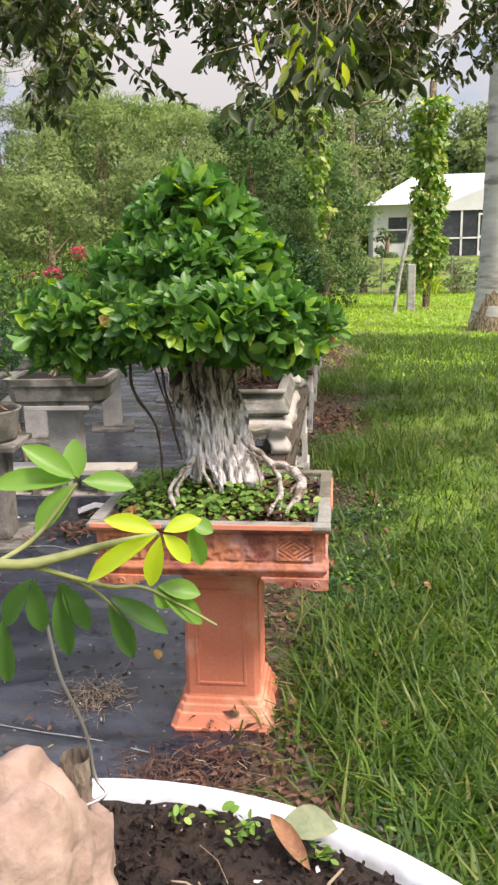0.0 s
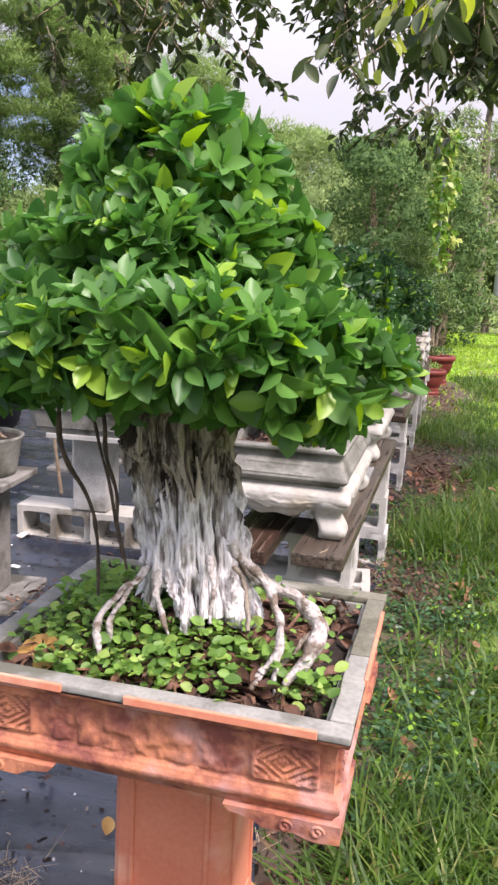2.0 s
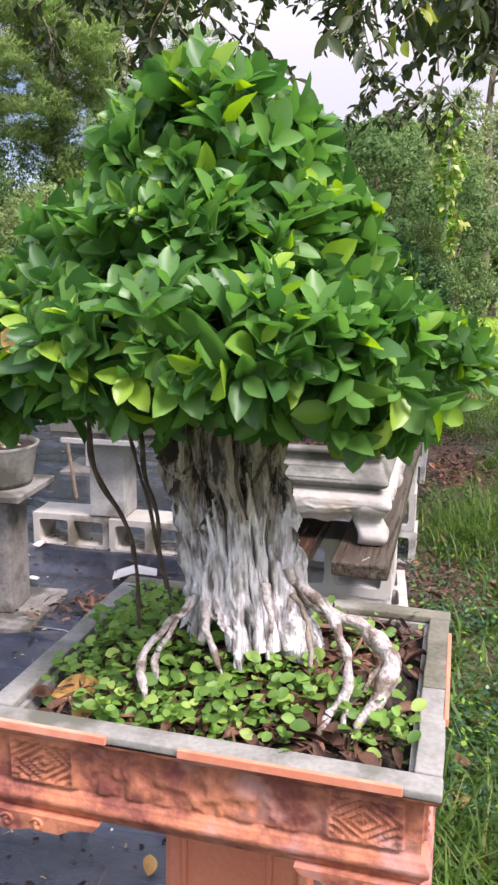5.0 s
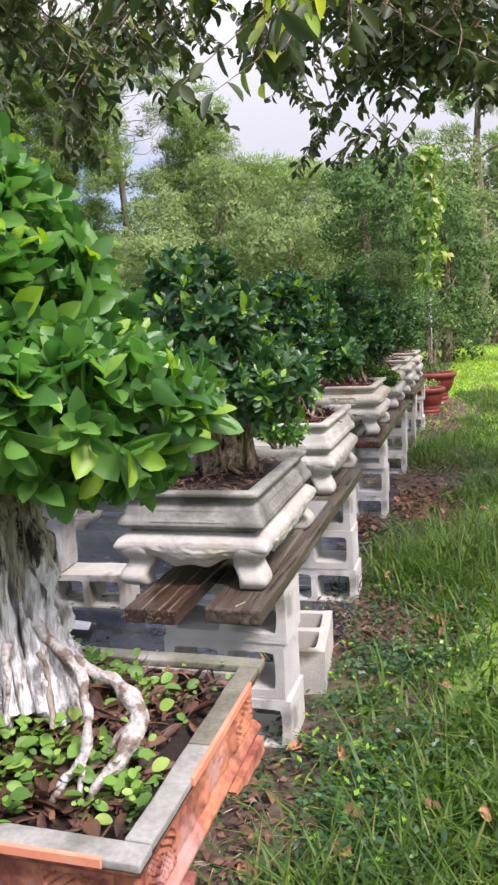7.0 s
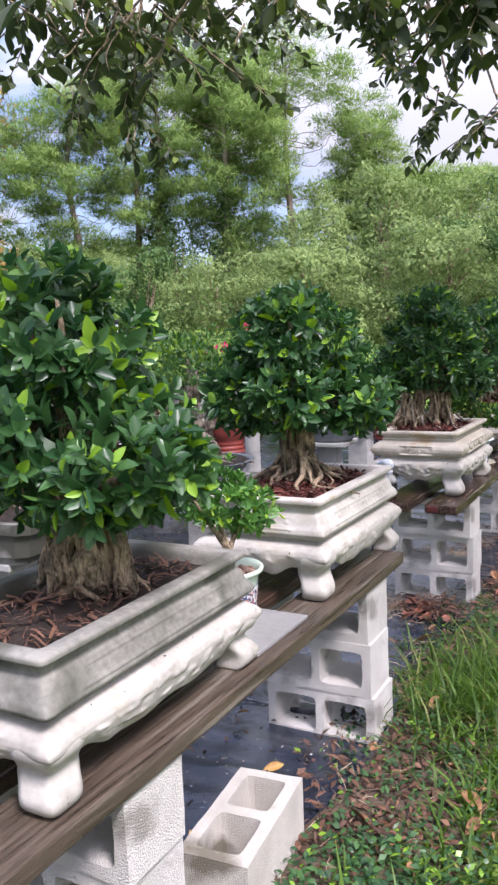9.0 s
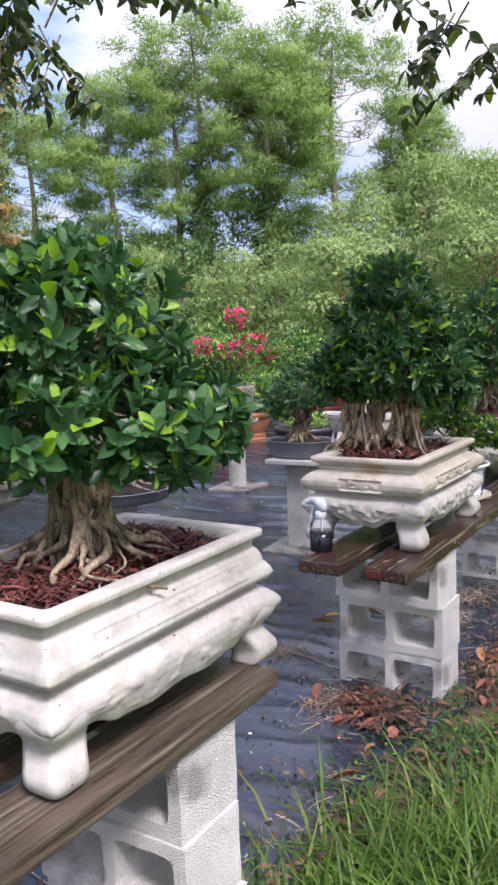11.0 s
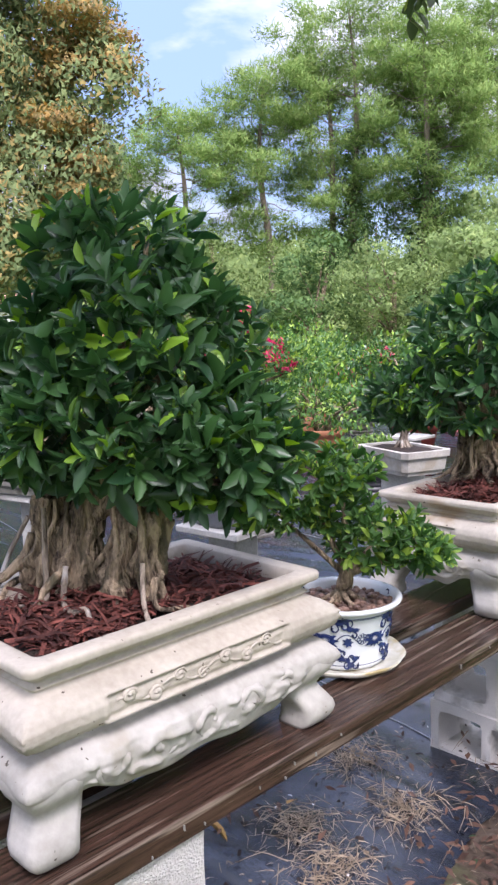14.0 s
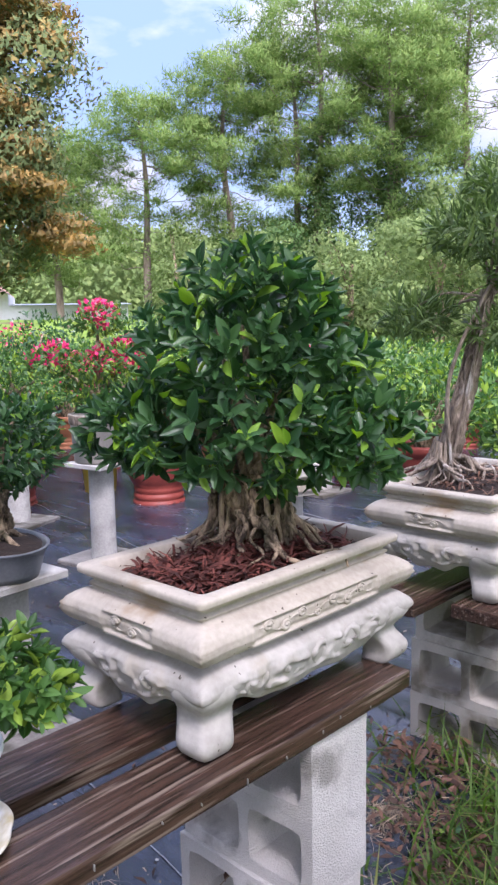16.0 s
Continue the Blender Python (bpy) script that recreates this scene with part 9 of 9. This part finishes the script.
# royal palm trunk on the lawn
pl = thing("royal_palm", 2.98, 15.4, 0.0, "smooth grey royal palm trunk with a dark swollen base", "palm tree")
zz = np.linspace(-0.1, 9.0, 60)
v, f = lathe([(0.31 + 0.20 * math.exp(-max(z, 0) * 1.3) + 0.012 * (k % 3 == 0), z) for k, z in enumerate(zz)], 36, 0.06, 3)
part_np("trunk", v, f, M_palm, pl)
v, f = lathe([(0.53, -0.1), (0.522, 0.05), (0.455, 0.30), (0.408, 0.55), (0.37, 0.80)], 36, 0.10, 4)
part_np("root_collar", v, f, M_bark, pl, "dark fibrous root collar")
for k in range(9):
    a = k * 0.7
    v, f = tube([(0, 0, 8.9), (math.cos(a) * 1.2, math.sin(a) * 1.2, 9.9), (math.cos(a) * 2.6, math.sin(a) * 2.6, 9.2)], [0.05, 0.03, 0.008], 14, 6)
    part_np("frond", v, f, M_branch, pl)
    ln = smooth_line([(0, 0, 8.9), (math.cos(a) * 1.2, math.sin(a) * 1.2, 9.9), (math.cos(a) * 2.6, math.sin(a) * 2.6, 9.2)], 60)[14:]
    for s in (-1, 1):
        d = np.tile(np.array([-math.sin(a) * s, math.cos(a) * s, -0.45]), (len(ln), 1))
        v, f = leaves(ln, d, np.tile([0.1, 0.1, 1.0], (len(ln), 1)), 0.6, 0.05, LEAF_LOW)
        part_np("frond_leaflet", v, f, L_far, pl)

# post overgrown with a variegated vine
vp = thing("vine_post", 2.40, 22.0, 0.0, "post overgrown with variegated yellow-green vine", "vine")
v, f = tube([(0, 0, -0.1), (0.02, 0, 5.6)], [0.10, 0.09], 6, 9)
part_np("post", v, f, M_bark, vp)
crown([(0.06 * math.sin(k * 1.7), 0.06 * math.cos(k), 1.15 + k * 0.42, 0.42 + 0.12 * math.sin(k * 2.2), 0.42, 0.34) for k in range(10)], 2600, 0.22, L_vine, vp, 921, LEAF_LOW, 0.65, 0.0, 0.5, 0.6, 0.5, 0.2)
crown([(0.1, 0, 0.62, 0.4, 0.4, 0.22)], 120, 0.35, L_yellow, vp, 922, LEAF_LOW, 0.2, 0.2, 0.4, 0.6, 0.3, 0.2, "drooping_foliage")
vp2 = thing("vine_post", -0.35, 15.5, 0.0, "thin white pole overgrown with yellow-green vine", "vine")
v, f = tube([(0, 0, -0.1), (0.0, 0, 3.6)], [0.03, 0.03], 6, 9)
part_np("post", v, f, M_white_plastic, vp2)
crown([(0.05 * math.sin(k * 1.9), 0.05 * math.cos(k), 1.9 + k * 0.32, 0.22 + 0.08 * math.sin(k * 2.2), 0.24, 0.24) for k in range(7)], 900, 0.15, L_vine, vp2, 931, LEAF_LOW, 0.65, 0.0, 0.5, 0.6, 0.4, 0.2)
# stakes
v, f = tube([(1.40, 19.8, -0.1), (1.55, 19.85, 1.0), (1.78, 19.9, 2.1)], [0.05, 0.045, 0.04], 10, 8, 0.1)
tagged(part_np("leaning_stake", v, f, M_post), "grey wooden stake leaning on the lawn", "stake")
tagged(part("wooden_post", bm_box(1.82, 2.02, 21.0, 21.2, -0.1, 1.15, 0.02, 1), M_post), "weathered grey wooden post on the lawn", "post")

# wire fence and hedge at the far side of the lawn
fence = thing("wire_fence", 0, 29.0, 0.0, "low wire mesh fence across the far lawn", "fence")
for k in range(12):
    v, f = tube([(-8 + k * 2.4, 0, -0.1), (-8 + k * 2.4, 0, 1.25)], [0.03, 0.03], 3, 6)
    part_np("fence_post", v, f, M_fence, fence)
wires = []
for z in np.linspace(0.1, 1.2, 9):
    wires.append(tube([(-8, 0, z), (5, 0, z), (18.4, 0, z)], [0.006, 0.006], 4, 4))
for k in range(170):
    wires.append(tube([(-8 + k * 0.155, 0, 0.05), (-8 + k * 0.155, 0, 1.2)], [0.004, 0.004], 2, 3))
v, f = join(wires)
part_np("wire_mesh", v, f, M_fence, fence)
for k in range(15):
    x = -7 + k * 1.6
    hg = broadleaf(x, 30.2 + 0.5 * wood.randn(), 1.1 + 0.5 * wood.rand(), 1.1, 950 + k * 3, L_far if k % 2 else L_far_dark, "low green hedge bush behind the fence", 900, 0.16, 0.1, "hedge_bush")

# white house behind the lawn
HX, HY, HZ = 1.9, 43.0, 1.2
house = thing("house", HX, HY, HZ, "white single-storey house with a pale metal roof and screened porch", "house")
part("wall", bm_box(0, 13, 0, 7, -0.5, 2.6), M_house, house)
bm = bmesh.new()
pts = [(-0.5, -0.6, 2.6), (13.5, -0.6, 2.6), (13.5, 7.6, 2.6), (-0.5, 7.6, 2.6), (2.4, 3.5, 4.35), (10.6, 3.5, 4.35)]
vs = [bm.verts.new(p) for p in pts]
for q in ((0, 1, 5, 4), (1, 2, 5), (2, 3, 4, 5), (3, 0, 4), (3, 2, 1, 0)):
    bm.faces.new([vs[i] for i in q])
bmesh.ops.recalc_face_normals(bm, faces=bm.faces[:])
part("roof", bm, M_roof, house)
bm = bmesh.new()
pts = [(2.6, -1.6, 2.2), (9.6, -1.6, 2.2), (6.1, -1.6, 3.6), (2.6, 0.3, 2.2), (9.6, 0.3, 2.2), (6.1, 2.0, 3.6)]
vs = [bm.verts.new(p) for p in pts]
for q in ((0, 1, 2), (0, 2, 5, 3), (1, 4, 5, 2), (0, 3, 4, 1)):
    bm.faces.new([vs[i] for i in q])
bmesh.ops.recalc_face_normals(bm, faces=bm.faces[:])
part("gable", bm, M_house, house, "white porch gable")
part("porch_screen", bm_box(2.8, 9.4, -1.5, -0.02, 0.05, 2.2), M_glassdark, house, "dark insect screen")
for x0, x1, z0, z1 in ((2.75, 2.87, 0, 2.2), (4.15, 4.25, 0, 2.2), (5.0, 5.08, 0, 2.05), (6.0, 6.08, 0, 2.05), (7.3, 7.4, 0, 2.2), (9.3, 9.45, 0, 2.2), (2.87, 5.0, 0.85, 0.93), (6.08, 9.3, 0.85, 0.93), (5.08, 6.0, 0.85, 1.0), (5.08, 6.0, 0.0, 0.25), (5.08, 6.0, 1.95, 2.05)):
    part("porch_frame", bm_box(x0, x1, -1.56, -1.505, z0, z1), M_house, house)
wnd = part("window", bm_box(0.75, 1.7, -0.03, -0.005, 0.75, 2.0), M_glassdark, house)
part("window_frame", bm_box(0.68, 1.77, -0.05, -0.032, 1.34, 1.42), M_house, wnd)
broadleaf(2.2 + 0.3, 41.2, 1.5, 0.8, 990, L_far_dark, "clipped green bush beside the house", 700, 0.16, 0.1, "bush", None, 1.1)

# low pale building far beyond the shrubs on the other side
far = thing("distant_building", -34.0, 26.5, 1.15, "long low white building with a pink tiled roof in the distance", "building", "", 56)
part("wall", bm_box(-6, 0.4, 0, 5, -1.0, 2.2), M_house, far)
part("wall", bm_box(0.41, 6.0, -0.2, 5, -1.0, 1.62), M_house, far)
bm = bmesh.new()
vs = [bm.verts.new(p) for p in ((-6.4, -0.5, 2.2), (0.4, -0.5, 2.2), (0.4, 5.5, 2.2), (-6.4, 5.5, 2.2), (-5.5, 2.5, 3.0), (-0.4, 2.5, 3.0))]
for q in ((0, 1, 5, 4), (1, 2, 5), (2, 3, 4, 5), (3, 0, 4), (3, 2, 1, 0)):
    bm.faces.new([vs[i] for i in q])
bmesh.ops.recalc_face_normals(bm, faces=bm.faces[:])
part("roof", bm, M_roof_red, far)
bm = bmesh.new()
vs = [bm.verts.new(p) for p in ((0.45, -0.35, 1.63), (6.2, -0.35, 1.63), (6.2, 2.6, 1.80), (0.45, 2.6, 1.80), (0.45, 5.6, 1.63), (6.2, 5.6, 1.63))]
for q in ((0, 1, 2, 3), (3, 2, 5, 4)):
    bm.faces.new([vs[i] for i in q])
part("metal_roof", bm, M_roof, far, "pale metal roof")

# woods all round, far off
r = np.random.RandomState(3)
n = 120000
a = np.where(np.arange(n) < 105000, radians(66) + radians(100) * r.rand(n), r.rand(n) * 6.283)
d = 52 + 22 * r.rand(n)
top = 4.2 + 3.2 * vnoise(np.stack([np.cos(a) * 9, np.sin(a) * 9, 0 * a], 1), 4)
z = top * r.rand(n) ** 0.8
P = np.stack([d * np.cos(a), 8 + d * np.sin(a), z + ground_height(d * np.cos(a), 8 + d * np.sin(a)) * 0.8], 1)
keep = ~((P[:, 0] > 0.5) & (P[:, 0] < 20) & (P[:, 1] > 30) & (d < 58))
P = P[keep]
face_in = unit(np.stack([-np.cos(a), -np.sin(a), 0.4 + 0 * a], 1)[keep] + 0.9 * (np.stack([vnoise(P * 0.9, 60 + c) for c in range(3)], 1) - 0.5))
v, f = leaves(P, unit(r.normal(size=P.shape)) + np.array([0, 0, 0.4]), face_in + 0.3 * r.normal(size=P.shape), 0.42, 0.36, TRI)
tagged(soften(part_np("far_woods", v, f, L_far), np.repeat(unit(face_in + np.array([0, 0, 0.3])), 3, 0)), "distant band of green woodland round the yard", "woods", kind="stuff")
